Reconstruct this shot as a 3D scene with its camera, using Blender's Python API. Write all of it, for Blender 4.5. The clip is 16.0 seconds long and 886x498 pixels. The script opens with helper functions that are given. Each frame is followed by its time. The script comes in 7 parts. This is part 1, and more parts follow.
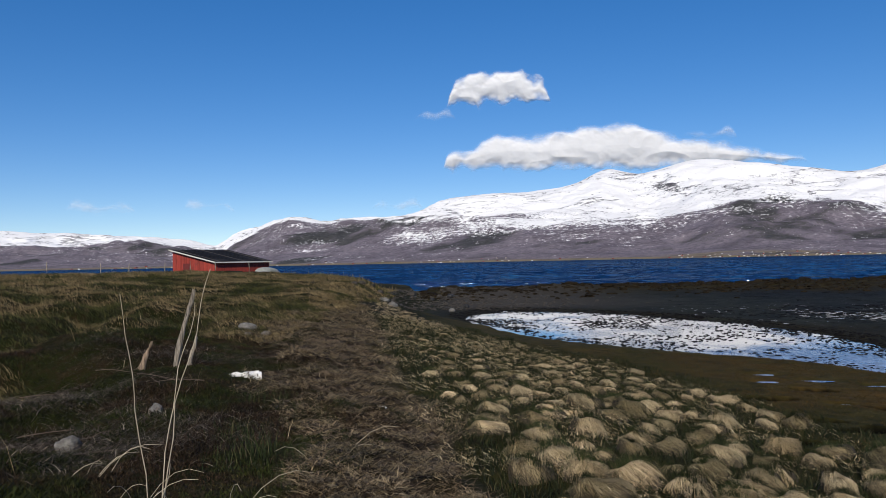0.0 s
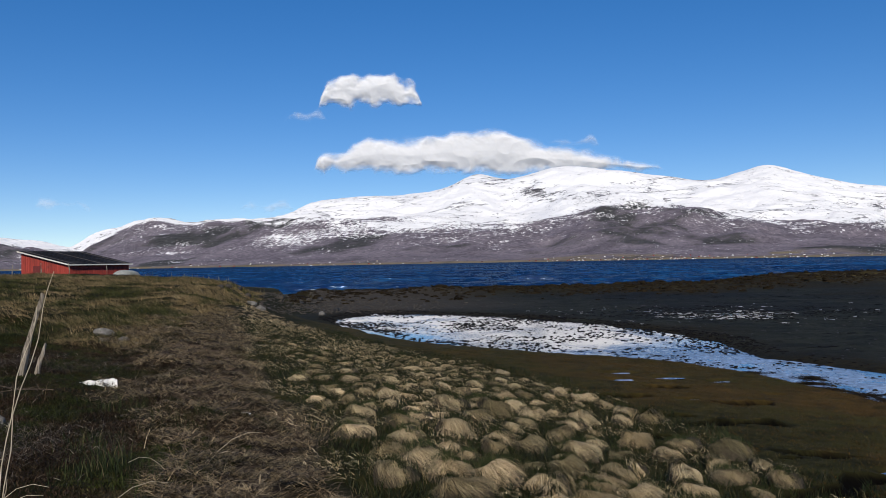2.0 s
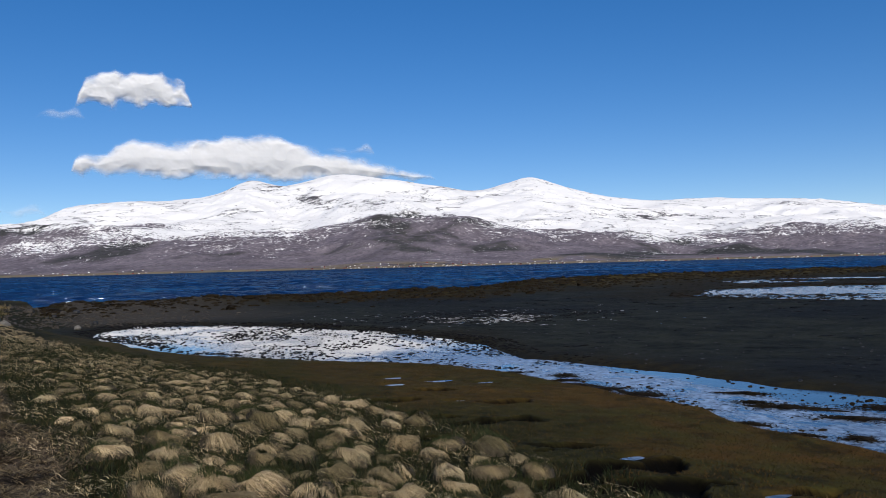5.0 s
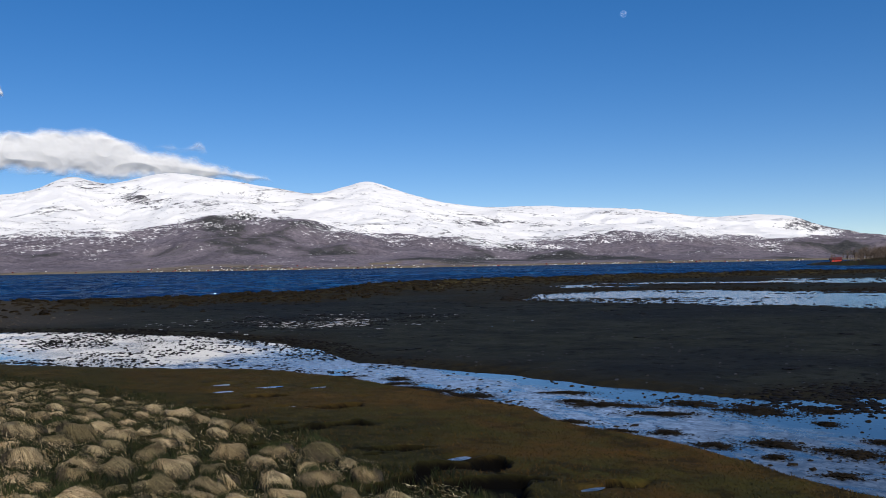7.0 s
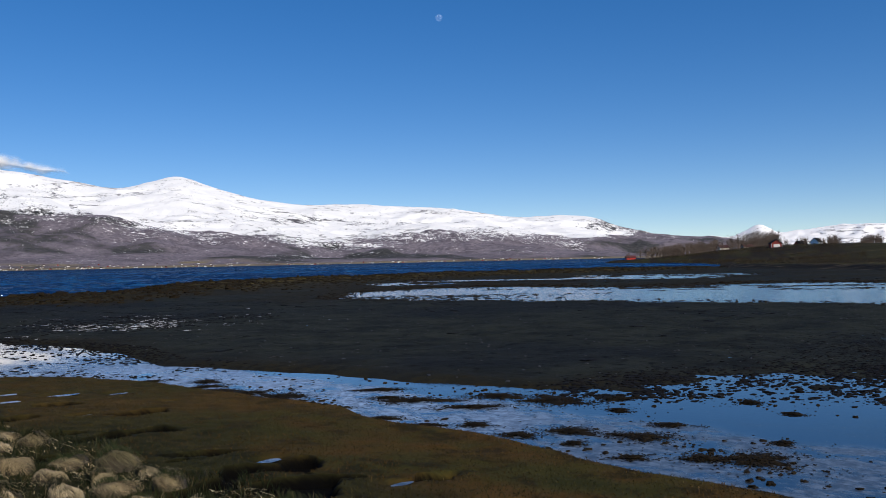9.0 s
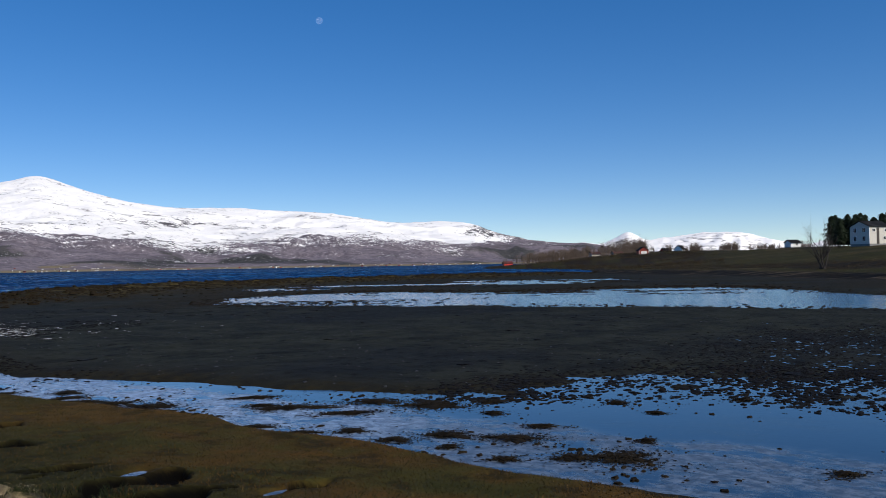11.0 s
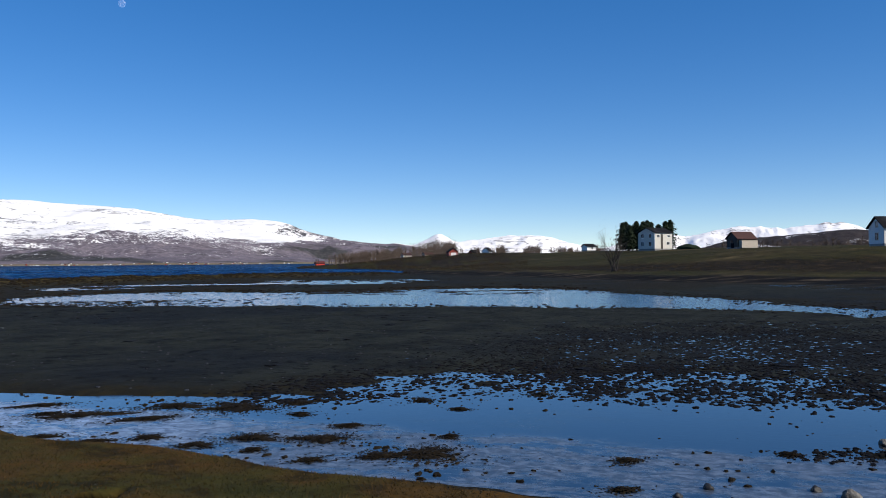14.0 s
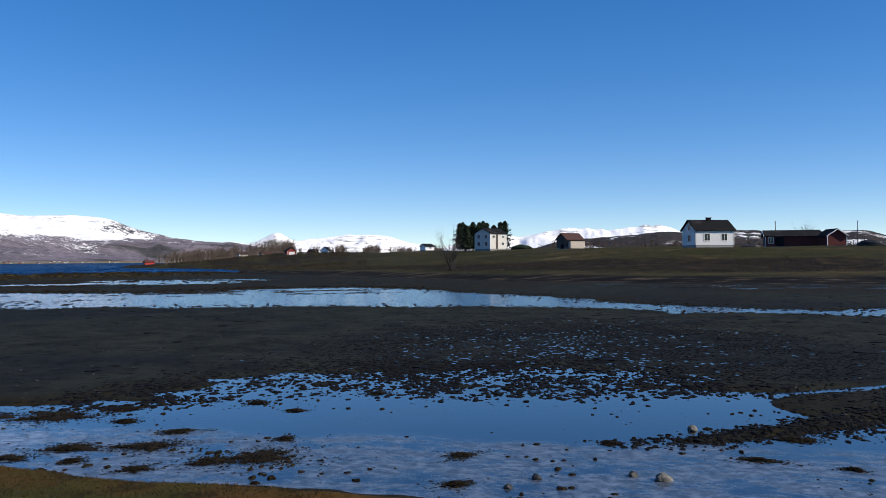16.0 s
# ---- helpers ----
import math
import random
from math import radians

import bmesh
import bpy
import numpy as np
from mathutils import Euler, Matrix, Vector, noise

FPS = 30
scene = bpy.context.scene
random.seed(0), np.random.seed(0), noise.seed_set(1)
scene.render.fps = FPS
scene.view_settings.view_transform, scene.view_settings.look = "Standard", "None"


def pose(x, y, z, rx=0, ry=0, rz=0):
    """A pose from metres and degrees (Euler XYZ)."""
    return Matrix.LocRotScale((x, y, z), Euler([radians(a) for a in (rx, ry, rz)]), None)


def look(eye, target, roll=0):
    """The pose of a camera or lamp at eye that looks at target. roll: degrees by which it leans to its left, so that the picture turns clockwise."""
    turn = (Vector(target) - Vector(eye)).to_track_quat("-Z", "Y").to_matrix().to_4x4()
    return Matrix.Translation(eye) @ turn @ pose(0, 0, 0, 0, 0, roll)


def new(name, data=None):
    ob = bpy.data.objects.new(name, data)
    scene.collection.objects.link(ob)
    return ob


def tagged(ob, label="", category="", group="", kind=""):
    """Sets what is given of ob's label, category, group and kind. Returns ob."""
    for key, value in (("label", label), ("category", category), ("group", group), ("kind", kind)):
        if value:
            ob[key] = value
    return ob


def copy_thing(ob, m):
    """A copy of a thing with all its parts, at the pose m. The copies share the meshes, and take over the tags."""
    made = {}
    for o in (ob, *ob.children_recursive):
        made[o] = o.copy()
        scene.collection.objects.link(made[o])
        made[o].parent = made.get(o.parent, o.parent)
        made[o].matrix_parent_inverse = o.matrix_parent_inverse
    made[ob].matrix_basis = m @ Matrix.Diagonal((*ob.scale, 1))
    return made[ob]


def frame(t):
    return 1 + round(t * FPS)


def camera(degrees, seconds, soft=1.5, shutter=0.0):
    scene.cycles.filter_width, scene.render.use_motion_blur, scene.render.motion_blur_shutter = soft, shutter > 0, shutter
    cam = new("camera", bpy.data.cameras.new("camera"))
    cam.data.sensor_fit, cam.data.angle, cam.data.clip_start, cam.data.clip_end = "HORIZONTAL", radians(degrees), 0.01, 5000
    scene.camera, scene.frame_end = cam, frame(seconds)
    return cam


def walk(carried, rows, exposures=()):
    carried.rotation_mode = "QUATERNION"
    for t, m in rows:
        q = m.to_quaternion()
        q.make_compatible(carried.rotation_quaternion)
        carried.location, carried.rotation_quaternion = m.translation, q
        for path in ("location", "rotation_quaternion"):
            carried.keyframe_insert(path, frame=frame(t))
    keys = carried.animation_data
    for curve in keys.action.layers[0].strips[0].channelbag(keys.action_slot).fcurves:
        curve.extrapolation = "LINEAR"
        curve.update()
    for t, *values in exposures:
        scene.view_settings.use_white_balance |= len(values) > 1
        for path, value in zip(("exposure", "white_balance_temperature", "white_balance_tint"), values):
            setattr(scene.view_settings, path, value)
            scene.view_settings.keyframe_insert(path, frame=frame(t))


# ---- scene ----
# Lens, path: a hand-held turn on the spot, eye 2.6 m above the tidal pools.
cam = camera(56.35, 16.0, soft=0.8)
EYE = 2.6
ROWS = [  # seconds, x, y, z, yaw, pitch, roll
    (0.0, 0.000, -0.000, -0.000, -0.00, 0.87, 1.15),
    (0.5, 0.017, -0.007, -0.001, -2.16, 0.88, 1.07),
    (1.0, 0.024, -0.014, 0.001, -4.61, 0.91, 0.98),
    (1.5, 0.030, -0.016, 0.001, -6.60, 0.98, 1.01),
    (2.0, 0.039, -0.012, -0.002, -8.90, 0.91, 1.02),
    (2.5, 0.052, -0.035, -0.002, -11.23, 0.77, 1.10),
    (3.0, 0.064, -0.033, -0.003, -13.96, 0.82, 1.15),
    (5.5, 0.130, -0.075, -0.004, -27.29, 1.14, 1.36),
    (6.0, 0.148, -0.084, 0.000, -30.44, 1.13, 1.19),
    (6.5, 0.156, -0.091, -0.005, -32.91, 1.09, 1.16),
    (7.0, 0.160, -0.105, -0.005, -35.54, 1.16, 1.03),
    (7.5, 0.171, -0.112, -0.005, -38.14, 1.19, 0.96),
    (8.0, 0.180, -0.130, -0.007, -41.37, 1.06, 1.04),
    (8.5, 0.177, -0.143, -0.005, -44.56, 0.92, 1.16),
    (9.0, 0.202, -0.159, -0.009, -48.16, 0.81, 1.15),
    (11.5, 0.220, -0.202, -0.014, -58.32, 1.11, 0.92),
    (12.0, 0.206, -0.213, -0.011, -60.53, 1.14, 0.85),
    (12.5, 0.201, -0.225, -0.012, -62.62, 1.11, 0.82),
    (13.0, 0.220, -0.229, -0.013, -64.71, 1.03, 0.74),
    (13.5, 0.221, -0.245, -0.012, -66.94, 1.02, 0.61),
    (14.0, 0.214, -0.256, -0.017, -69.41, 0.89, 0.39),
    (14.5, 0.225, -0.249, -0.015, -71.86, 0.89, 0.33),
    (15.0, 0.222, -0.260, -0.013, -74.73, 0.94, 0.40),
    (15.5, 0.207, -0.272, -0.013, -77.88, 0.93, 0.35),
    (16.0, 0.196, -0.288, -0.017, -80.50, 0.79, 0.27),
]
walk(cam, [(t, pose(x, y, EYE + z, 90 + pitch, roll, yaw)) for t, x, y, z, yaw, pitch, roll in ROWS],
     [(0.0, -0.06), (3.0, -0.09), (9.0, -0.07), (12.5, 0.06), (16.0, 0.28)])

# ---- sky and sun ----
SUN_AZ, SUN_EL = 191.0, 36.0  # degrees clockwise from the first view, above the horizon
world = bpy.data.worlds.new("sky")
scene.world = world
world.use_nodes = True
wn, wl = world.node_tree.nodes, world.node_tree.links
sky = wn.new("ShaderNodeTexSky")
sky.sky_type = "NISHITA"
sky.sun_disc = False
sky.sun_elevation, sky.sun_rotation = radians(SUN_EL), radians(SUN_AZ)
sky.altitude, sky.air_density, sky.dust_density, sky.ozone_density = 0, 0.6, 0.0, 2.0
wn["Background"].inputs["Strength"].default_value = 0.180
tone = wn.new("ShaderNodeHueSaturation")
tone.inputs["Saturation"].default_value = 1.56
tone.inputs["Hue"].default_value = 0.509
even = wn.new("ShaderNodeGamma")
even.inputs["Gamma"].default_value = 0.75
wl.new(sky.outputs[0], even.inputs["Color"])
wl.new(even.outputs[0], tone.inputs["Color"])
wl.new(tone.outputs[0], wn["Background"].inputs["Color"])
sun = new("sun", bpy.data.lights.new("sun", "SUN"))
sun.data.energy, sun.data.angle, sun.data.color = 4.7, radians(0.53), (1.0, 0.91, 0.78)
_a, _e = radians(SUN_AZ), radians(SUN_EL)
sun.matrix_world = look((0, 0, 60), (-math.sin(_a) * math.cos(_e), -math.cos(_a) * math.cos(_e), 60 - math.sin(_e)))


# ---- building helpers ----
def lattice(ix, iy, seed):
    n = (ix * 374761393 + iy * 668265263 + seed * 974634777) & 0xFFFFFFFF
    n = ((n ^ (n >> 13)) * 1274126177) & 0xFFFFFFFF
    return ((n ^ (n >> 16)) & 0xFFFF) / 32767.5 - 1.0


def vnoise(x, y, seed=0):
    """Smooth noise in -1..1 over arrays."""
    xf, yf = np.floor(x), np.floor(y)
    ix, iy = xf.astype(np.int64), yf.astype(np.int64)
    u, v = x - xf, y - yf
    u, v = u * u * (3 - 2 * u), v * v * (3 - 2 * v)
    a = lattice(ix, iy, seed) * (1 - u) + lattice(ix + 1, iy, seed) * u
    b = lattice(ix, iy + 1, seed) * (1 - u) + lattice(ix + 1, iy + 1, seed) * u
    return a * (1 - v) + b * v


def fbm(x, y, size, octaves=4, seed=0, gain=0.5):
    total, amp = 0.0, 1.0
    x, y = np.asarray(x, float) / size, np.asarray(y, float) / size
    for k in range(octaves):
        total = total + amp * vnoise(x, y, seed + 17 * k)
        x, y, amp = x * 2.03 + 11.3, y * 2.03 - 7.1, amp * gain
    return total


def smooth(a, b, x):
    u = np.clip((np.asarray(x, float) - a) / (b - a), 0, 1)
    return u * u * (3 - 2 * u)


def curve(xs, ys, x):
    """A smooth line through a few given places."""
    xs, ys = np.asarray(xs, float), np.asarray(ys, float)
    m = np.gradient(ys, xs)
    x = np.clip(np.asarray(x, float), xs[0], xs[-1])
    i = np.clip(np.searchsorted(xs, x) - 1, 0, len(xs) - 2)
    h = xs[i + 1] - xs[i]
    u = (x - xs[i]) / h
    return (2 * u**3 - 3 * u**2 + 1) * ys[i] + (u**3 - 2 * u**2 + u) * h * m[i] + (3 * u**2 - 2 * u**3) * ys[i + 1] + (u**3 - u**2) * h * m[i + 1]


def mesh_of(name, verts, faces, smooth_shade=False):
    """A mesh from arrays: verts (n, 3), faces (m, 3) or (m, 4)."""
    verts, faces = np.asarray(verts, np.float32), np.asarray(faces, np.int32)
    me = bpy.data.meshes.new(name)
    k = faces.shape[1]
    me.vertices.add(len(verts))
    me.vertices.foreach_set("co", verts.ravel())
    me.loops.add(faces.size)
    me.loops.foreach_set("vertex_index", faces.ravel())
    me.polygons.add(len(faces))
    me.polygons.foreach_set("loop_start", np.arange(0, faces.size, k, dtype=np.int32))
    me.polygons.foreach_set("use_smooth", np.full(len(faces), smooth_shade))
    me.update(calc_edges=True)
    return me


def zone_attribute(me, name, values):
    at = me.attributes.new(name, "FLOAT_COLOR", "POINT")
    at.data.foreach_set("color", np.asarray(values, np.float32).ravel())


def grid_faces(rows, cols):
    i = np.arange((rows - 1) * cols).reshape(rows - 1, cols)[:, : cols - 1].ravel()
    return np.stack([i, i + 1, i + cols + 1, i + cols], 1)


def part(name, bm, material, parent=None, label=""):
    me = bpy.data.meshes.new(name)
    bmesh.ops.recalc_face_normals(bm, faces=bm.faces)
    bm.to_mesh(me)
    bm.free()
    me.materials.append(material)
    ob = new(name, me)
    if parent:
        ob.parent = parent
    if label:
        ob["label"] = label
    return ob


def box(bm, x0, x1, y0, y1, z0, z1, bevel=0.0):
    vs = [bm.verts.new((x, y, z)) for z in (z0, z1) for y in (y0, y1) for x in (x0, x1)]
    fs = [bm.faces.new([vs[i] for i in f]) for f in ((0, 2, 3, 1), (4, 5, 7, 6), (0, 1, 5, 4), (2, 6, 7, 3), (0, 4, 6, 2), (1, 3, 7, 5))]
    if bevel:
        bmesh.ops.bevel(bm, geom=list({e for f in fs for e in f.edges}), offset=bevel, segments=1, affect="EDGES")
    return bm


def boxed(*a, bevel=0.0):
    return box(bmesh.new(), *a, bevel=bevel)


def prism(outline, y0, y1):
    """An outline in x, z pushed from y0 to y1."""
    bm = bmesh.new()
    a = [bm.verts.new((x, y0, z)) for x, z in outline]
    b = [bm.verts.new((x, y1, z)) for x, z in outline]
    bm.faces.new(a)
    bm.faces.new(b[::-1])
    for i in range(len(a)):
        j = (i + 1) % len(a)
        bm.faces.new((a[i], b[i], b[j], a[j]))
    return bm


def tube(points, radii, sides=6):
    """A round limb along points."""
    bm = bmesh.new()
    rings = []
    for i, p in enumerate(points):
        p = Vector(p)
        d = (Vector(points[min(i + 1, len(points) - 1)]) - Vector(points[max(i - 1, 0)])).normalized()
        q = d.to_track_quat("Z", "Y")
        rings.append([bm.verts.new(p + q @ Vector((math.cos(2 * math.pi * k / sides) * radii[i], math.sin(2 * math.pi * k / sides) * radii[i], 0))) for k in range(sides)])
    for a, b in zip(rings, rings[1:]):
        for k in range(sides):
            bm.faces.new((a[k], a[(k + 1) % sides], b[(k + 1) % sides], b[k]))
    bm.faces.new(rings[0][::-1])
    bm.faces.new(rings[-1])
    return bm


def empty(name, m):
    ob = new(name)
    ob.matrix_world = m
    return ob


def bearing(az, dist, z=0.0):
    """A place by its bearing from the standpoint and its distance."""
    return (math.sin(radians(az)) * dist, math.cos(radians(az)) * dist, z)


# ---- materials ----
def material(name, rough=0.8, metal=0.0, spec=0.4):
    m = bpy.data.materials.new(name)
    m.use_nodes = True
    b = m.node_tree.nodes["Principled BSDF"]
    b.inputs["Roughness"].default_value, b.inputs["Metallic"].default_value, b.inputs["Specular IOR Level"].default_value = rough, metal, spec
    return m, m.node_tree.nodes, m.node_tree.links, b


def tex(ns, ls, scale, detail=4.0, rough=0.6, vec=None, stretch=None, kind="ShaderNodeTexNoise"):
    n = ns.new(kind)
    n.inputs["Scale"].default_value = scale
    if kind == "ShaderNodeTexNoise":
        n.inputs["Detail"].default_value, n.inputs["Roughness"].default_value = detail, rough
    if vec is None:
        vec = ns.new("ShaderNodeNewGeometry").outputs["Position"]
    if stretch:
        mp = ns.new("ShaderNodeMapping")
        mp.inputs["Scale"].default_value = stretch
        ls.new(vec, mp.inputs["Vector"])
        vec = mp.outputs["Vector"]
    ls.new(vec, n.inputs["Vector"])
    return n.outputs[0]


def ramp(ns, ls, fac, stops):
    r = ns.new("ShaderNodeValToRGB")
    while len(r.color_ramp.elements) < len(stops):
        r.color_ramp.elements.new(0.5)
    for el, (p, c) in zip(r.color_ramp.elements, stops):
        el.position, el.color = p, (*c, 1) if len(c) == 3 else c
    ls.new(fac, r.inputs[0])
    return r.outputs[0]


def mix(ns, ls, fac, a, b, kind="MIX"):
    m = ns.new("ShaderNodeMix")
    m.data_type, m.blend_type = "RGBA", kind
    for sock, v in ((m.inputs[0], fac), (m.inputs[6], a), (m.inputs[7], b)):
        if isinstance(v, (int, float)):
            sock.default_value = v
        elif isinstance(v, tuple):
            sock.default_value = (*v, 1)
        else:
            ls.new(v, sock)
    return m.outputs[2]


def calc(ns, ls, op, a, b=0.0, c=0.0):
    m = ns.new("ShaderNodeMath")
    m.operation = op
    for sock, v in zip(m.inputs, (a, b, c)):
        if isinstance(v, (int, float)):
            sock.default_value = v
        else:
            ls.new(v, sock)
    return m.outputs[0]


def remap(ns, ls, v, a, b, c=0.0, d=1.0):
    m = ns.new("ShaderNodeMapRange")
    m.interpolation_type = "SMOOTHSTEP"
    for i, w in enumerate((a, b, c, d)):
        m.inputs[1 + i].default_value = w
    ls.new(v, m.inputs[0])
    return m.outputs[0]


def bump(ns, ls, b, height, strength, dist):
    n = ns.new("ShaderNodeBump")
    n.inputs["Strength"].default_value, n.inputs["Distance"].default_value = strength, dist
    ls.new(height, n.inputs["Height"])
    ls.new(n.outputs[0], b.inputs["Normal"])


def grained(name, dark, light, scale=6.0, rough=0.8, stretch=None, relief=0.4, dist=0.01, spec=0.4, stain=None, island=False):
    """A surface with grain at two scales; stain is a third colour in large patches."""
    m, ns, ls, b = material(name, rough, spec=spec)
    co = ns.new("ShaderNodeTexCoord").outputs["Object"]
    fine = tex(ns, ls, scale, 6, 0.65, co, stretch)
    col = ramp(ns, ls, fine, [(0.3, dark), (0.7, light)])
    big = tex(ns, ls, scale / 9, 4, 0.6, co)
    if stain:
        col = mix(ns, ls, remap(ns, ls, big, 0.5, 0.68), col, stain)
    rnd = ns.new("ShaderNodeNewGeometry").outputs["Random Per Island"] if island else ns.new("ShaderNodeObjectInfo").outputs["Random"]
    col = mix(ns, ls, 1.0, col, ramp(ns, ls, rnd, [(0, (0.75, 0.75, 0.75)), (1, (1.15, 1.15, 1.15))]), "MULTIPLY")
    ls.new(col, b.inputs["Base Color"])
    bump(ns, ls, b, fine, relief, dist)
    return m


def ground_material():
    """Mud, rusty salt-marsh turf, drift wrack and heath, laid out by the zone attributes of the sheet."""
    m, ns, ls, b = material("tidal_ground", 0.9, spec=0.05)
    at = ns.new("ShaderNodeAttribute")
    at.attribute_name = "zones"
    sep = ns.new("ShaderNodeSeparateColor")
    ls.new(at.outputs["Color"], sep.inputs[0])
    at2 = ns.new("ShaderNodeAttribute")
    at2.attribute_name = "shore"
    sep2 = ns.new("ShaderNodeSeparateColor")
    ls.new(at2.outputs["Color"], sep2.inputs[0])
    fine, mid, big = tex(ns, ls, 22, 6, 0.7), tex(ns, ls, 3.0, 5, 0.65), tex(ns, ls, 0.35, 4, 0.6)
    flow = tex(ns, ls, 0.55, 6, 0.7)
    mud = mix(ns, ls, remap(ns, ls, flow, 0.34, 0.64), (0.0090, 0.0100, 0.0088), (0.0225, 0.0250, 0.0188))
    mud = mix(ns, ls, remap(ns, ls, tex(ns, ls, 0.06, 4, 0.6), 0.45, 0.62, 0, 0.7), mud, mix(ns, ls, flow, (0.006, 0.007, 0.009), (0.012, 0.014, 0.017)))
    mud = mix(ns, ls, remap(ns, ls, mid, 0.54, 0.66), mud, (0.0025, 0.0025, 0.0025))
    weed = ramp(ns, ls, mid, [(0.3, (0.005, 0.004, 0.0025)), (0.5, (0.013, 0.011, 0.006)), (0.72, (0.034, 0.027, 0.011))])
    weed = mix(ns, ls, at2.outputs["Alpha"], weed, ramp(ns, ls, tex(ns, ls, 0.9, 5, 0.65, stretch=(0.5, 1, 1)), [(0.36, (0.006, 0.005, 0.003)), (0.5, (0.034, 0.027, 0.009)), (0.66, (0.085, 0.064, 0.018))]))
    turf = ramp(ns, ls, big, [(0.30, (0.022, 0.025, 0.006)), (0.42, (0.045, 0.039, 0.009)), (0.52, (0.066, 0.036, 0.009)), (0.66, (0.11, 0.054, 0.012))])
    turf = mix(ns, ls, remap(ns, ls, fine, 0.35, 0.65), turf, mix(ns, ls, 0.45, turf, (0.016, 0.016, 0.007)))
    turf = mix(ns, ls, remap(ns, ls, tex(ns, ls, 1.6, 6, 0.7), 0.50, 0.62, 0, 0.75), turf, (0.012, 0.010, 0.004))
    at4 = ns.new("ShaderNodeAttribute")
    at4.attribute_name = "bank"
    sep4 = ns.new("ShaderNodeSeparateColor")
    ls.new(at4.outputs["Color"], sep4.inputs[0])
    turf = mix(ns, ls, sep4.outputs[2], turf, ramp(ns, ls, mid, [(0.35, (0.008, 0.008, 0.003)), (0.6, (0.026, 0.025, 0.008))]))
    turf = mix(ns, ls, calc(ns, ls, "MULTIPLY", at4.outputs["Alpha"], 0.7), turf, ramp(ns, ls, mid, [(0.35, (0.012, 0.012, 0.004)), (0.5, (0.030, 0.027, 0.008)), (0.65, (0.058, 0.042, 0.013))]))
    wrack = ramp(ns, ls, tex(ns, ls, 5.0, 6, 0.75), [(0.40, (0.008, 0.006, 0.004)), (0.52, (0.050, 0.036, 0.024)), (0.66, (0.16, 0.12, 0.08))])
    heath = ramp(ns, ls, mid, [(0.28, (0.0045, 0.005, 0.002)), (0.45, (0.011, 0.013, 0.0035)), (0.6, (0.018, 0.013, 0.006)), (0.74, (0.050, 0.037, 0.020))])
    field = ramp(ns, ls, tex(ns, ls, 0.12, 5, 0.65, stretch=(0.7, 0.35, 1)), [(0.32, (0.016, 0.018, 0.005)), (0.48, (0.034, 0.033, 0.009)), (0.58, (0.046, 0.036, 0.014)), (0.70, (0.105, 0.080, 0.036))])
    field = mix(ns, ls, remap(ns, ls, tex(ns, ls, 0.45, 6, 0.75), 0.42, 0.62, 0, 0.75), field, (0.013, 0.012, 0.005))
    at3 = ns.new("ShaderNodeAttribute")
    at3.attribute_name = "bank"
    sep3 = ns.new("ShaderNodeSeparateColor")
    ls.new(at3.outputs["Color"], sep3.inputs[0])
    field = mix(ns, ls, sep3.outputs[0], field, ramp(ns, ls, tex(ns, ls, 0.5, 5, 0.7), [(0.35, (0.006, 0.005, 0.003)), (0.54, (0.018, 0.013, 0.007)), (0.70, (0.060, 0.043, 0.021))]))
    line = ramp(ns, ls, tex(ns, ls, 0.6, 5, 0.7, stretch=(1, 0.3, 1)), [(0.40, (0.003, 0.003, 0.0025)), (0.54, (0.014, 0.011, 0.008)), (0.66, (0.095, 0.075, 0.048))])
    shingle = ramp(ns, ls, fine, [(0.3, (0.020, 0.018, 0.015)), (0.6, (0.055, 0.048, 0.038)), (0.8, (0.12, 0.105, 0.085))])
    col = mix(ns, ls, sep2.outputs[0], mud, weed)
    col = mix(ns, ls, sep2.outputs[1], col, shingle)
    col = mix(ns, ls, sep.outputs[1], col, turf)
    col = mix(ns, ls, sep.outputs[2], col, wrack)
    col = mix(ns, ls, sep.outputs[0], col, heath)
    col = mix(ns, ls, sep2.outputs[2], col, field)
    col = mix(ns, ls, sep3.outputs[1], col, line)
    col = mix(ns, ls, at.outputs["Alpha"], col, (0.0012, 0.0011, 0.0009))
    ls.new(col, b.inputs["Base Color"])
    hgt = calc(ns, ls, "ADD", calc(ns, ls, "MULTIPLY", fine, 0.4), mid)
    bump(ns, ls, b, hgt, 0.7, 0.05)
    return m


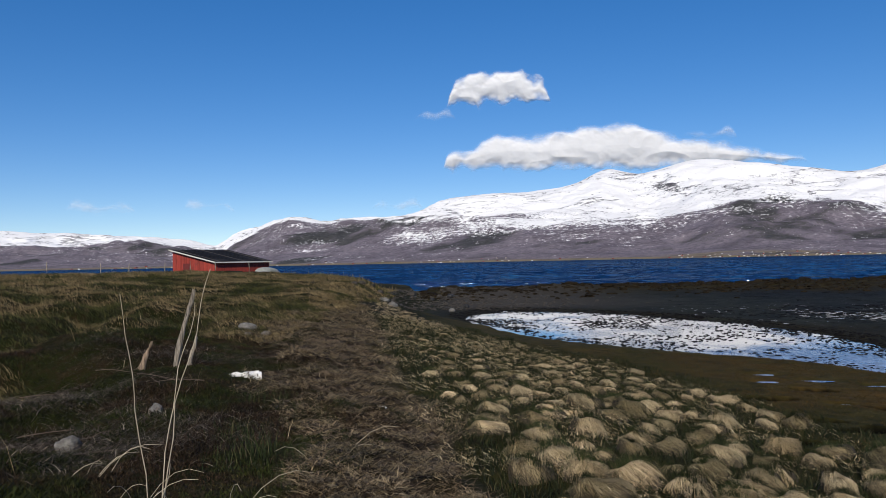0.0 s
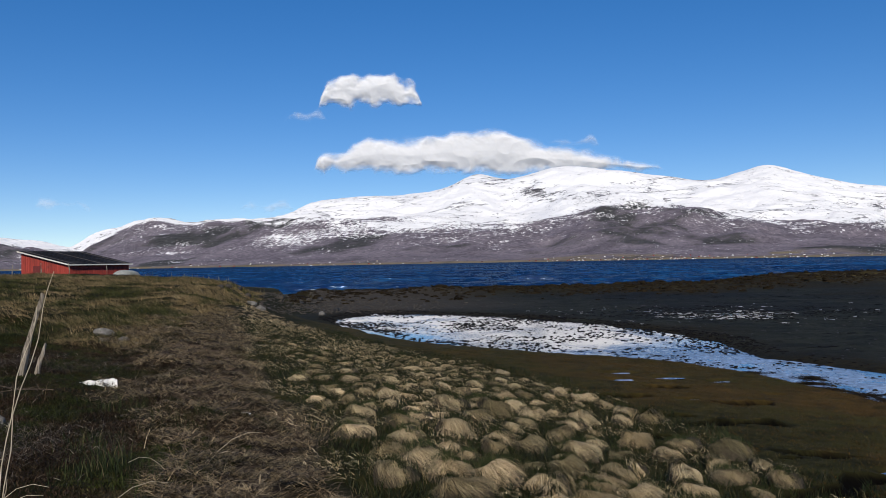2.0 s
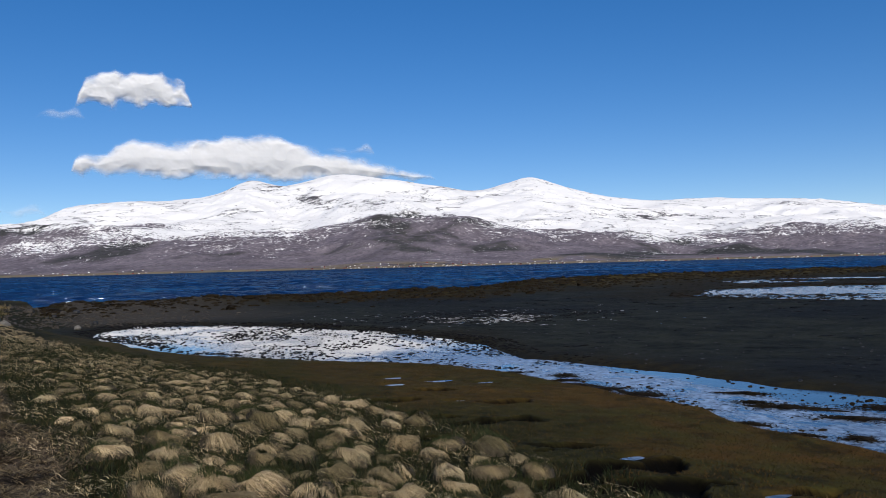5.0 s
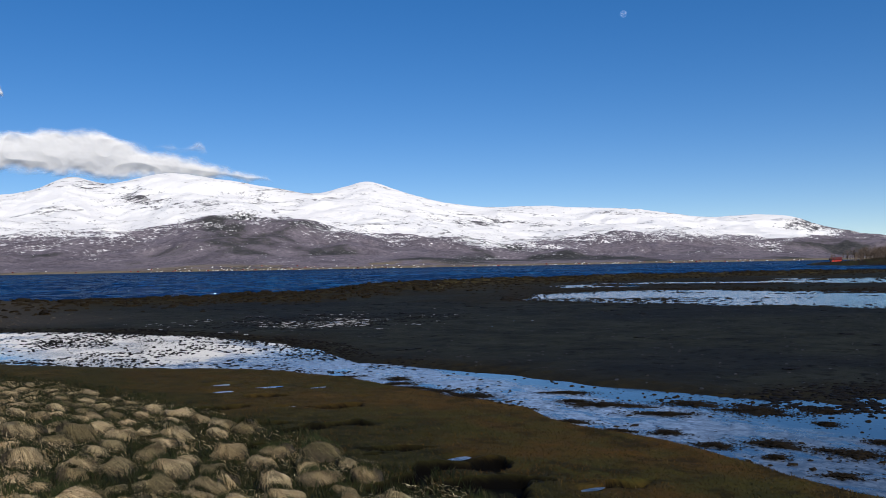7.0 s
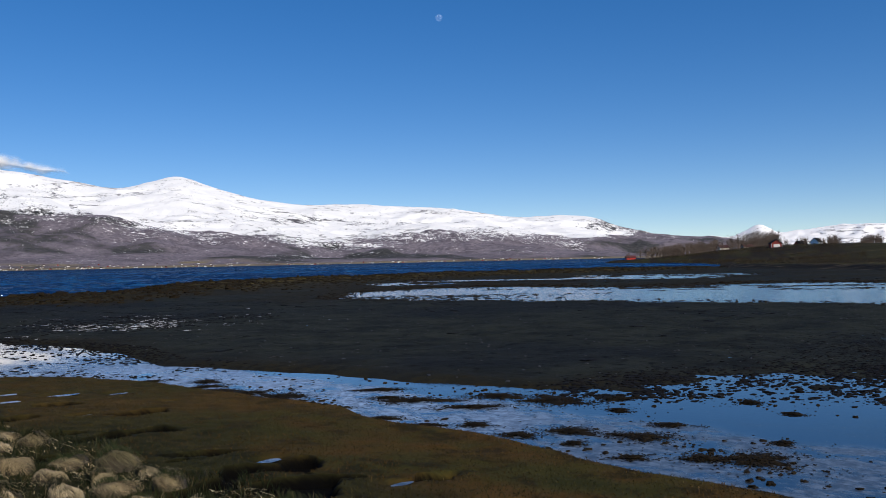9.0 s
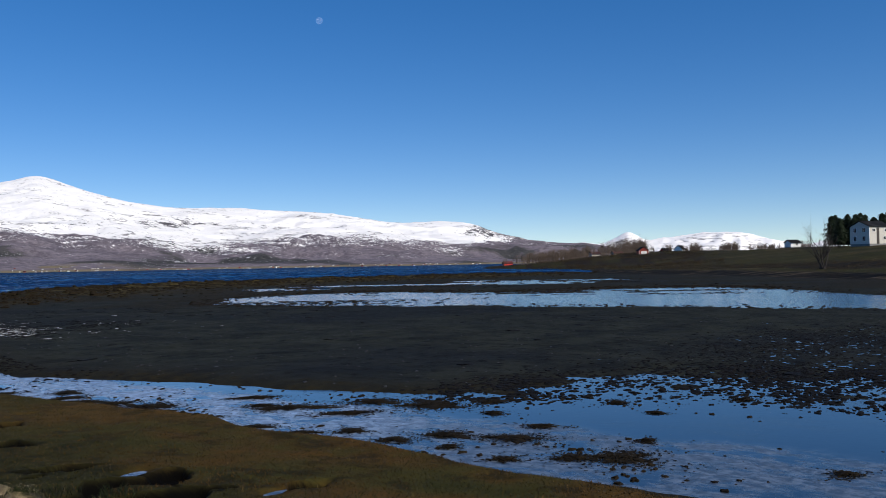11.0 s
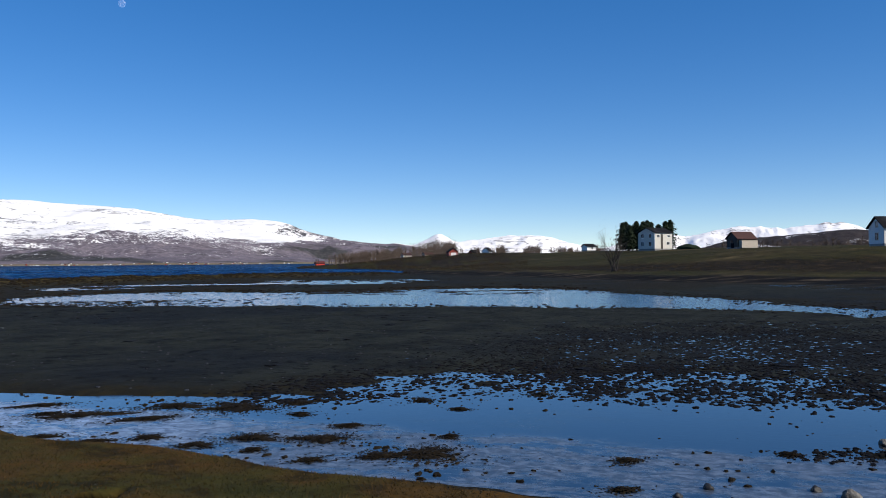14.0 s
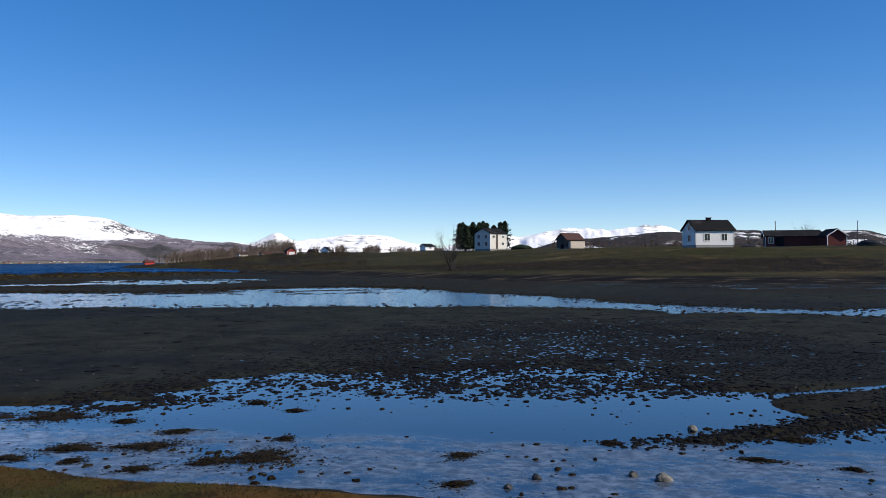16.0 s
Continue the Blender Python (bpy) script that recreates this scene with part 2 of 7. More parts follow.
def sea_material():
    m, ns, ls, b = material("sea_water", 0.9, spec=0.0)
    swell = calc(ns, ls, "ADD", tex(ns, ls, 0.30, 4, 0.6, stretch=(0.6, 1.0, 1.0)), calc(ns, ls, "MULTIPLY", tex(ns, ls, 0.045, 3, 0.6, stretch=(0.5, 1.0, 1.0)), 4.0))
    shine, blend = ns.new("ShaderNodeBsdfGlossy"), ns.new("ShaderNodeMixShader")
    shine.inputs["Roughness"].default_value = 0.12
    shine.inputs["Color"].default_value = (0.55, 0.75, 1.0, 1)
    blend.inputs[0].default_value = 0.16
    ls.new(b.outputs[0], blend.inputs[1])
    ls.new(shine.outputs[0], blend.inputs[2])
    ls.new(blend.outputs[0], ns["Material Output"].inputs["Surface"])
    # Light and dark of wave crests and troughs is put into the base colour.
    wide = calc(ns, ls, "ADD", calc(ns, ls, "MULTIPLY", tex(ns, ls, 0.02, 5, 0.7), 0.5), calc(ns, ls, "MULTIPLY", tex(ns, ls, 0.25, 5, 0.75), 0.5))
    ls.new(ramp(ns, ls, wide, [(0.40, (0.001, 0.006, 0.024)), (0.50, (0.003, 0.022, 0.070)), (0.60, (0.012, 0.070, 0.16)), (0.70, (0.09, 0.18, 0.28))]), b.inputs["Base Color"])
    bump(ns, ls, b, swell, 1.0, 4.0)
    ls.new(b.inputs["Normal"].links[0].from_socket, shine.inputs["Normal"])
    return m


def pool_material():
    m, ns, ls, b = material("pool_water", 0.03, spec=0.5)
    b.inputs["IOR"].default_value = 1.8
    film = tex(ns, ls, 0.5, 5, 0.65, stretch=(1, 0.5, 1))
    xyz = ns.new("ShaderNodeSeparateXYZ")
    ls.new(ns.new("ShaderNodeNewGeometry").outputs["Position"], xyz.inputs[0])
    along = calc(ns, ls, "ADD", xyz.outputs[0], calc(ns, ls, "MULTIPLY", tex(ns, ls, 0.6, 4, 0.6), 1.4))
    # Film on the near water; its pale blue puts sky sheen into the colour.
    sheen_film = calc(ns, ls, "MULTIPLY", remap(ns, ls, along, 13.0, 12.4), calc(ns, ls, "MULTIPLY", remap(ns, ls, xyz.outputs[1], 25.0, 19.0), remap(ns, ls, tex(ns, ls, 1.6, 8, 0.75, stretch=(1.0, 0.5, 1)), 0.38, 0.54)))
    ls.new(mix(ns, ls, sheen_film, (0.012, 0.014, 0.017), mix(ns, ls, remap(ns, ls, tex(ns, ls, 7.0, 9, 0.85, stretch=(1.0, 0.6, 1)), 0.44, 0.58), mix(ns, ls, remap(ns, ls, xyz.outputs[1], 5.0, 11.0), (0.030, 0.042, 0.062), (0.090, 0.125, 0.19)), mix(ns, ls, remap(ns, ls, xyz.outputs[1], 5.0, 11.0), (0.115, 0.150, 0.205), (0.32, 0.44, 0.62)))), b.inputs["Base Color"])
    ls.new(mix(ns, ls, sheen_film, mix(ns, ls, remap(ns, ls, film, 0.42, 0.62), (0.02, 0.02, 0.02), (0.15, 0.15, 0.15)), (0.42, 0.42, 0.42)), b.inputs["Roughness"])
    bump(ns, ls, b, tex(ns, ls, 9, 3, 0.5, stretch=(1, 0.4, 1)), 0.08, 0.01)
    return m


def channel_material():
    """Shallow running water, ruffled by the wind."""
    m, ns, ls, b = material("channel_water", 0.12, spec=0.5)
    b.inputs["IOR"].default_value = 2.0
    b.inputs["Base Color"].default_value = (0.012, 0.020, 0.030, 1)
    ripple = tex(ns, ls, 1.6, 5, 0.65, stretch=(1.0, 1.0, 1.0))
    bump(ns, ls, b, ripple, 0.25, 0.15)
    return m


def mountain_material(name, wood_dark, wood_light, snow=(0.85, 0.847, 0.842)):
    """Bare birch wood below, snow with rock showing through above."""
    m, ns, ls, b = material(name, 0.9, spec=0.1)
    pos = ns.new("ShaderNodeNewGeometry").outputs["Position"]
    at = ns.new("ShaderNodeAttribute")
    at.attribute_name = "snow"
    sep = ns.new("ShaderNodeSeparateColor")
    ls.new(at.outputs["Color"], sep.inputs[0])
    fine, mid, big = tex(ns, ls, 0.09, 8, 0.8), tex(ns, ls, 0.012, 6, 0.7), tex(ns, ls, 0.0035, 4, 0.6)
    streak = tex(ns, ls, 0.02, 6, 0.75, stretch=(1.0, 1.0, 0.25))
    bands = tex(ns, ls, 0.006, 6, 0.7, stretch=(0.5, 0.5, 5.0))
    wood = ramp(ns, ls, fine, [(0.40, wood_dark), (0.60, wood_light)])
    wood = mix(ns, ls, remap(ns, ls, mid, 0.40, 0.62, 0.0, 0.6), wood, mix(ns, ls, 1.0, wood, (0.5, 0.5, 0.52), "MULTIPLY"))
    wood = mix(ns, ls, remap(ns, ls, calc(ns, ls, "ADD", big, calc(ns, ls, "MULTIPLY_ADD", fine, 0.4, -0.2)), 0.54, 0.60, 0, 0.85), wood, ramp(ns, ls, fine, [(0.42, (0.014, 0.020, 0.018)), (0.6, (0.060, 0.060, 0.055))]))
    wood = mix(ns, ls, sep.outputs[2], wood, ramp(ns, ls, mid, [(0.35, (0.11, 0.09, 0.065)), (0.52, (0.23, 0.185, 0.105)), (0.66, (0.11, 0.105, 0.055))]))
    rock = ramp(ns, ls, fine, [(0.3, (0.035, 0.035, 0.042)), (0.7, (0.12, 0.115, 0.125))])
    tear = calc(ns, ls, "ADD", calc(ns, ls, "MULTIPLY_ADD", streak, 0.9, -0.45), calc(ns, ls, "MULTIPLY_ADD", fine, 2.0, -1.0))
    lift = calc(ns, ls, "ADD", sep.outputs[0], calc(ns, ls, "ADD", tear, calc(ns, ls, "MULTIPLY_ADD", bands, 1.0, -0.5)))
    white = remap(ns, ls, lift, 0.49, 0.57)
    knobs = tex(ns, ls, 0.013, 9, 0.8, stretch=(1.0, 1.0, 3.2))
    crag = calc(ns, ls, "ADD", sep.outputs[1], calc(ns, ls, "ADD", calc(ns, ls, "MULTIPLY_ADD", fine, 1.2, -0.6), calc(ns, ls, "MULTIPLY_ADD", knobs, 2.6, -1.3)))
    white = calc(ns, ls, "MULTIPLY", white, calc(ns, ls, "SUBTRACT", 1.0, remap(ns, ls, crag, 0.40, 0.46)))
    # thin edges of rock that follow the terraces
    ledge = calc(ns, ls, "ABSOLUTE", calc(ns, ls, "SUBTRACT", tex(ns, ls, 0.0042, 6, 0.6, stretch=(0.7, 0.7, 4.5)), 0.5))
    bare = calc(ns, ls, "MULTIPLY", remap(ns, ls, ledge, 0.018, 0.006), remap(ns, ls, calc(ns, ls, "ADD", big, calc(ns, ls, "MULTIPLY_ADD", fine, 0.9, -0.45)), 0.48, 0.56))
    white = calc(ns, ls, "MULTIPLY", white, calc(ns, ls, "SUBTRACT", 1.0, calc(ns, ls, "MULTIPLY", bare, 0.8)))
    land = mix(ns, ls, remap(ns, ls, sep.outputs[0], 0.55, 0.85), wood, rock)
    ls.new(mix(ns, ls, white, land, snow), b.inputs["Base Color"])
    bump(ns, ls, b, calc(ns, ls, "ADD", mid, calc(ns, ls, "MULTIPLY", fine, 0.25)), 1.0, 9.0)
    return m


MAT_GROUND, MAT_SEA, MAT_POOL, MAT_CHANNEL = ground_material(), sea_material(), pool_material(), channel_material()
# Purple-blue distance haze is mixed into the range's wood colours.
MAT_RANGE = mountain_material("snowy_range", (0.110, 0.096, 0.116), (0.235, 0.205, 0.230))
# Brightness of the side-lit peaks is put into a paler snow colour.
MAT_PEAKS = mountain_material("brightened_snow_peaks", (0.10, 0.11, 0.14), (0.21, 0.22, 0.26), (0.93, 0.92, 0.91))
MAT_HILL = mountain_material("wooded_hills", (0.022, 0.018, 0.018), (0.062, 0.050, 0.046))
MAT_ROCK = grained("grey_rock", (0.06, 0.055, 0.05), (0.22, 0.21, 0.19), 14, 0.9, relief=0.9, dist=0.05, stain=(0.035, 0.035, 0.028))
MAT_WET_ROCK = grained("wet_rock", (0.009, 0.009, 0.009), (0.027, 0.026, 0.025), 9, 0.6, relief=0.6, dist=0.02)
MAT_WEED = grained("bladder_wrack", (0.0022, 0.0022, 0.0024), (0.010, 0.0092, 0.0088), 14, 0.8, relief=0.8, dist=0.02, island=True, spec=0.08)
MAT_WEED_GREEN = grained("rusty_weed", (0.0035, 0.003, 0.002), (0.024, 0.017, 0.008), 14, 0.8, relief=0.8, dist=0.02, island=True, spec=0.08)
MAT_PEBBLE = grained("brown_pebbles", (0.014, 0.012, 0.010), (0.060, 0.051, 0.040), 9, 0.85, relief=0.5, island=True)
MAT_DRIFTWOOD = grained("weathered_wood", (0.045, 0.036, 0.028), (0.46, 0.40, 0.32), 11, 0.9, (4, 4, 0.3), 1.0, 0.02, spec=0.1)
MAT_ROTTEN = grained("split_wood", (0.050, 0.034, 0.022), (0.36, 0.27, 0.19), 11, 0.9, (4, 4, 0.3), 1.0, 0.02, spec=0.1)
MAT_STALK = grained("dry_stalk", (0.30, 0.25, 0.17), (0.55, 0.48, 0.36), 20, 0.75)
MAT_FOAM = grained("white_foam_plastic", (0.62, 0.61, 0.57), (0.86, 0.85, 0.82), 18, 0.6, relief=0.3)
MAT_RED = grained("red_boards", (0.22, 0.030, 0.022), (0.36, 0.052, 0.035), 5, 0.8, (2, 2, 0.25), 0.3, 0.01, stain=(0.16, 0.035, 0.028))
MAT_RED_BRIGHT = grained("bright_red_boards", (0.50, 0.035, 0.025), (0.62, 0.06, 0.04), 3, 0.7)
MAT_RED_DARK = grained("dark_red_boards", (0.085, 0.014, 0.013), (0.14, 0.024, 0.020), 5, 0.8, (2, 2, 0.25), 0.3)
MAT_WHITE = grained("white_boards", (0.70, 0.70, 0.68), (0.82, 0.82, 0.80), 4, 0.6, (0.4, 0.4, 3), 0.2)
MAT_CREAM = grained("cream_boards", (0.56, 0.53, 0.47), (0.70, 0.67, 0.60), 4, 0.7, (0.4, 0.4, 3), 0.2)
MAT_PALE_BOARD = grained("bare_pale_boards", (0.30, 0.26, 0.21), (0.46, 0.41, 0.34), 4, 0.8, (0.4, 0.4, 3), 0.3)
MAT_ROOF = grained("dark_felt_roof", (0.006, 0.006, 0.007), (0.014, 0.014, 0.016), 3, 0.9, stain=(0.030, 0.030, 0.032), relief=0.3, spec=0.1)
MAT_ROOF_RUST = grained("rusty_roof", (0.026, 0.012, 0.010), (0.070, 0.024, 0.017), 3, 0.8, relief=0.3)
MAT_BASE = grained("grey_foundation", (0.16, 0.16, 0.16), (0.28, 0.28, 0.27), 4, 0.9)
MAT_GLASS = grained("window_glass", (0.010, 0.012, 0.016), (0.020, 0.024, 0.030), 2, 0.08, spec=0.5, relief=0.02)
MAT_GREY_HULL = grained("weathered_hull", (0.22, 0.23, 0.21), (0.38, 0.39, 0.36), 5, 0.7, stain=(0.16, 0.17, 0.14))
MAT_BARK = grained("grey_bark", (0.06, 0.05, 0.045), (0.15, 0.125, 0.11), 8, 0.9)
MAT_DARK_BARK = grained("dark_bark", (0.022, 0.018, 0.016), (0.060, 0.050, 0.043), 8, 0.9)
MAT_NEEDLE = grained("spruce_needles", (0.008, 0.014, 0.008), (0.022, 0.034, 0.016), 3, 0.8, island=True, spec=0.15)
MAT_GREY_BOARD = grained("grey_timber", (0.045, 0.038, 0.034), (0.10, 0.088, 0.078), 4, 0.85, (2, 2, 0.3), 0.3)
MAT_TWIG = grained("birch_twigs", (0.056, 0.042, 0.034), (0.19, 0.145, 0.112), 2, 0.9, island=True, spec=0.1)


def blade_material(name, stops, rough=0.7, brown=None, patch=0.8):
    """Blades and strands, each with a colour of its own."""
    m, ns, ls, b = material(name, rough, spec=0.15)
    rnd = ns.new("ShaderNodeNewGeometry").outputs["Random Per Island"]
    col = ramp(ns, ls, rnd, stops)
    if brown:
        col = mix(ns, ls, remap(ns, ls, tex(ns, ls, patch, 5, 0.65), 0.44, 0.54), col, ramp(ns, ls, rnd, brown))
    col = mix(ns, ls, 1.0, col, ramp(ns, ls, ns.new("ShaderNodeObjectInfo").outputs["Random"], [(0, (0.42, 0.42, 0.36)), (0.5, (0.78, 0.77, 0.74)), (1, (1.25, 1.25, 1.25))]), "MULTIPLY")
    ls.new(mix(ns, ls, 1.0, col, ramp(ns, ls, tex(ns, ls, 1.1, 4, 0.6), [(0.3, (0.55, 0.58, 0.5)), (0.7, (1.25, 1.2, 1.1))]), "MULTIPLY"), b.inputs["Base Color"])
    return m


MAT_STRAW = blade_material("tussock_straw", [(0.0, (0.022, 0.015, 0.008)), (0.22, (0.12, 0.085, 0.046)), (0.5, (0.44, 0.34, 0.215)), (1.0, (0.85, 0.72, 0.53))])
# Core colour kept dark: shade on the strawless side is painted in.
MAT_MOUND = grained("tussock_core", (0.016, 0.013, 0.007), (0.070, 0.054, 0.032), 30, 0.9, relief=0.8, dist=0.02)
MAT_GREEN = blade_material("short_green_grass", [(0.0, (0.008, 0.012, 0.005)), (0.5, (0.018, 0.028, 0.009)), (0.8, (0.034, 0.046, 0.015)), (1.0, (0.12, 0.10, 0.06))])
MAT_HEATH = blade_material("heath_growth", [(0.0, (0.005, 0.007, 0.002)), (0.5, (0.014, 0.019, 0.004)), (0.92, (0.032, 0.042, 0.008)), (1.0, (0.060, 0.062, 0.018))], brown=[(0.0, (0.006, 0.004, 0.0025)), (0.5, (0.020, 0.012, 0.007)), (0.92, (0.046, 0.028, 0.016)), (1.0, (0.085, 0.060, 0.038))])
MAT_WRACK = blade_material("drift_wrack", [(0.0, (0.012, 0.008, 0.005)), (0.3, (0.066, 0.047, 0.030)), (0.65, (0.24, 0.182, 0.12)), (0.92, (0.45, 0.36, 0.25)), (1.0, (0.56, 0.46, 0.34))])
MAT_TURF = blade_material("marsh_turf", [(0.0, (0.014, 0.015, 0.004)), (0.4, (0.036, 0.034, 0.008)), (0.8, (0.060, 0.050, 0.012)), (1.0, (0.12, 0.095, 0.045))], brown=[(0.0, (0.022, 0.014, 0.004)), (0.5, (0.066, 0.038, 0.009)), (0.9, (0.100, 0.056, 0.014)), (1.0, (0.125, 0.080, 0.030))])
MAT_BANK = blade_material("bank_grass", [(0.0, (0.016, 0.020, 0.006)), (0.5, (0.036, 0.042, 0.012)), (1.0, (0.080, 0.080, 0.028))], brown=[(0.0, (0.050, 0.037, 0.019)), (0.5, (0.15, 0.112, 0.060)), (1.0, (0.32, 0.25, 0.15))], patch=0.42)
MAT_FIELD = blade_material("field_grass", [(0.0, (0.014, 0.015, 0.004)), (0.6, (0.036, 0.034, 0.010)), (0.9, (0.085, 0.066, 0.030)), (1.0, (0.19, 0.15, 0.08))])
MAT_DRY = blade_material("tall_dead_grass", [(0.0, (0.16, 0.12, 0.07)), (0.6, (0.30, 0.24, 0.15)), (1.0, (0.50, 0.42, 0.30))])
MAT_SCRUB = blade_material("dark_scrub", [(0.0, (0.008, 0.0065, 0.004)), (0.6, (0.030, 0.021, 0.011)), (0.92, (0.065, 0.047, 0.024)), (1.0, (0.16, 0.13, 0.08))])
MAT_LITTER = blade_material("twig_litter", [(0.0, (0.014, 0.010, 0.008)), (0.5, (0.050, 0.040, 0.033)), (0.85, (0.105, 0.086, 0.074)), (1.0, (0.28, 0.245, 0.21))])


# ---- the lie of the land ----
# Shore lines as x over y: outer edge of the salt marsh, edge of the tussocks, landward edge of the tussocks.
def marsh_edge(y):
    return curve((-60, -15, -4, 3, 6, 9, 12, 15, 17.5, 20.5, 25, 33, 40, 46, 60, 70, 98, 112), (4, 7, 8.4, 9.0, 9.4, 9.6, 9.8, 9.7, 9.4, 7.6, 3.9, 1.3, -0.8, -1.6, -0.2, -2.0, -6, -14), y)


def tussock_edge(y):
    return curve((-60, -10, 0, 5, 9, 13.5, 17.5, 26, 36, 45, 60, 112), (1, 2.0, 3.6, 4.6, 4.65, 4.2, 3.2, 0.5, -1.4, -2.8, -3.5, -20), y)


def wrack_edge(y):
    return curve((-60, -5, 3, 6.3, 9, 15, 25, 36, 60, 112), (-1.0, 0.4, 0.5, 0.2, -0.25, -1.0, -2.2, -3.6, -6, -25), y)


def heath_edge(y):
    return curve((-60, 0, 6, 11, 16, 22, 30, 40, 50, 62, 80, 112), (-2.5, -0.75, -0.75, -1.85, -3.0, -3.6, -3.4, -3.6, -3.6, -4.2, -6.5, -14), y)


def field_foot(y):
    return curve((-400, -120, -31, 0, 30, 38, 70, 87), (120, 100, 91, 99, 130, 140, 170, 206), y)


def north_coast(x):
    return curve((60, 206, 300, 365, 420, 900, 5000), (92, 92, 150, 220, 250, 340, 900), x)


def inside(x, y, ring):
    """Signed distance-like measure to a closed outline, positive inside."""
    x, y = np.asarray(x, float), np.asarray(y, float)
    best, odd = np.full(x.shape, 1e9), np.zeros(x.shape, bool)
    for (ax, ay), (bx, by) in zip(ring, ring[1:] + ring[:1]):
        dx, dy = bx - ax, by - ay
        u = np.clip(((x - ax) * dx + (y - ay) * dy) / (dx * dx + dy * dy), 0, 1)
        best = np.minimum(best, np.hypot(x - ax - u * dx, y - ay - u * dy))
        cross = ((ay > y) != (by > y)) & (x < (bx - ax) * (y - ay) / (by - ay + 1e-12) + ax)
        odd ^= cross
    return np.where(odd, best, -best)


CREEK = [(1.4, 33), (3.7, 25.6), (6.2, 22), (9.4, 18), (9.7, 14), (9.6, 9.5), (9.3, 6.5), (9.2, 3), (8.6, -4), (8, -12), (15.9, -12), (13.8, -4.9), (13.0, -3.3), (12.4, -2.1), (12.0, -1.0), (12.6, -1.95), (13.8, -3.25), (14.7, -3.7), (16.5, -3.6), (16.6, -2.4), (16.9, -0.5), (16.2, 1.1), (16.2, 3.2), (16.2, 5.6), (14.4, 7.3), (13.6, 8.8), (13.4, 10.5), (12.9, 12.8), (12.6, 15), (12.0, 17.3), (11.3, 19.5), (11.7, 21.2), (12.5, 24), (12.2, 27), (11.3, 32), (9.3, 37), (6.3, 40.8), (3.0, 43.6), (1.0, 39)]
RIVULET = [(15.9, -3.1), (16.9, -5.0), (18.1, -6.9), (20.3, -9.2), (24, -12), (24.3, -11.5), (20.7, -8.8), (18.5, -6.4), (17.4, -4.5), (16.6, -2.9)]
CHANNEL = [(39, 44.6), (39, 38.6), (40.8, 31.5), (43, 25), (44.8, 18.9), (45.6, 12.4), (45.9, 6.5), (44.8, 0.6), (41.9, -4.9), (40.3, -9.8), (39, -13.4), (36, -30), (41, -30), (46.5, -17), (44.8, -12.5), (44.6, -10.5), (47, -6), (49.7, -4.2), (53.6, -1), (61.9, 3.8), (67.3, 10), (75, 15.3), (79.7, 21.2), (76, 28), (71.5, 31.5), (66, 33), (63.5, 40), (64.2, 46.5), (60.5, 53.5), (52, 52.8), (44.5, 50.8)]
FRINGE = [(13.4, 8.6), (14.2, 9.2), (17.5, 7.6), (20, 5), (20.8, 1.5), (19.8, -2.2), (17.3, -3.4), (16, 0), (16, 5)]
LAGOON = [(62, 62), (75, 58), (92, 48), (110, 42), (118, 47), (100, 60), (82, 72), (66, 72)]


PUDDLES = [(6.22, 16.35, 0.6), (5.84, 15.18, 0.55), (7.0, 15.76, 0.7), (7.92, 15.38, 0.45), (8.14, 13.66, 0.3), (6.02, 12.7, 0.33), (6.05, 7.9, 0.4), (7.05, 5.98, 0.28), (6.32, 5.97, 0.32)]
PEAT = [(5.82, 8.6, 1.0), (5.85, 10.55, 1.1), (4.25, 9.7, 0.8), (5.5, 6.5, 1.35), (5.1, 11.1, 0.6), (5.7, 7.45, 1.2), (6.77, 5.97, 0.55), (4.62, 7.05, 0.8), (6.9, 12.4, 0.9), (4.9, 12.9, 0.8), (6.3, 14.2, 0.7)]


def spit_ridge(x):
    """The bar of weed-grown boulders between the flat and the fjord: its line as y over x."""
    return curve((-6, 0, 10, 24, 36, 48, 70, 95, 125, 150, 190), (62, 64, 65, 66, 68, 80, 93, 96, 88, 84, 84), x)


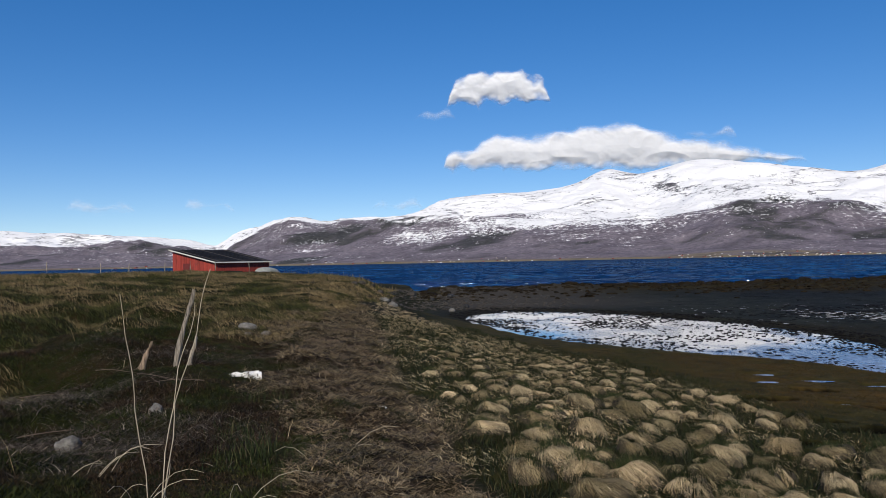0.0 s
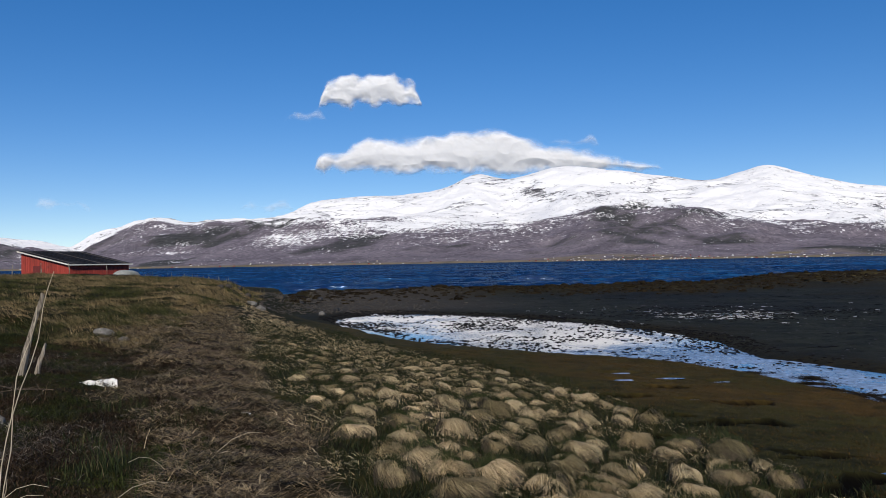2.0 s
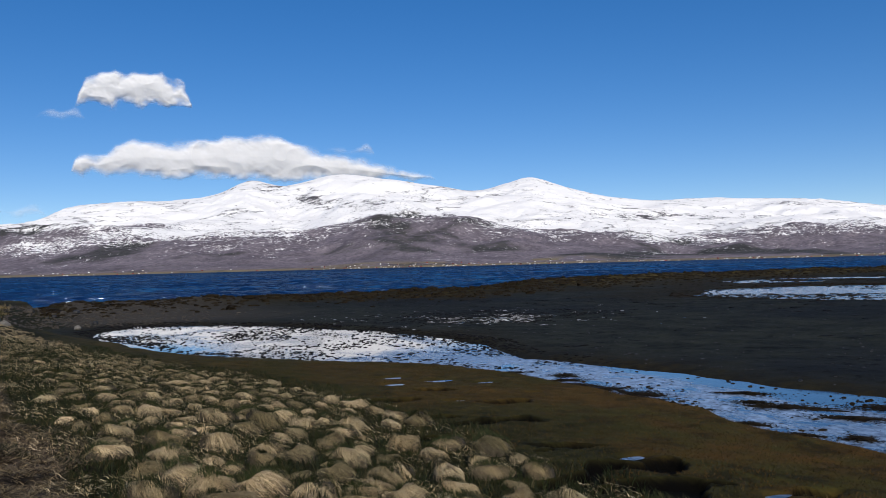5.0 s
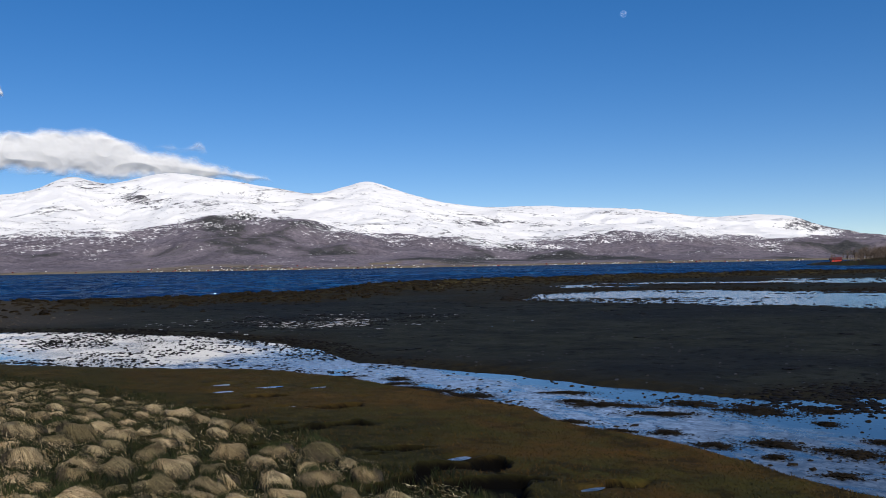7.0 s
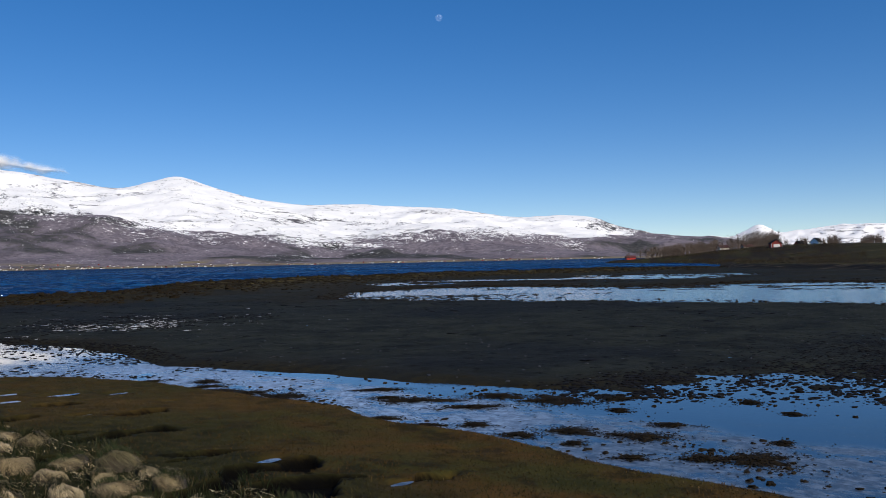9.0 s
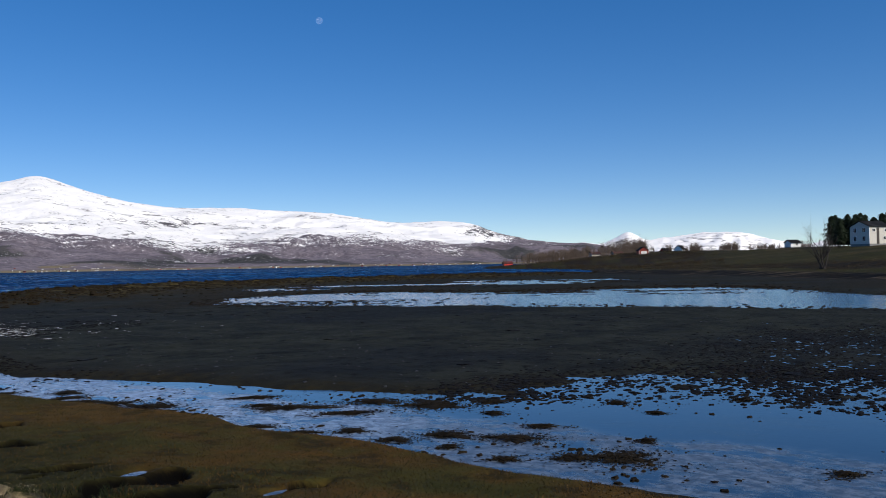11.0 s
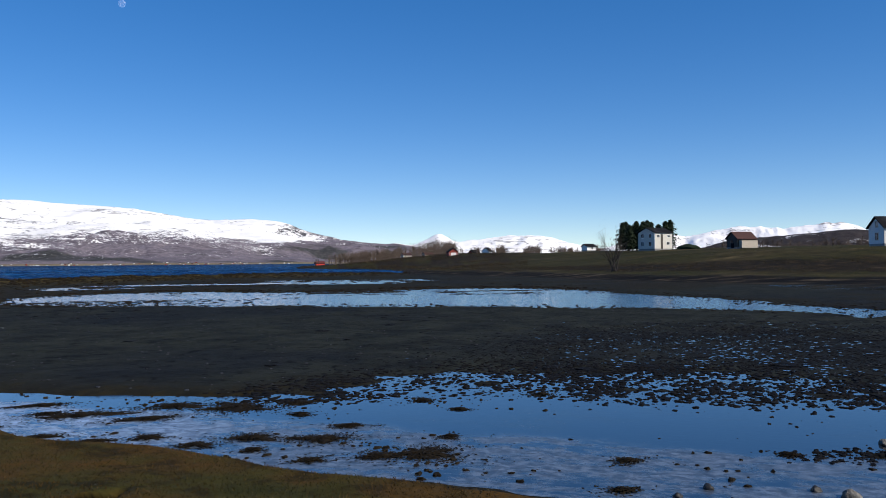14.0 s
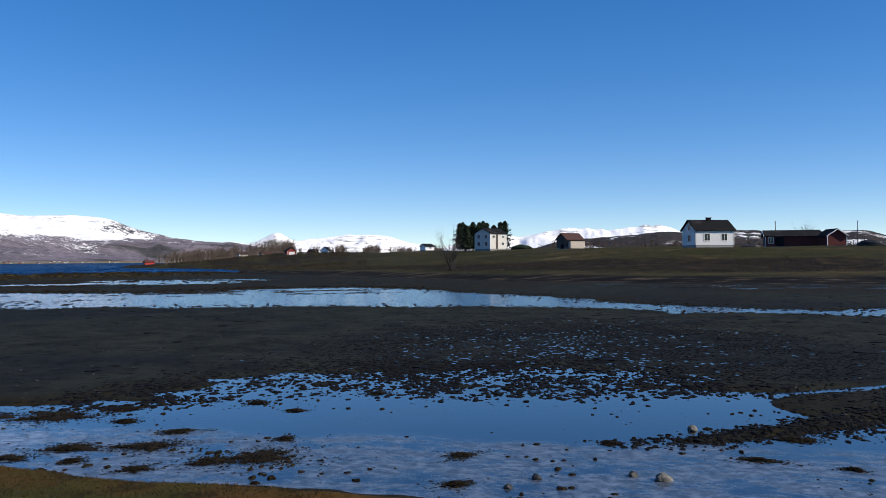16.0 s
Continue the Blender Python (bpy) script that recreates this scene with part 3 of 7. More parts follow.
def ground_height(x, y):
    x, y = np.asarray(x, float), np.asarray(y, float)
    e1, e2, e3, e4 = marsh_edge(y), tussock_edge(y), wrack_edge(y), heath_edge(y)
    # tidal flat
    flat = 0.085 + 0.028 * fbm(x, y, 9, 3, 5) + 0.018 * fbm(x, y, 1.1, 3, 9)
    creek, chan, lag = inside(x, y, CREEK), inside(x, y, CHANNEL), inside(x, y, LAGOON)
    wob = 0.45 * fbm(x, y, 2.5, 3, 21)
    flat = flat + 0.010 * fbm(x, y, 0.42, 2, 23)
    fringe = inside(x, y, FRINGE)
    flat = flat - 0.120 * smooth(-1.2, 1.4, fringe + 0.6 * fbm(x, y, 1.6, 3, 29))
    flat = flat - 0.17 * smooth(-0.75, 0.6, creek + 0.5 * wob) - 0.17 * smooth(-1.5, 1.5, chan + 2 * wob) - 0.17 * smooth(-2, 2, lag + 3 * wob)
    flat = flat - 0.15 * smooth(-0.12, 0.25, inside(x, y, RIVULET) + 0.15 * wob)
    ridge = np.exp(-((y - spit_ridge(x) - 1.5 * fbm(x, y, 12, 2, 3)) / np.where(x > 45, 9.0, 5.5)) ** 2) * smooth(190, 130, x) * smooth(-8, 2, x)
    flat = flat + ridge * (0.42 + 0.22 * fbm(x, y, 3.0, 4, 31))
    beyond = y - spit_ridge(x)
    flat = flat - 1.6 * smooth(4, 26, beyond)
    wet = np.exp(-(((x - 23) / 9.5) ** 2) - ((y + 0.2 - 0.0 * x) / 6.0) ** 2)
    damp = np.exp(-(((x - 18.5) / 5.5) ** 2) - ((y - 35.5) / 5.0) ** 2)
    k = 0.92 * smooth(0.2, 0.7, damp)
    flat = flat * (1 - k) + k * (0.016 + 0.024 * fbm(x, y, 1.3, 3, 27))
    k = 0.94 * smooth(0.12, 0.6, wet)
    flat = flat * (1 - k) + k * np.minimum(flat, 0.030 + 0.026 * fbm(x, y, 0.75, 2, 25))
    # bars of weed and strips of water where the channel meets the bar
    braid = np.exp(-(((x + 0.62 * y - 128) / 27.0) ** 2) - ((y - 0.35 * x - 27) / 26.0) ** 2) * smooth(57, 66, 0.85 * x + 0.5 * y)
    k = 0.95 * smooth(0.25, 0.7, braid)
    along, across = x * 0.62 - y * 0.78, x * 0.78 + y * 0.62
    flat = flat * (1 - k) + k * (0.004 + 0.075 * vnoise(along / 22, across / 7.5, 33) + 0.02 * fbm(x, y, 3.0, 3, 35))
    # bank on the near side
    land = 0.10 + 0.28 * smooth(0, 1.0, (e1 - x) / np.maximum(e1 - e2, 0.5)) + 0.5 * smooth(0, 1.0, (e2 - x) / np.maximum(e2 - e3, 0.5)) + 0.22 * smooth(0, 2.2, e3 - x)
    land = land + (0.56 + 0.30 * smooth(34, 14, y) + 0.22 * smooth(-9, -15, x) * smooth(40, 15, y)) * smooth(2, 17, e4 - x) * smooth(2, 22, y) * smooth(190, 120, y) + 0.42 * smooth(0, 1.8, e4 - x) * smooth(26, 50, y) * smooth(110, 80, y)
    land = land + smooth(0, 2, e4 - x) * (0.35 + 0.65 * smooth(42, 18, y)) * ((0.16 + 0.20 * smooth(-3, -6, x)) * fbm(x, y, 1.9, 3, 41) + 0.16 * fbm(x, y, 6, 2, 43)) + 0.03 * fbm(x, y, 0.55, 3, 47) * smooth(-0.5, 1.5, e2 - x) + 0.012 * fbm(x, y, 0.4, 2, 48)
    ridge = smooth(-0.2, 0.4, e3 - x) * smooth(0.6, -0.2, e4 - x) * smooth(30, 18, y)
    land = land + ridge * (0.06 + 0.07 * fbm(x, y, 0.6, 3, 45) + 0.05 * fbm(x, y, 0.22, 2, 46))
    land = land - 3.2 * smooth(124, 152, y)
    for px, py, length in PEAT:
        land = land - 0.13 * smooth(1.05, 0.6, np.hypot((x - px) / (0.50 * length), (y - py) / (0.24 * length)) + 0.75 * fbm(x, y, 0.45, 3, 49))
    for px, py, length in PUDDLES:
        land = land - 0.10 * np.exp(-(((x - px) / (0.55 * length)) ** 2) - ((y - py) / (0.3 * length)) ** 2)
    near = smooth(-0.25, 0.25, e1 - x + 0.25 * fbm(x, y, 1.6, 3, 51))
    z = flat * (1 - near) + land * near
    # field on the far side
    foot = field_foot(y)
    up = x - foot
    field = 0.75 * smooth(-9, 3, up) + 4.0 * smooth(4, 66, up) + 1.9 * smooth(60, 200, up) + 0.12 * fbm(x, y, 14, 3, 61)
    point = north_coast(x) - y
    field = 0.75 * smooth(-9, 3, up) + (field - 0.75 * smooth(-9, 3, up)) * smooth(0, 105, point)
    shore = smooth(-6, 10, point)
    far = field * shore - 1.6 * (1 - shore)
    side = smooth(-14, 2, up)
    z = np.where(x > 60, z * (1 - side) + far * side, z)
    return z


def zones(x, y):
    e1, e2, e3, e4 = marsh_edge(y), tussock_edge(y), wrack_edge(y), heath_edge(y)
    n1, n2 = fbm(x, y, 1.8, 3, 71), fbm(x, y, 4, 3, 73)
    near = smooth(-0.3, 0.2, e1 - x + 0.25 * fbm(x, y, 1.6, 3, 51))
    heath = smooth(-0.6, 0.9, e4 - x + 1.0 * n1 + 0.7 * n2 + 3.0 * smooth(14, 34, y)) * (y < 160)
    wrack = smooth(-0.35, 0.5, e3 - x + 0.5 * n1) * smooth(34, 16, y)
    bar = np.exp(-((y - spit_ridge(x)) / np.where(x > 45, 13.0, 7.0)) ** 2) * smooth(200, 150, x)
    creek = inside(x, y, CREEK)
    weed = np.clip(bar * 1.3 + 0.9 * smooth(0, 0.5, fbm(x, y, 7, 4, 75) + 0.25) * smooth(44, 58, np.hypot(x, y)) * (x > 25) + smooth(-3.0, 0.5, creek + 1.2 * n2) * 0.8, 0, 1) * (1 - near)
    shingle = smooth(14, 2, np.abs(x - 2)) * smooth(40, 47, y) * smooth(80, 62, y) * (1 - heath)
    up = x - field_foot(y)
    field = smooth(-3, 2, up + 1.5 * n2) * (x > 60)
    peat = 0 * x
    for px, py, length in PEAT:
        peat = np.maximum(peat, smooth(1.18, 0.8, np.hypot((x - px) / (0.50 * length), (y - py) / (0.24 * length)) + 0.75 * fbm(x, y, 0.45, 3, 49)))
    rise = smooth(11, 17, up + 2.0 * n2) * smooth(37, 29, up + 3.0 * n2) * (x > 60) * smooth(75, 40, y)
    rise = np.maximum(rise, smooth(0.23, 0.31, y / np.maximum(x, 1)) * smooth(3, 9, up) * (x > 60) * smooth(-0.45, 0.1, n2 + 0.5 * n1))
    line = smooth(-9, -5, up) * smooth(4, 0, up + 1.2 * n2) * (x > 60) * smooth(95, 70, y)
    return np.stack([heath, near, wrack, peat], -1), np.stack([weed, shingle, field, np.clip(bar * 1.2, 0, 1) * (1 - near) * (0.3 + 0.7 * smooth(35, 60, x))], -1), np.stack([rise, line, smooth(2.2, 0.3, x - e2 + 0.8 * n1), smooth(8, 16, y + 2.5 * n2)], -1)


def build_ground():
    az = np.concatenate([np.arange(-34, 114, 0.15), np.arange(114, 326.1, 4.0)])
    low = 2.6 / np.tan(np.radians(np.concatenate([np.linspace(30, 18.5, 30), np.linspace(18, 1.55, 340)])))
    rad = np.concatenate([[0.02, 1.2, 2.4, 3.4], low, np.linspace(99, 210, 60), np.geomspace(216, 4900, 34)])
    a, r = np.meshgrid(np.radians(az), rad)
    x, y = np.sin(a) * r, np.cos(a) * r
    z = ground_height(x, y)
    me = mesh_of("ground", np.stack([x, y, z], -1).reshape(-1, 3), grid_faces(len(rad), len(az))[:, ::-1], True)
    zn, sh, bk = zones(x, y)
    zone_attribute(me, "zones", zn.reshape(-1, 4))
    zone_attribute(me, "shore", sh.reshape(-1, 4))
    zone_attribute(me, "bank", bk.reshape(-1, 4))
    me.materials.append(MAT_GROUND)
    return tagged(new("ground", me), "tidal flat, rusty salt marsh, drift wrack and heath along a fjord", "ground", kind="structure")


build_ground()


def build_sea():
    """Open water with short steep wind waves, which die away into the distance."""
    az, rad = np.radians(np.linspace(-60, 80, 561)), np.concatenate([np.geomspace(60, 700, 520), np.geomspace(712, 4990, 40)])
    a, r = np.meshgrid(az, rad)
    x, y = np.sin(a) * r, np.cos(a) * r
    wave = 0.24 * vnoise(x / 5.0 + 0.3 * y / 5.0, y / 2.6, 201) + 0.16 * vnoise(x / 2.2, y / 1.5 - 0.2 * x, 203) + 0.08 * vnoise(x / 14, y / 9, 205)
    z = -0.28 + wave * smooth(60, 75, r) * smooth(900, 300, r)
    me = mesh_of("water", np.stack([x, y, z], -1).reshape(-1, 3), grid_faces(len(rad), len(az))[:, ::-1], True)
    me.materials.append(MAT_SEA)
    tagged(new("water_fjord", me), "dark blue wind-ruffled water of a broad fjord", "water", kind="structure")


build_sea()


def seeps(name, x, y, size, label, along=0.8):
    """Many tiny sheets of water lying in the hollows between stones, joined into one mesh of kind stuff."""
    r = np.random.default_rng(17)
    n, k = len(x), 7
    ang = np.arange(k) * 2 * np.pi / k + r.random((n, 1)) * 6.28
    q = size[:, None] * r.uniform(0.55, 1.3, (n, k))
    z = ground_height(x, y) + 0.012
    v = np.stack([x[:, None] + np.cos(ang) * q, y[:, None] + np.sin(ang) * q * along, np.broadcast_to(z[:, None], (n, k))], -1)
    me = mesh_of(name, v.reshape(-1, 3), np.arange(n * k).reshape(n, k))
    me.materials.append(MAT_POOL)
    tagged(new(name, me), label, "water", kind="stuff")


def build_seeps():
    r = np.random.default_rng(19)
    x, y = r.uniform(17, 36, 20000), r.uniform(-9, 9, 20000)
    wet = np.exp(-(((x - 24) / 7.5) ** 2) - ((y + 0.2) / 4.2) ** 2)
    keep = r.random(len(x)) < 0.34 * wet * np.clip(0.5 + 1.1 * fbm(x, y, 1.5, 3, 211), 0, 1.3)
    x, y = x[keep], y[keep]
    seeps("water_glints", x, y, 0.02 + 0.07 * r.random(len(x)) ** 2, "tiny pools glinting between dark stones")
    x, y = r.uniform(8, 30, 9000), r.uniform(26, 46, 9000)
    damp = np.exp(-(((x - 18) / 5.0) ** 2) - ((y - 35) / 4.5) ** 2)
    keep = (r.random(len(x)) < 0.55 * damp * np.clip(0.4 + 1.2 * fbm(x, y, 2.0, 3, 213), 0, 1.2)) & (inside(x, y, CREEK) < -0.6)
    x, y = x[keep], y[keep]
    seeps("water_film", x, y, 0.04 + 0.13 * r.random(len(x)) ** 2, "thin films of water between seaweed clumps")
    # long films of water on the mud below the far field
    y = r.uniform(-34, -3, 70)
    x = field_foot(y) - r.uniform(7, 22, len(y))
    seeps("water_sheets", x, y, r.uniform(0.25, 0.7, len(y)), "long thin films of water on dark mud", 4.5)


build_seeps()


def build_pool(name, ring, margin, label, mat=MAT_POOL, top=0.0):
    xs, ys = [p[0] for p in ring], [p[1] for p in ring]
    bm = boxed(min(xs) - margin, max(xs) + margin, min(ys) - margin, max(ys) + margin, -0.35, top)
    tagged(part(name, bm, mat), label, "water", kind="structure")


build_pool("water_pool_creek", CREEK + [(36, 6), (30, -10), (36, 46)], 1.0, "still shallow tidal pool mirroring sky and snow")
build_pool("water_channel", CHANNEL, 5.0, "shallow pale blue water channel across the mud flat", MAT_CHANNEL)
build_pool("water_lagoon", LAGOON, 3.0, "thin sheet of water behind a bar of weed", MAT_CHANNEL, -0.006)
for px, py, length in PUDDLES:
    level = float(ground_height(np.array([px]), np.array([py]))[0]) + 0.062
    bm = bmesh.new()
    turn = random.random() * 6
    vs = [bm.verts.new((px + 0.50 * length * math.cos(k * 0.35) * (1 + 0.18 * math.sin(3 * k * 0.35 + turn)), py + 0.19 * length * math.sin(k * 0.35) * (1 + 0.15 * math.sin(2 * k * 0.35 + turn)), level)) for k in range(18)]
    bm.faces.new(vs)
    tagged(part("water_puddle", bm, MAT_POOL), "small puddle mirroring the sky in marsh turf", "puddle", kind="structure")


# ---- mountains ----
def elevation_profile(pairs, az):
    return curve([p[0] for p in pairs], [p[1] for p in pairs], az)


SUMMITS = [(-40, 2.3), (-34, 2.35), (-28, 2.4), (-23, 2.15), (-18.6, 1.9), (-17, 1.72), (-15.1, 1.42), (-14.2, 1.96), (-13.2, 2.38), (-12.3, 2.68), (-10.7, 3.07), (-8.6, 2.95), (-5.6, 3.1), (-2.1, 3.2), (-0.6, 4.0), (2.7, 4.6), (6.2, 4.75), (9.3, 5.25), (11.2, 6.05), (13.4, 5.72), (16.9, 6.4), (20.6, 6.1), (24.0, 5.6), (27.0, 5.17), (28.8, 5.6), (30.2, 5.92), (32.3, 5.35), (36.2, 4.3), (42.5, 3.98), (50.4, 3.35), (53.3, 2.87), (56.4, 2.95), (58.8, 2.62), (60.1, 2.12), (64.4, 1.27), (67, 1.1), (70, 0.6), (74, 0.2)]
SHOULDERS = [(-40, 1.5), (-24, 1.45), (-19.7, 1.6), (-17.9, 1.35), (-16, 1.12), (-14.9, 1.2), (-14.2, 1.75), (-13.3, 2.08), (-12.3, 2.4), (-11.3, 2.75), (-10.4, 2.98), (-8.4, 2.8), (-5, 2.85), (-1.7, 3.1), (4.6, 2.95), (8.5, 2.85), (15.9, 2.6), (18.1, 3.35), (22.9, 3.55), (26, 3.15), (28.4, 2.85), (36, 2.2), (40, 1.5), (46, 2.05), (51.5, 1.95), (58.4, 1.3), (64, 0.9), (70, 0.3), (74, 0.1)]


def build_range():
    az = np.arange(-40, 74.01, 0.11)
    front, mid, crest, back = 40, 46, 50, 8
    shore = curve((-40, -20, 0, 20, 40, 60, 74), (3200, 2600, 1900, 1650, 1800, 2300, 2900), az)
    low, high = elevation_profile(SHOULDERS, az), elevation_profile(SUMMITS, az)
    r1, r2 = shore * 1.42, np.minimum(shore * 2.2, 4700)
    rows_r, rows_e, rows_s = [], [], []
    for k in range(front):
        u = k / front
        rows_r.append(shore + (r1 - shore) * u)
        rows_e.append(-0.09 + (low + 0.09) * (0.18 * u + 0.82 * u**1.25))
        rows_s.append(np.full(az.shape, 0.15 + 0.25 * u**1.3))
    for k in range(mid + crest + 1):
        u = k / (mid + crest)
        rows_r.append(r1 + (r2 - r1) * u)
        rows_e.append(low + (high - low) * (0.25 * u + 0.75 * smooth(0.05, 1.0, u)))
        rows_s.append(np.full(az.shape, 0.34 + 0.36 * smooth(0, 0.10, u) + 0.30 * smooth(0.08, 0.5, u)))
    for k in range(1, back + 1):
        rows_r.append(np.minimum(r2 + k * 30, 4950))
        rows_e.append(high - 0.12 * k)
        rows_s.append(np.full(az.shape, 1.0))
    r, e, s = np.array(rows_r), np.array(rows_e), np.array(rows_s)
    a = np.broadcast_to(np.radians(az), r.shape)
    x, y = np.sin(a) * r, np.cos(a) * r
    z = EYE + r * np.tan(np.radians(e))
    u = np.arange(len(rows_r))[:, None] / len(rows_r)
    amp = smooth(0.02, 0.2, u) * smooth(1.0, 0.72, u) + 0.12 * smooth(0.5, 0.95, u)
    gully = 1 - np.abs(fbm(x, y, 420, 5, 81))
    z = z + amp * (26 * (gully - 0.75) + 10 * fbm(x, y, 120, 4, 83))
    deg = np.degrees(a)
    patch = 0.11 * fbm(x, y, 500, 4, 87)
    # snow lies thin in the gullies below the shoulder, and hardly at all on the western slope and the last hill to the east
    wooded = 0.30 * np.exp(-(((deg - 6) / 6.5) ** 2)) * smooth(0.10, 0.30, u) * (u < 0.30) - 0.10 * smooth(-1, -6, deg) * (u < 0.32) - 0.75 * smooth(58.6, 61.8, deg + 1.2 * fbm(x, y, 260, 3, 89))
    wooded = wooded + 0.10 * smooth(30, 40, deg) * smooth(60, 54, deg) * smooth(0.16, 0.28, u) * (u < 0.34)
    snow = np.clip(s + wooded + patch, 0, 1)
    crag = 0.03 + 0.24 * np.exp(-(((deg - 17.5) / 6.0) ** 2) - ((e - 4.75) / 0.5) ** 2) + 0.30 * np.exp(-(((deg - 15.3) / 0.9) ** 2) - ((e - 4.8) / 0.45) ** 2) + 0.34 * np.exp(-(((deg - 12.4) / 1.9) ** 2) - ((e - 5.6) / 0.3) ** 2) + 0.22 * np.exp(-(((deg - 21) / 4) ** 2) - ((e - 4.3) / 0.35) ** 2) + 0.5 * np.exp(-(((deg - 59.5) / 1.8) ** 2) - ((e - 2.2) / 0.35) ** 2) + 0.32 * np.exp(-(((deg - 38) / 9) ** 2) - ((e - 3.0) / 0.35) ** 2)
    farm = smooth(0.5, 0.2, e) * smooth(12, 20, deg) * smooth(38, 30, deg) * np.clip(-0.9 + 3.4 * fbm(x, y, 120, 4, 91) + 0.8 * np.exp(-(((deg - 27) / 6) ** 2)), 0, 1)
    farm = np.maximum(farm, 0.9 * smooth(0.08, 0.0, e))
    me = mesh_of("mountains_across_fjord", np.stack([x, y, z], -1).reshape(-1, 3), grid_faces(len(rows_r), len(az))[:, ::-1], True)
    zone_attribute(me, "snow", np.stack([snow, crag, farm, crag], -1).reshape(-1, 4))
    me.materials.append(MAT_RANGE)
    tagged(new("backdrop_mountains", me), "snow-capped mountain range with bare birch woods across the fjord", "mountain", kind="structure")


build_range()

EAST_CREST = [(62, 0.3), (64.4, 1.0), (66, 1.35), (67.3, 1.2), (68.2, 1.5), (69.1, 1.92), (70.3, 1.4), (71.4, 1.45), (74.0, 1.75), (76.3, 1.68), (78.9, 1.08), (80, 0.9), (82, 1.3), (85.2, 1.62), (88.1, 1.95), (90.3, 2.28), (91.9, 2.15), (94.2, 2.38), (96, 2.0), (100, 1.2), (112, 1.0), (130, 1.5)]
EAST_HILLS = [(80, 0.2), (86, 0.7), (89, 1.3), (92, 1.55), (95, 1.75), (97.5, 1.9), (100.6, 1.9), (103.3, 1.72), (105, 1.75), (107.2, 1.8), (109, 1.45), (113, 1.6), (130, 1.2), (160, 1.5), (200, 1.2), (260, 1.0), (300, 0.6)]


def build_ridge(name, profile, az0, az1, r0, r1, wood, label, step=0.1, mat=MAT_RANGE):
    az = np.arange(az0, az1, step)
    top = elevation_profile(profile, az) + (0.05 if wood else 0.05 + 0.07 * smooth(80, 86, az)) * fbm(az, 0 * az, 1.1, 5, 93)
    n = 34
    u = np.linspace(0, 1.15, n)[:, None]
    r = r0 + (r1 - r0) * u + 0 * az
    e = np.where(u <= 1, 0.15 + (top - 0.15) * (0.5 * u + 0.5 * smooth(0, 1, u)), top - (u - 1) * 1.5)
    a = np.broadcast_to(np.radians(az), r.shape)
    x, y = np.sin(a) * r, np.cos(a) * r
    z = EYE + r * np.tan(np.radians(e)) + (0.25 + 0.75 * smooth(1.0, 0.6, u)) * (0.004 * r1) * (fbm(x, y, r1 / (14 if wood else 40), 5, 95))
    snow = np.clip((0.10 + 0.30 * u if wood else 0.7 + 0.5 * u) + 0.22 * fbm(x, y, r1 / 12, 4, 97), 0, 1)
    if wood:
        deg = np.degrees(a)
        drift = fbm(x, y, 90, 4, 101) * 1.1 + 0.55 * np.exp(-(((deg - 97) / 4.5) ** 2)) * smooth(0.75, 0.2, u) + 0.3 * np.exp(-(((deg - 92) / 4) ** 2)) * smooth(0.7, 0.2, u)
        snow = np.minimum(0.18 + 0.3 * smooth(0.35, 0.75, drift), 0.6)
    me = mesh_of(name, np.stack([x, y, z], -1).reshape(-1, 3), grid_faces(n, len(az))[:, ::-1], True)
    crag = (0.0 if wood else 0.02) + 0.22 * fbm(x, y, r1 / 20, 3, 99)
    zone_attribute(me, "snow", np.stack([snow, crag + 0 * snow, 0 * snow, 0 * snow], -1).reshape(-1, 4))
    me.materials.append(mat)
    tagged(new(name, me), label, "mountain", kind="structure")


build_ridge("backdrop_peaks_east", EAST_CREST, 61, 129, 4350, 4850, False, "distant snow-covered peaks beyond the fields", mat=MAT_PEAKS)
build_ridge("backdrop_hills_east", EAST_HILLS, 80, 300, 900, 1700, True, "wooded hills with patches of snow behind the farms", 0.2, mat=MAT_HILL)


# ---- scattering ----
rng = np.random.default_rng(7)


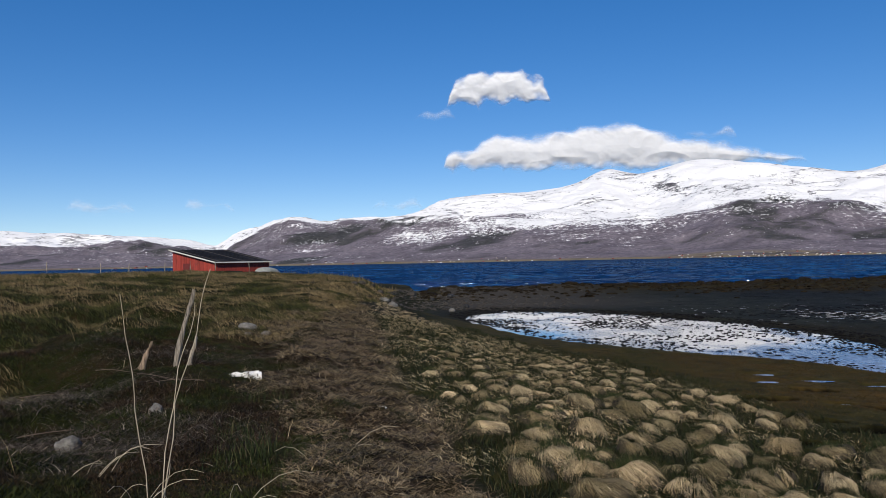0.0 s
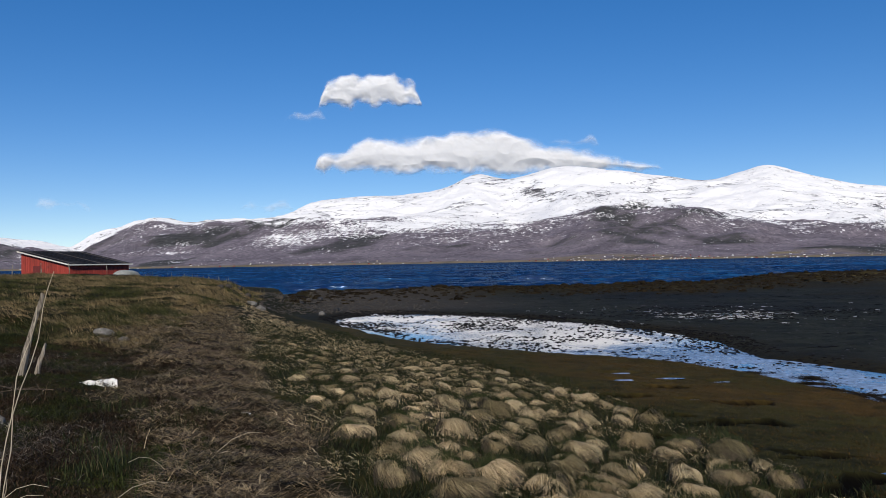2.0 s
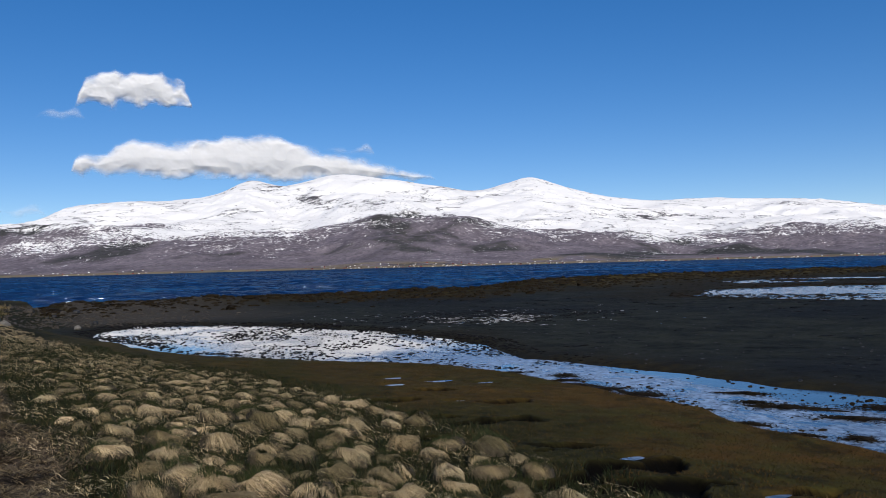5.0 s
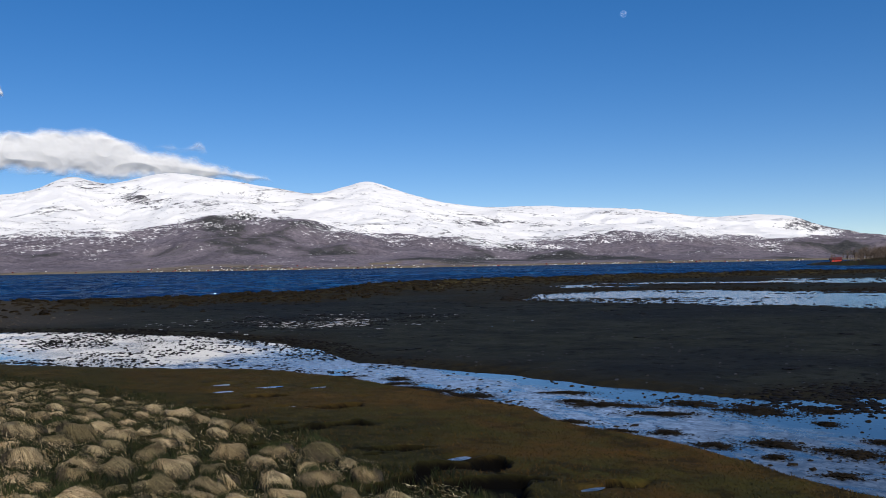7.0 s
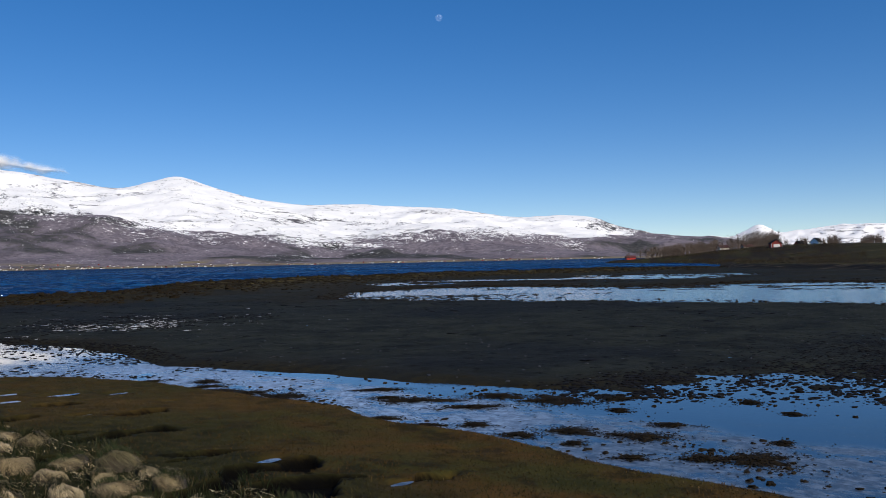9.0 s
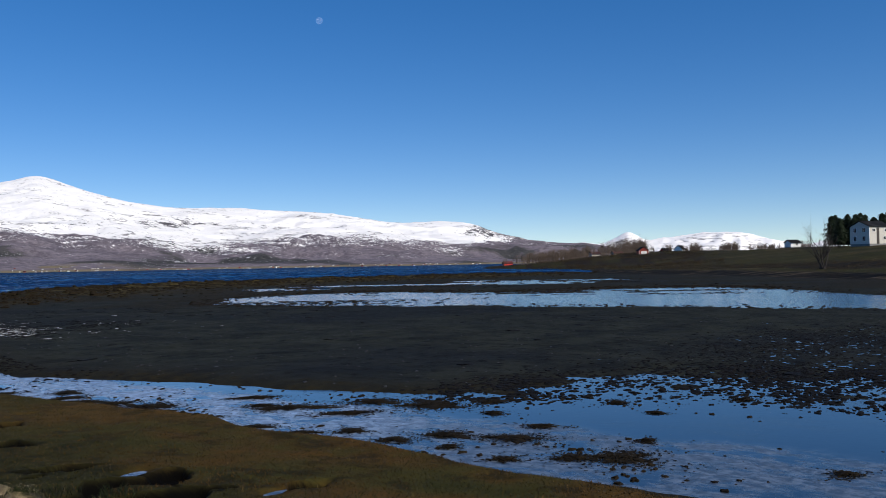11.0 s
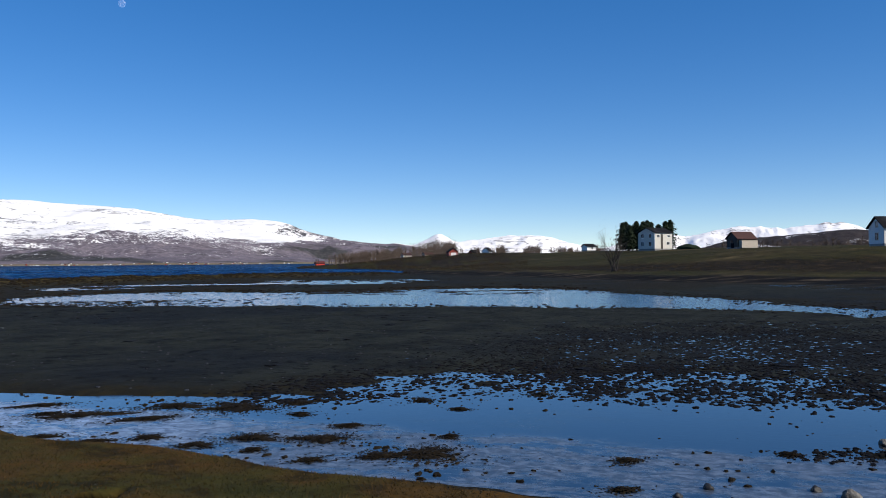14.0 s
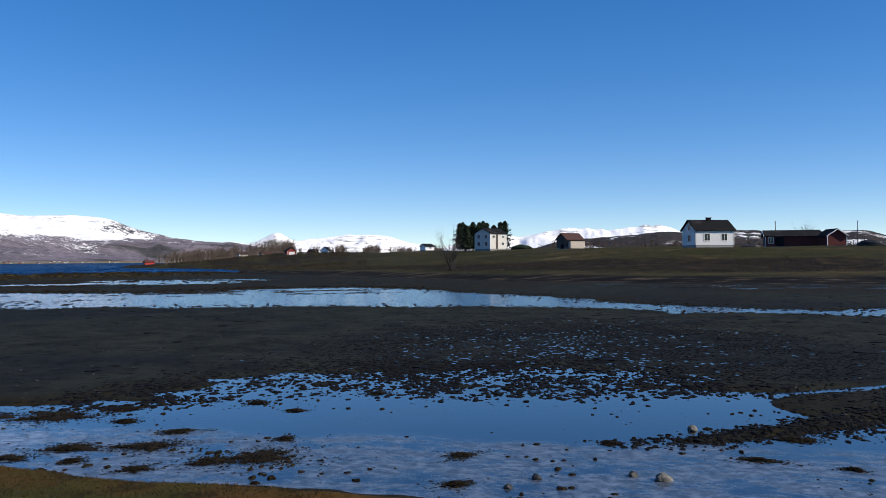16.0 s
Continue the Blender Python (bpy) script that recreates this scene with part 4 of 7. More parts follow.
def lumps(name, x, y, size, flat, mat, label, sink=0.25, water=False, category="seaweed"):
    """Many small ragged lumps on the ground, joined into one mesh of kind stuff."""
    n, k = len(x), 5
    ring = np.arange(k) * 2 * np.pi / k
    z0 = np.maximum(ground_height(x, y), -0.003 if water else -9)
    v = np.zeros((n, 2 * k + 1, 3), np.float32)
    turn = rng.random((n, 1)) * 6.28
    j1, j2 = rng.uniform(0.65, 1.35, (n, k)), rng.uniform(0.4, 0.9, (n, k))
    sx, sy = size * rng.uniform(0.7, 1.5, n), size * rng.uniform(0.6, 1.1, n)
    v[:, :k, 0] = x[:, None] + np.cos(ring + turn) * j1 * sx[:, None]
    v[:, :k, 1] = y[:, None] + np.sin(ring + turn) * j1 * sy[:, None]
    v[:, :k, 2] = (z0 - sink * size * flat)[:, None]
    v[:, k : 2 * k, 0] = x[:, None] + np.cos(ring + turn + 0.4) * j1 * j2 * sx[:, None]
    v[:, k : 2 * k, 1] = y[:, None] + np.sin(ring + turn + 0.4) * j1 * j2 * sy[:, None]
    v[:, k : 2 * k, 2] = (z0 + size * flat * 0.7)[:, None] + rng.uniform(-0.25, 0.35, (n, k)) * (size * flat)[:, None]
    v[:, 2 * k, 0], v[:, 2 * k, 1], v[:, 2 * k, 2] = x, y, z0 + size * flat * rng.uniform(0.8, 1.3, n)
    f = []
    for i in range(k):
        j = (i + 1) % k
        f += [(i, j, k + j), (i, k + j, k + i), (k + i, k + j, 2 * k)]
    f = np.array(f)
    me = mesh_of(name, v.reshape(-1, 3), (f[None] + (np.arange(n) * (2 * k + 1))[:, None, None]).reshape(-1, 3))
    me.materials.append(mat)
    return tagged(new(name, me), label, category, kind="stuff")


def blades(name, x, y, height, width, lean, mat, label, category="grass", lying=0.0, bias=None, z=None):
    """Many thin bent blades, joined into one mesh of kind stuff. bias: direction that the wind combs them to."""
    n = len(x)
    z = ground_height(x, y) if z is None else z
    a = rng.random(n) * 2 * np.pi
    dx, dy = np.cos(a), np.sin(a)
    if bias:
        dx, dy = dx * 0.6 + bias[0], dy * 0.6 + bias[1]
    side = rng.random(n) * np.pi
    wx, wy = np.cos(side) * width / 2, np.sin(side) * width / 2
    v = np.zeros((n, 5, 3), np.float32)
    up1, up2 = height * (0.55 - 0.5 * lying), height * (1.0 - 0.95 * lying)
    l1, l2 = height * lean * 0.35, height * lean
    v[:, 0] = np.stack([x - wx, y - wy, z - 0.01], 1)
    v[:, 1] = np.stack([x + wx, y + wy, z - 0.01], 1)
    v[:, 2] = np.stack([x + wx * 0.8 + dx * l1, y + wy * 0.8 + dy * l1, z + up1], 1)
    v[:, 3] = np.stack([x - wx * 0.8 + dx * l1, y - wy * 0.8 + dy * l1, z + up1], 1)
    v[:, 4] = np.stack([x + dx * l2, y + dy * l2, z + up2], 1)
    f = np.array([(0, 1, 2), (0, 2, 3), (3, 2, 4)])
    me = mesh_of(name, v.reshape(-1, 3), (f[None] + (np.arange(n) * 5)[:, None, None]).reshape(-1, 3))
    me.materials.append(mat)
    return tagged(new(name, me), label, category, kind="stuff")


def sector(n, az0, az1, r0, r1, power=1.0):
    """Random places between two bearings; power above 1 crowds them towards the near end."""
    a = np.radians(rng.uniform(az0, az1, n))
    r = np.sqrt(r0**2 + (r1**2 - r0**2) * rng.random(n) ** power)
    return np.sin(a) * r, np.cos(a) * r


def field_of(n, x0, x1, y0, y1):
    return rng.uniform(x0, x1, n), rng.uniform(y0, y1, n)


# ---- weed and stones on the flat ----
def scatter_weed():
    # specks of weed standing out of the north pool
    x, y = field_of(46000, 0, 15, 17, 44)
    ins = inside(x, y, CREEK)
    keep = (ins > -0.8) & (rng.random(len(x)) < np.clip(0.24 + 0.6 * fbm(x, y, 2.2, 3, 131) + 0.3 * smooth(4.5, 1.5, x) + 0.25 * smooth(1.2, 0.0, ins), 0.03, 0.95)) & (x - marsh_edge(y) > 0.55)
    x, y = x[keep], y[keep]
    lumps("seaweed_specks", x, y, 0.015 + 0.06 * rng.random(len(x)) ** 1.7, 0.34, MAT_WEED, "dark clumps of seaweed poking out of a shallow pool", water=True)
    # the ragged inland side of the big pool: dense stones, thinning out into the water
    x, y = field_of(210000, 12.6, 36, -9, 13)
    d, e = inside(x, y, CREEK), inside(x, y, FRINGE)
    wet = np.exp(-(((x - 23) / 9.5) ** 2) - ((y + 0.2) / 6.0) ** 2)
    shoal = smooth(2.1, -0.2, d) * smooth(-1.2, 0.4, e) * np.clip(0.55 + 0.75 * fbm(x, y, 0.9, 3, 136), 0.08, 1.0)
    sprinkle = 0.10 * smooth(2.6, 0.6, d) * smooth(-1.8, -0.5, e) * np.clip(0.3 + 0.9 * fbm(x, y, 0.8, 3, 138), 0, 1)
    stony = 0.34 * smooth(0.05, 0.45, wet) * (d < 0) * np.clip(0.9 + 0.7 * fbm(x, y, 1.4, 3, 133), 0.15, 1)
    keep = rng.random(len(x)) < np.maximum(np.maximum(0.62 * shoal, sprinkle), stony)
    x, y, e = x[keep], y[keep], e[keep]
    lumps("seaweed_fringe", x, y, (0.018 + 0.075 * rng.random(len(x)) ** 2.4) * (0.75 + 0.45 * smooth(-2, 0.5, e)), 0.24, MAT_WEED, "small dark stones and seaweed clumps along a pool edge", water=True)
    # the low stony point between two arms of the pool
    y = -0.6 - 8.4 * rng.random(3600) ** 0.7
    x = curve((-9, -4.7, -3.3, -1.9, -0.5), (15.6, 14.1, 13.35, 12.5, 11.9), y) + rng.normal(0, 1, len(y)) * np.interp(y, (-9, -4, -0.5), (1.3, 0.42, 0.16))
    lumps("point_stones", x, y, 0.018 + 0.06 * rng.random(len(x)) ** 2, 0.3, MAT_WEED, "dark stones and weed on a low point in the pool", water=True)
    # scraps in the shallow near side of the pool
    x, y = field_of(5200, 8.6, 15, -8, 16)
    d = inside(x, y, CREEK)
    keep = (d > 0) & (rng.random(len(x)) < np.clip(0.12 + 0.9 * fbm(x, y, 1.0, 3, 135), 0, 0.7) * smooth(3.2, 0.4, d))
    x, y = x[keep], y[keep]
    lumps("weed_scraps", x, y, 0.015 + 0.06 * rng.random(len(x)) ** 2, 0.4, MAT_WEED_GREEN, "torn scraps of seaweed in shallow water", water=True)
    # crowded clumps on the damp ground inside the bar
    x, y = field_of(16000, 6, 31, 24, 47)
    keep = rng.random(len(x)) < smooth(0.15, 0.5, np.exp(-(((x - 18.5) / 5.5) ** 2) - ((y - 35.5) / 5.0) ** 2)) * np.clip(0.6 + 0.9 * fbm(x, y, 1.3, 3, 134), 0.05, 1)
    x, y = x[keep], y[keep]
    lumps("damp_weed", x, y, rng.uniform(0.03, 0.10, len(x)), 0.22, MAT_WEED, "dark seaweed clumps with thin water between them", water=True)
    # weed-hung boulders on the bar
    x = rng.uniform(-2, 175, 9500)
    y = spit_ridge(x) + rng.normal(0, 1, len(x)) * np.where(x > 45, 8.0, 4.2)
    size = rng.uniform(0.08, 0.26, len(x)) * (1 + 0.9 * (rng.random(len(x)) < 0.10))
    keep = ground_height(x, y) > -0.05
    lumps("weedy_boulders", x[keep], y[keep], size[keep], 0.42, MAT_WEED_GREEN, "boulders hung with brown wrack on a low bar", category="boulders")
    # single stones strewn over the flat
    x, y = sector(4200, 14, 112, 13, 62, 1.4)
    keep = (inside(x, y, CREEK) < -0.4) & (x - marsh_edge(y) > 2)
    x, y = x[keep], y[keep]
    lumps("flat_stones", x, y, 0.012 + 0.045 * rng.random(len(x)) ** 2, 0.4, MAT_WET_ROCK, "scattered wet stones on dark mud", category="stones")
    # flat dark mats of weed on the mud and round the far channel
    x, y = sector(7000, 14, 110, 14, 62)
    crowd = np.clip(0.15 + 0.9 * vnoise(x / 1.6, y / 4.0, 143) + 0.5 * fbm(x, y, 9, 2, 144), 0.03, 1)
    keep = rng.random(len(x)) < crowd
    x, y = x[keep], y[keep]
    keep = (inside(x, y, CREEK) < -0.9) & (x - marsh_edge(y) > 3)
    x, y = x[keep], y[keep]
    lumps("weed_mats", x, y, 0.05 + 0.28 * rng.random(len(x)) ** 2.5, 0.09, MAT_WEED, "thin dark mats of seaweed on mud")
    x, y = field_of(42000, 36, 125, -16, 80)
    d, e = inside(x, y, CHANNEL), inside(x, y, LAGOON)
    far = smooth(66, 76, 0.85 * x + 0.5 * y)
    keep = (rng.random(len(x)) < 0.8 * np.exp(-((d - 0.2) / 1.6) ** 2) + 0.10 * far * smooth(0.0, 0.4, fbm(x, y, 6, 3, 137)) * np.exp(-((d / 9) ** 2)) + 0.06 * np.exp(-((e / 4.0) ** 2)))
    x, y = x[keep], y[keep]
    lumps("channel_weed", x, y, rng.uniform(0.05, 0.16, len(x)) * (1 + 0.8 * far[keep]), 0.28, MAT_WEED_GREEN, "brown weed beds standing out of the channel", water=True)
    # low mats that break up the strips of water behind the channel
    x, y = field_of(60000, 45, 140, 25, 95)
    g = ground_height(x, y)
    keep = (np.abs(g) < 0.035) & (0.85 * x + 0.5 * y > 72) & (rng.random(len(x)) < np.clip(0.35 + 0.6 * fbm(x, y, 5, 3, 139), 0, 0.8))
    x, y = x[keep], y[keep]
    lumps("braided_weed", x, y, rng.uniform(0.15, 0.55, len(x)), 0.09, MAT_WEED_GREEN, "flat brown weed mats between strips of water", water=True)
    # feathered end of the channel and long mats lying in its far half
    x, y = field_of(60000, 36, 84, 14, 60)
    d = inside(x, y, CHANNEL)
    along, across = x * 0.62 - y * 0.78, x * 0.78 + y * 0.62
    strips = vnoise(along / 7.0, across / 2.2, 145) + 0.5 * vnoise(along / 2.5, across / 0.9, 146)
    keep = (d > -1.5) & (rng.random(len(x)) < np.maximum(0.22 * smooth(28, 44, y) * (across < 62), 0.55 * smooth(0.25, 0.5, strips) * smooth(60, 70, across + 0.15 * y)))
    x, y = x[keep], y[keep]
    lumps("channel_mats", x, y, rng.uniform(0.06, 0.30, len(x)), 0.13, MAT_WEED_GREEN, "ragged brown weed mats lying in shallow water", water=True)
    # shingle at the root of the bar
    x, y = rng.normal(0.5, 4.0, 2600), rng.uniform(42, 76, 2600)
    keep = ground_height(x, y) > 0
    x, y = x[keep], y[keep]
    lumps("shingle", x, y, rng.uniform(0.03, 0.10, len(x)), 0.5, MAT_PEBBLE, "grey-brown beach stones at the root of the bar", category="stones")


scatter_weed()


def seaweed_patch(px, py, length, depth, seed):
    """A low ragged island of wrack: mound and the fronds on it."""
    r = np.random.default_rng(seed)
    n, rings = 40, 5
    verts, faces = [], []
    ph = r.random(4) * 6
    for i in range(rings):
        u = i / (rings - 1)
        for k in range(n):
            a = k * 2 * math.pi / n
            rad = (1 - u) * (0.9 + 0.30 * math.sin(2 * a + ph[0]) + 0.26 * math.sin(3 * a + ph[3]) + 0.24 * math.sin(5 * a + ph[1]) + 0.16 * math.sin(9 * a + ph[2]) + r.uniform(-0.16, 0.16))
            verts.append((rad * length * 0.52 * math.cos(a), rad * depth * 0.52 * math.sin(a), -0.045 + 0.066 * math.sin(u * math.pi / 2) + r.uniform(-0.014, 0.016) * (i > 0)))
    for i in range(rings - 1):
        for k in range(n):
            j = (k + 1) % n
            faces.append((i * n + k, i * n + j, (i + 1) * n + j, (i + 1) * n + k))
    me = mesh_of("seaweed_patch", verts, faces)
    me.materials.append(MAT_WEED_GREEN)
    ob = tagged(new("seaweed_patch", me), "low island of brown seaweed in shallow water", "seaweed", group="seaweed islands in the creek")
    ob.matrix_world = pose(px, py, 0.0, 0, 0, -math.degrees(math.atan2(px, py)) + r.uniform(-6, 10))
    m = int(700 * math.sqrt(length * depth)) + 60
    a, q = r.random(m) * 6.28, np.abs(r.normal(0, 0.62, m))
    q = q * (0.9 + 0.30 * np.sin(2 * a + ph[0]) + 0.26 * np.sin(3 * a + ph[3]) + 0.24 * np.sin(5 * a + ph[1]))
    fx, fy = q * np.cos(a) * length * 0.54, q * np.sin(a) * depth * 0.54
    v = np.zeros((m, 4, 3), np.float32)
    d = r.random(m) * 6.28
    w, l = r.uniform(0.006, 0.014, m), r.uniform(0.025, 0.06, m)
    z = 0.004 + 0.030 * np.clip(1 - q, 0, 1)
    v[:, 0] = np.stack([fx - np.sin(d) * w, fy + np.cos(d) * w, z], 1)
    v[:, 1] = np.stack([fx + np.sin(d) * w, fy - np.cos(d) * w, z], 1)
    v[:, 2] = np.stack([fx + np.cos(d) * l + np.sin(d) * w, fy + np.sin(d) * l - np.cos(d) * w, z + r.uniform(-0.012, 0.006, m)], 1)
    v[:, 3] = np.stack([fx + np.cos(d) * l - np.sin(d) * w, fy + np.sin(d) * l + np.cos(d) * w, z + r.uniform(-0.012, 0.006, m)], 1)
    fr = mesh_of("fronds", v.reshape(-1, 3), np.arange(4 * m).reshape(m, 4))
    fr.materials.append(MAT_WEED_GREEN)
    fo = new("fronds", fr)
    fo.parent = ob


ISLANDS = [(10.1, 13.0, 1.6, 1.3), (11.8, 12.0, 1.2, 0.6), (11.2, 11.2, 0.9, 0.4), (11.3, 10.55, 1.9, 0.95), (12.6, 9.6, 1.5, 0.8), (12.85, 8.4, 1.9, 1.35), (11.4, 9.25, 1.5, 0.6), (12.6, 7.0, 0.5, 0.4), (10.2, 8.2, 0.65, 0.5), (10.0, 7.2, 0.6, 0.55), (10.7, 6.72, 1.0, 0.7), (10.0, 6.24, 0.35, 0.4), (10.95, 5.7, 1.35, 0.85), (11.95, 5.76, 0.8, 0.42), (10.25, 4.46, 0.8, 0.5), (10.6, 3.9, 1.6, 1.0), (14.56, 5.56, 0.5, 0.5), (11.7, 3.97, 0.36, 0.36), (11.05, 1.3, 0.5, 0.34), (15.9, 3.65, 0.45, 0.5), (9.75, 5.2, 0.6, 0.35), (10.4, 16.1, 0.8, 0.8), (9.8, 14.6, 0.8, 1.0), (9.7, 9.75, 0.8, 0.45), (11.35, -2.5, 0.55, 0.28), (11.0, -3.55, 0.3, 0.18), (9.65, 1.15, 0.42, 0.34), (12.1, -0.67, 0.35, 0.28), (12.7, -3.3, 0.9, 0.5), (9.6, 11.8, 0.7, 0.5), (13.6, 7.6, 0.9, 0.5), (13.9, 4.6, 0.35, 0.3), (9.95, 15.4, 1.1, 0.6), (9.75, 12.4, 1.2, 0.5), (9.85, 11.2, 0.8, 0.35), (9.7, 8.8, 0.8, 0.35), (9.95, 13.9, 1.2, 0.7), (9.6, 17.2, 0.9, 0.6)]
for k, (px, py, length, depth) in enumerate(ISLANDS):
    seaweed_patch(px, py, length, depth, 300 + k)


def stone(px, py, size, mat, label, seed, z=None, tall=0.75):
    bm = bmesh.new()
    bmesh.ops.create_icosphere(bm, subdivisions=3, radius=1.0)
    r = random.Random(seed)
    off = Vector((r.random() * 50, r.random() * 50, r.random() * 50))
    for v in bm.verts:
        k = 1 + 0.36 * noise.noise(v.co * 1.2 + off) + 0.16 * noise.noise(v.co * 3.1 + off) + 0.05 * noise.noise(v.co * 8 + off)
        v.co = Vector((v.co.x * k, v.co.y * k * 0.85, v.co.z * k * tall)) * size
    ob = part("stone", bm, mat)
    for p in ob.data.polygons:
        p.use_smooth = True
    base = float(ground_height(np.array([px]), np.array([py]))[0]) if z is None else z
    ob.matrix_world = pose(px, py, base + size * tall * 0.45, r.uniform(-12, 12), r.uniform(-12, 12), r.uniform(0, 360))
    return tagged(ob, label, "stone")


stone(13.2, -1.92, 0.085, MAT_ROCK, "pale rounded stone standing in a tidal pool", 1, -0.02)
stone(10.18, -1.21, 0.095, MAT_ROCK, "grey rounded stone at the edge of shallow water", 2, -0.02)
stone(10.04, 0.25, 0.07, MAT_WET_ROCK, "small wet stone in shallow water", 3, -0.02)
stone(10.34, -0.88, 0.07, MAT_WET_ROCK, "small dark stone in shallow water", 4, -0.02)
stone(9.6, 0.55, 0.06, MAT_WET_ROCK, "small dark stone in shallow water", 5, -0.02)
stone(-4.4, 18.6, 0.22, MAT_ROCK, "grey lichened boulder in heath", 6, tall=0.45)
stone(-3.7, 17.2, 0.12, MAT_ROCK, "small grey stone in heath", 7, tall=0.5)
stone(-4.0, 16.9, 0.10, MAT_ROCK, "small grey stone in heath", 8, tall=0.5)
stone(-2.5, 41, 0.22, MAT_ROCK, "whitish boulder on the shore", 9)
stone(-3.3, 46, 0.34, MAT_ROCK, "pale flat boulder in grass above the shore", 10, tall=0.4)
stone(-3.54, 7.77, 0.12, MAT_ROCK, "pale broken stone among dead heather", 11)
stone(-3.0, 8.6, 0.08, MAT_ROCK, "small pale stone among dead heather", 12)
stone(0.4, 41, 0.17, MAT_ROCK, "grey boulder at the water's edge", 13)
for k in range(14):
    stone(rng.uniform(-5.5, 1.5), rng.uniform(42, 60), rng.uniform(0.10, 0.24), MAT_PEBBLE if k % 3 else MAT_WET_ROCK, "grey boulder on the stony shore", 20 + k)
for k in range(30):
    bx = rng.uniform(6, 150)
    stone(bx, float(spit_ridge(bx)) + rng.uniform(-3, 1.5), rng.uniform(0.16, 0.34), MAT_WEED_GREEN, "weed-covered boulder on the bar", 50 + k)


# ---- tussocks ----
def tussock(seed):
    """A mound of dead grass with its straw combed over one side."""
    r = np.random.default_rng(seed)
    nu, nv = 12, 5
    verts, faces = [], []
    ph = r.random(3) * 6

    def radius(a):
        return 1 + 0.20 * math.sin(2 * a + ph[0]) + 0.12 * math.sin(3 * a + ph[1]) + 0.06 * math.sin(5 * a + ph[2])

    def shell(a, t, lift=0.0):
        q = radius(a) * math.sin(t) * (1.0 + lift)
        k = 1 + 0.30 * noise.noise(Vector((1.3 * math.cos(a) * math.sin(t) + seed, 1.3 * math.sin(a) * math.sin(t), 1.3 * math.cos(t))))
        h = math.cos(t) ** 0.8 if t < 1.57 else 0.0
        return ((0.27 * q * math.cos(a) - 0.07 * h) * k, (0.25 * q * math.sin(a) + 0.05 * h) * k, 0.23 * h * (1 + lift) * k)

    for i in range(nv + 1):
        for k in range(nu):
            x, y, z = shell(k * 2 * math.pi / nu, 0.05 + 1.5 * i / nv)
            verts.append((x, y, z - (0.06 if i == nv else 0)))
    for i in range(nv):
        for k in range(nu):
            j = (k + 1) % nu
            faces.append((i * nu + k, (i + 1) * nu + k, (i + 1) * nu + j, i * nu + j))
    faces.append((0, 3, 6, 9))
    me = mesh_of("grass_tussock", verts, faces, True)
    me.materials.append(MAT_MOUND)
    ob = new("grass_tussock", me)
    v, f = [], []
    for s in range(900):
        a = r.normal(-1.9, 1.05) if s % 4 else r.random() * 2 * math.pi
        t0 = abs(r.normal(0.0, 0.35))
        t1 = min(t0 + r.uniform(0.55, 1.25), 1.62)
        bend = 0.55 * math.sin(a - 2.6) + r.normal(0, 0.22)
        w = r.uniform(0.0010, 0.0027)
        base = len(v)
        up = r.uniform(0.0, 0.09)
        for i in range(5):
            u = i / 4
            x, y, z = shell(a + bend * u, min(t0 + (t1 - t0) * u, 1.56), 0.03 + up + 0.10 * u * u)
            if i == 4:
                z -= r.uniform(0.0, 0.05)
            ww = w * (1 - 0.7 * u)
            v += [(x - math.sin(a) * ww, y + math.cos(a) * ww, z), (x + math.sin(a) * ww, y - math.cos(a) * ww, z)]
        for i in range(4):
            f.append((base + 2 * i, base + 2 * i + 1, base + 2 * i + 3, base + 2 * i + 2))
    st = mesh_of("straw", v, f)
    st.materials.append(MAT_STRAW)
    so = new("straw", st)
    so.parent = ob
    # dark living grass on the crown and the lee side
    v, f = [], []
    for _ in range(260):
        a, t0 = r.normal(1.1, 1.3), r.uniform(0.05, 1.35)
        x, y, z = shell(a, t0, 0.0)
        lx, ly, hh, w = r.normal(-0.03, 0.03), r.normal(-0.01, 0.03), r.uniform(0.06, 0.15), r.uniform(0.0015, 0.003)
        base = len(v)
        v += [(x - w, y, z), (x + w, y, z), (x + w + lx * 0.4, y + ly * 0.4, z + hh * 0.6), (x - w + lx * 0.4, y + ly * 0.4, z + hh * 0.6), (x + lx, y + ly, z + hh), (x + lx, y + ly, z + hh)]
        f += [(base, base + 1, base + 2, base + 3), (base + 3, base + 2, base + 4, base + 5)]
    gr = mesh_of("crown_grass", v, f)
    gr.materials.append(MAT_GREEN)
    go = new("crown_grass", gr)
    go.parent = ob
    tagged(go, "dark green grass on the crown", kind="stuff")
    return tagged(ob, "pale straw-coloured grass tussock combed by the wind", "grass tussock", group="tussocks on the bank")


def tussock_places():
    """Places between the marsh and the wrack, none on top of another."""
    out = []
    r = random.Random(11)
    ys = [4.3 + 40 * r.random() ** 1.5 for _ in range(12000)]
    lo, hi = wrack_edge(np.array(ys)) + 0.35, tussock_edge(np.array(ys))
    for y, a, b in zip(ys, lo.tolist(), hi.tolist()):
        if b - a < 0.3 or r.random() < 0.12 + 0.78 * min(max((y - 10) / 12, 0), 1):
            continue
        x = a + (b - a) * r.random() ** 0.6
        big = (0.40 + 0.13 * ((x - a) / (b - a)) ** 1.5 + 0.28 * r.random()) * (1.0 - 0.4 * min(max((y - 10) / 8, 0), 1))
        if all((x - ox) ** 2 + ((y - oy) * 0.85) ** 2 > (0.335 * (big + ob)) ** 2 for ox, oy, ob in out):
            out.append((x, y, float(big)))
    return out


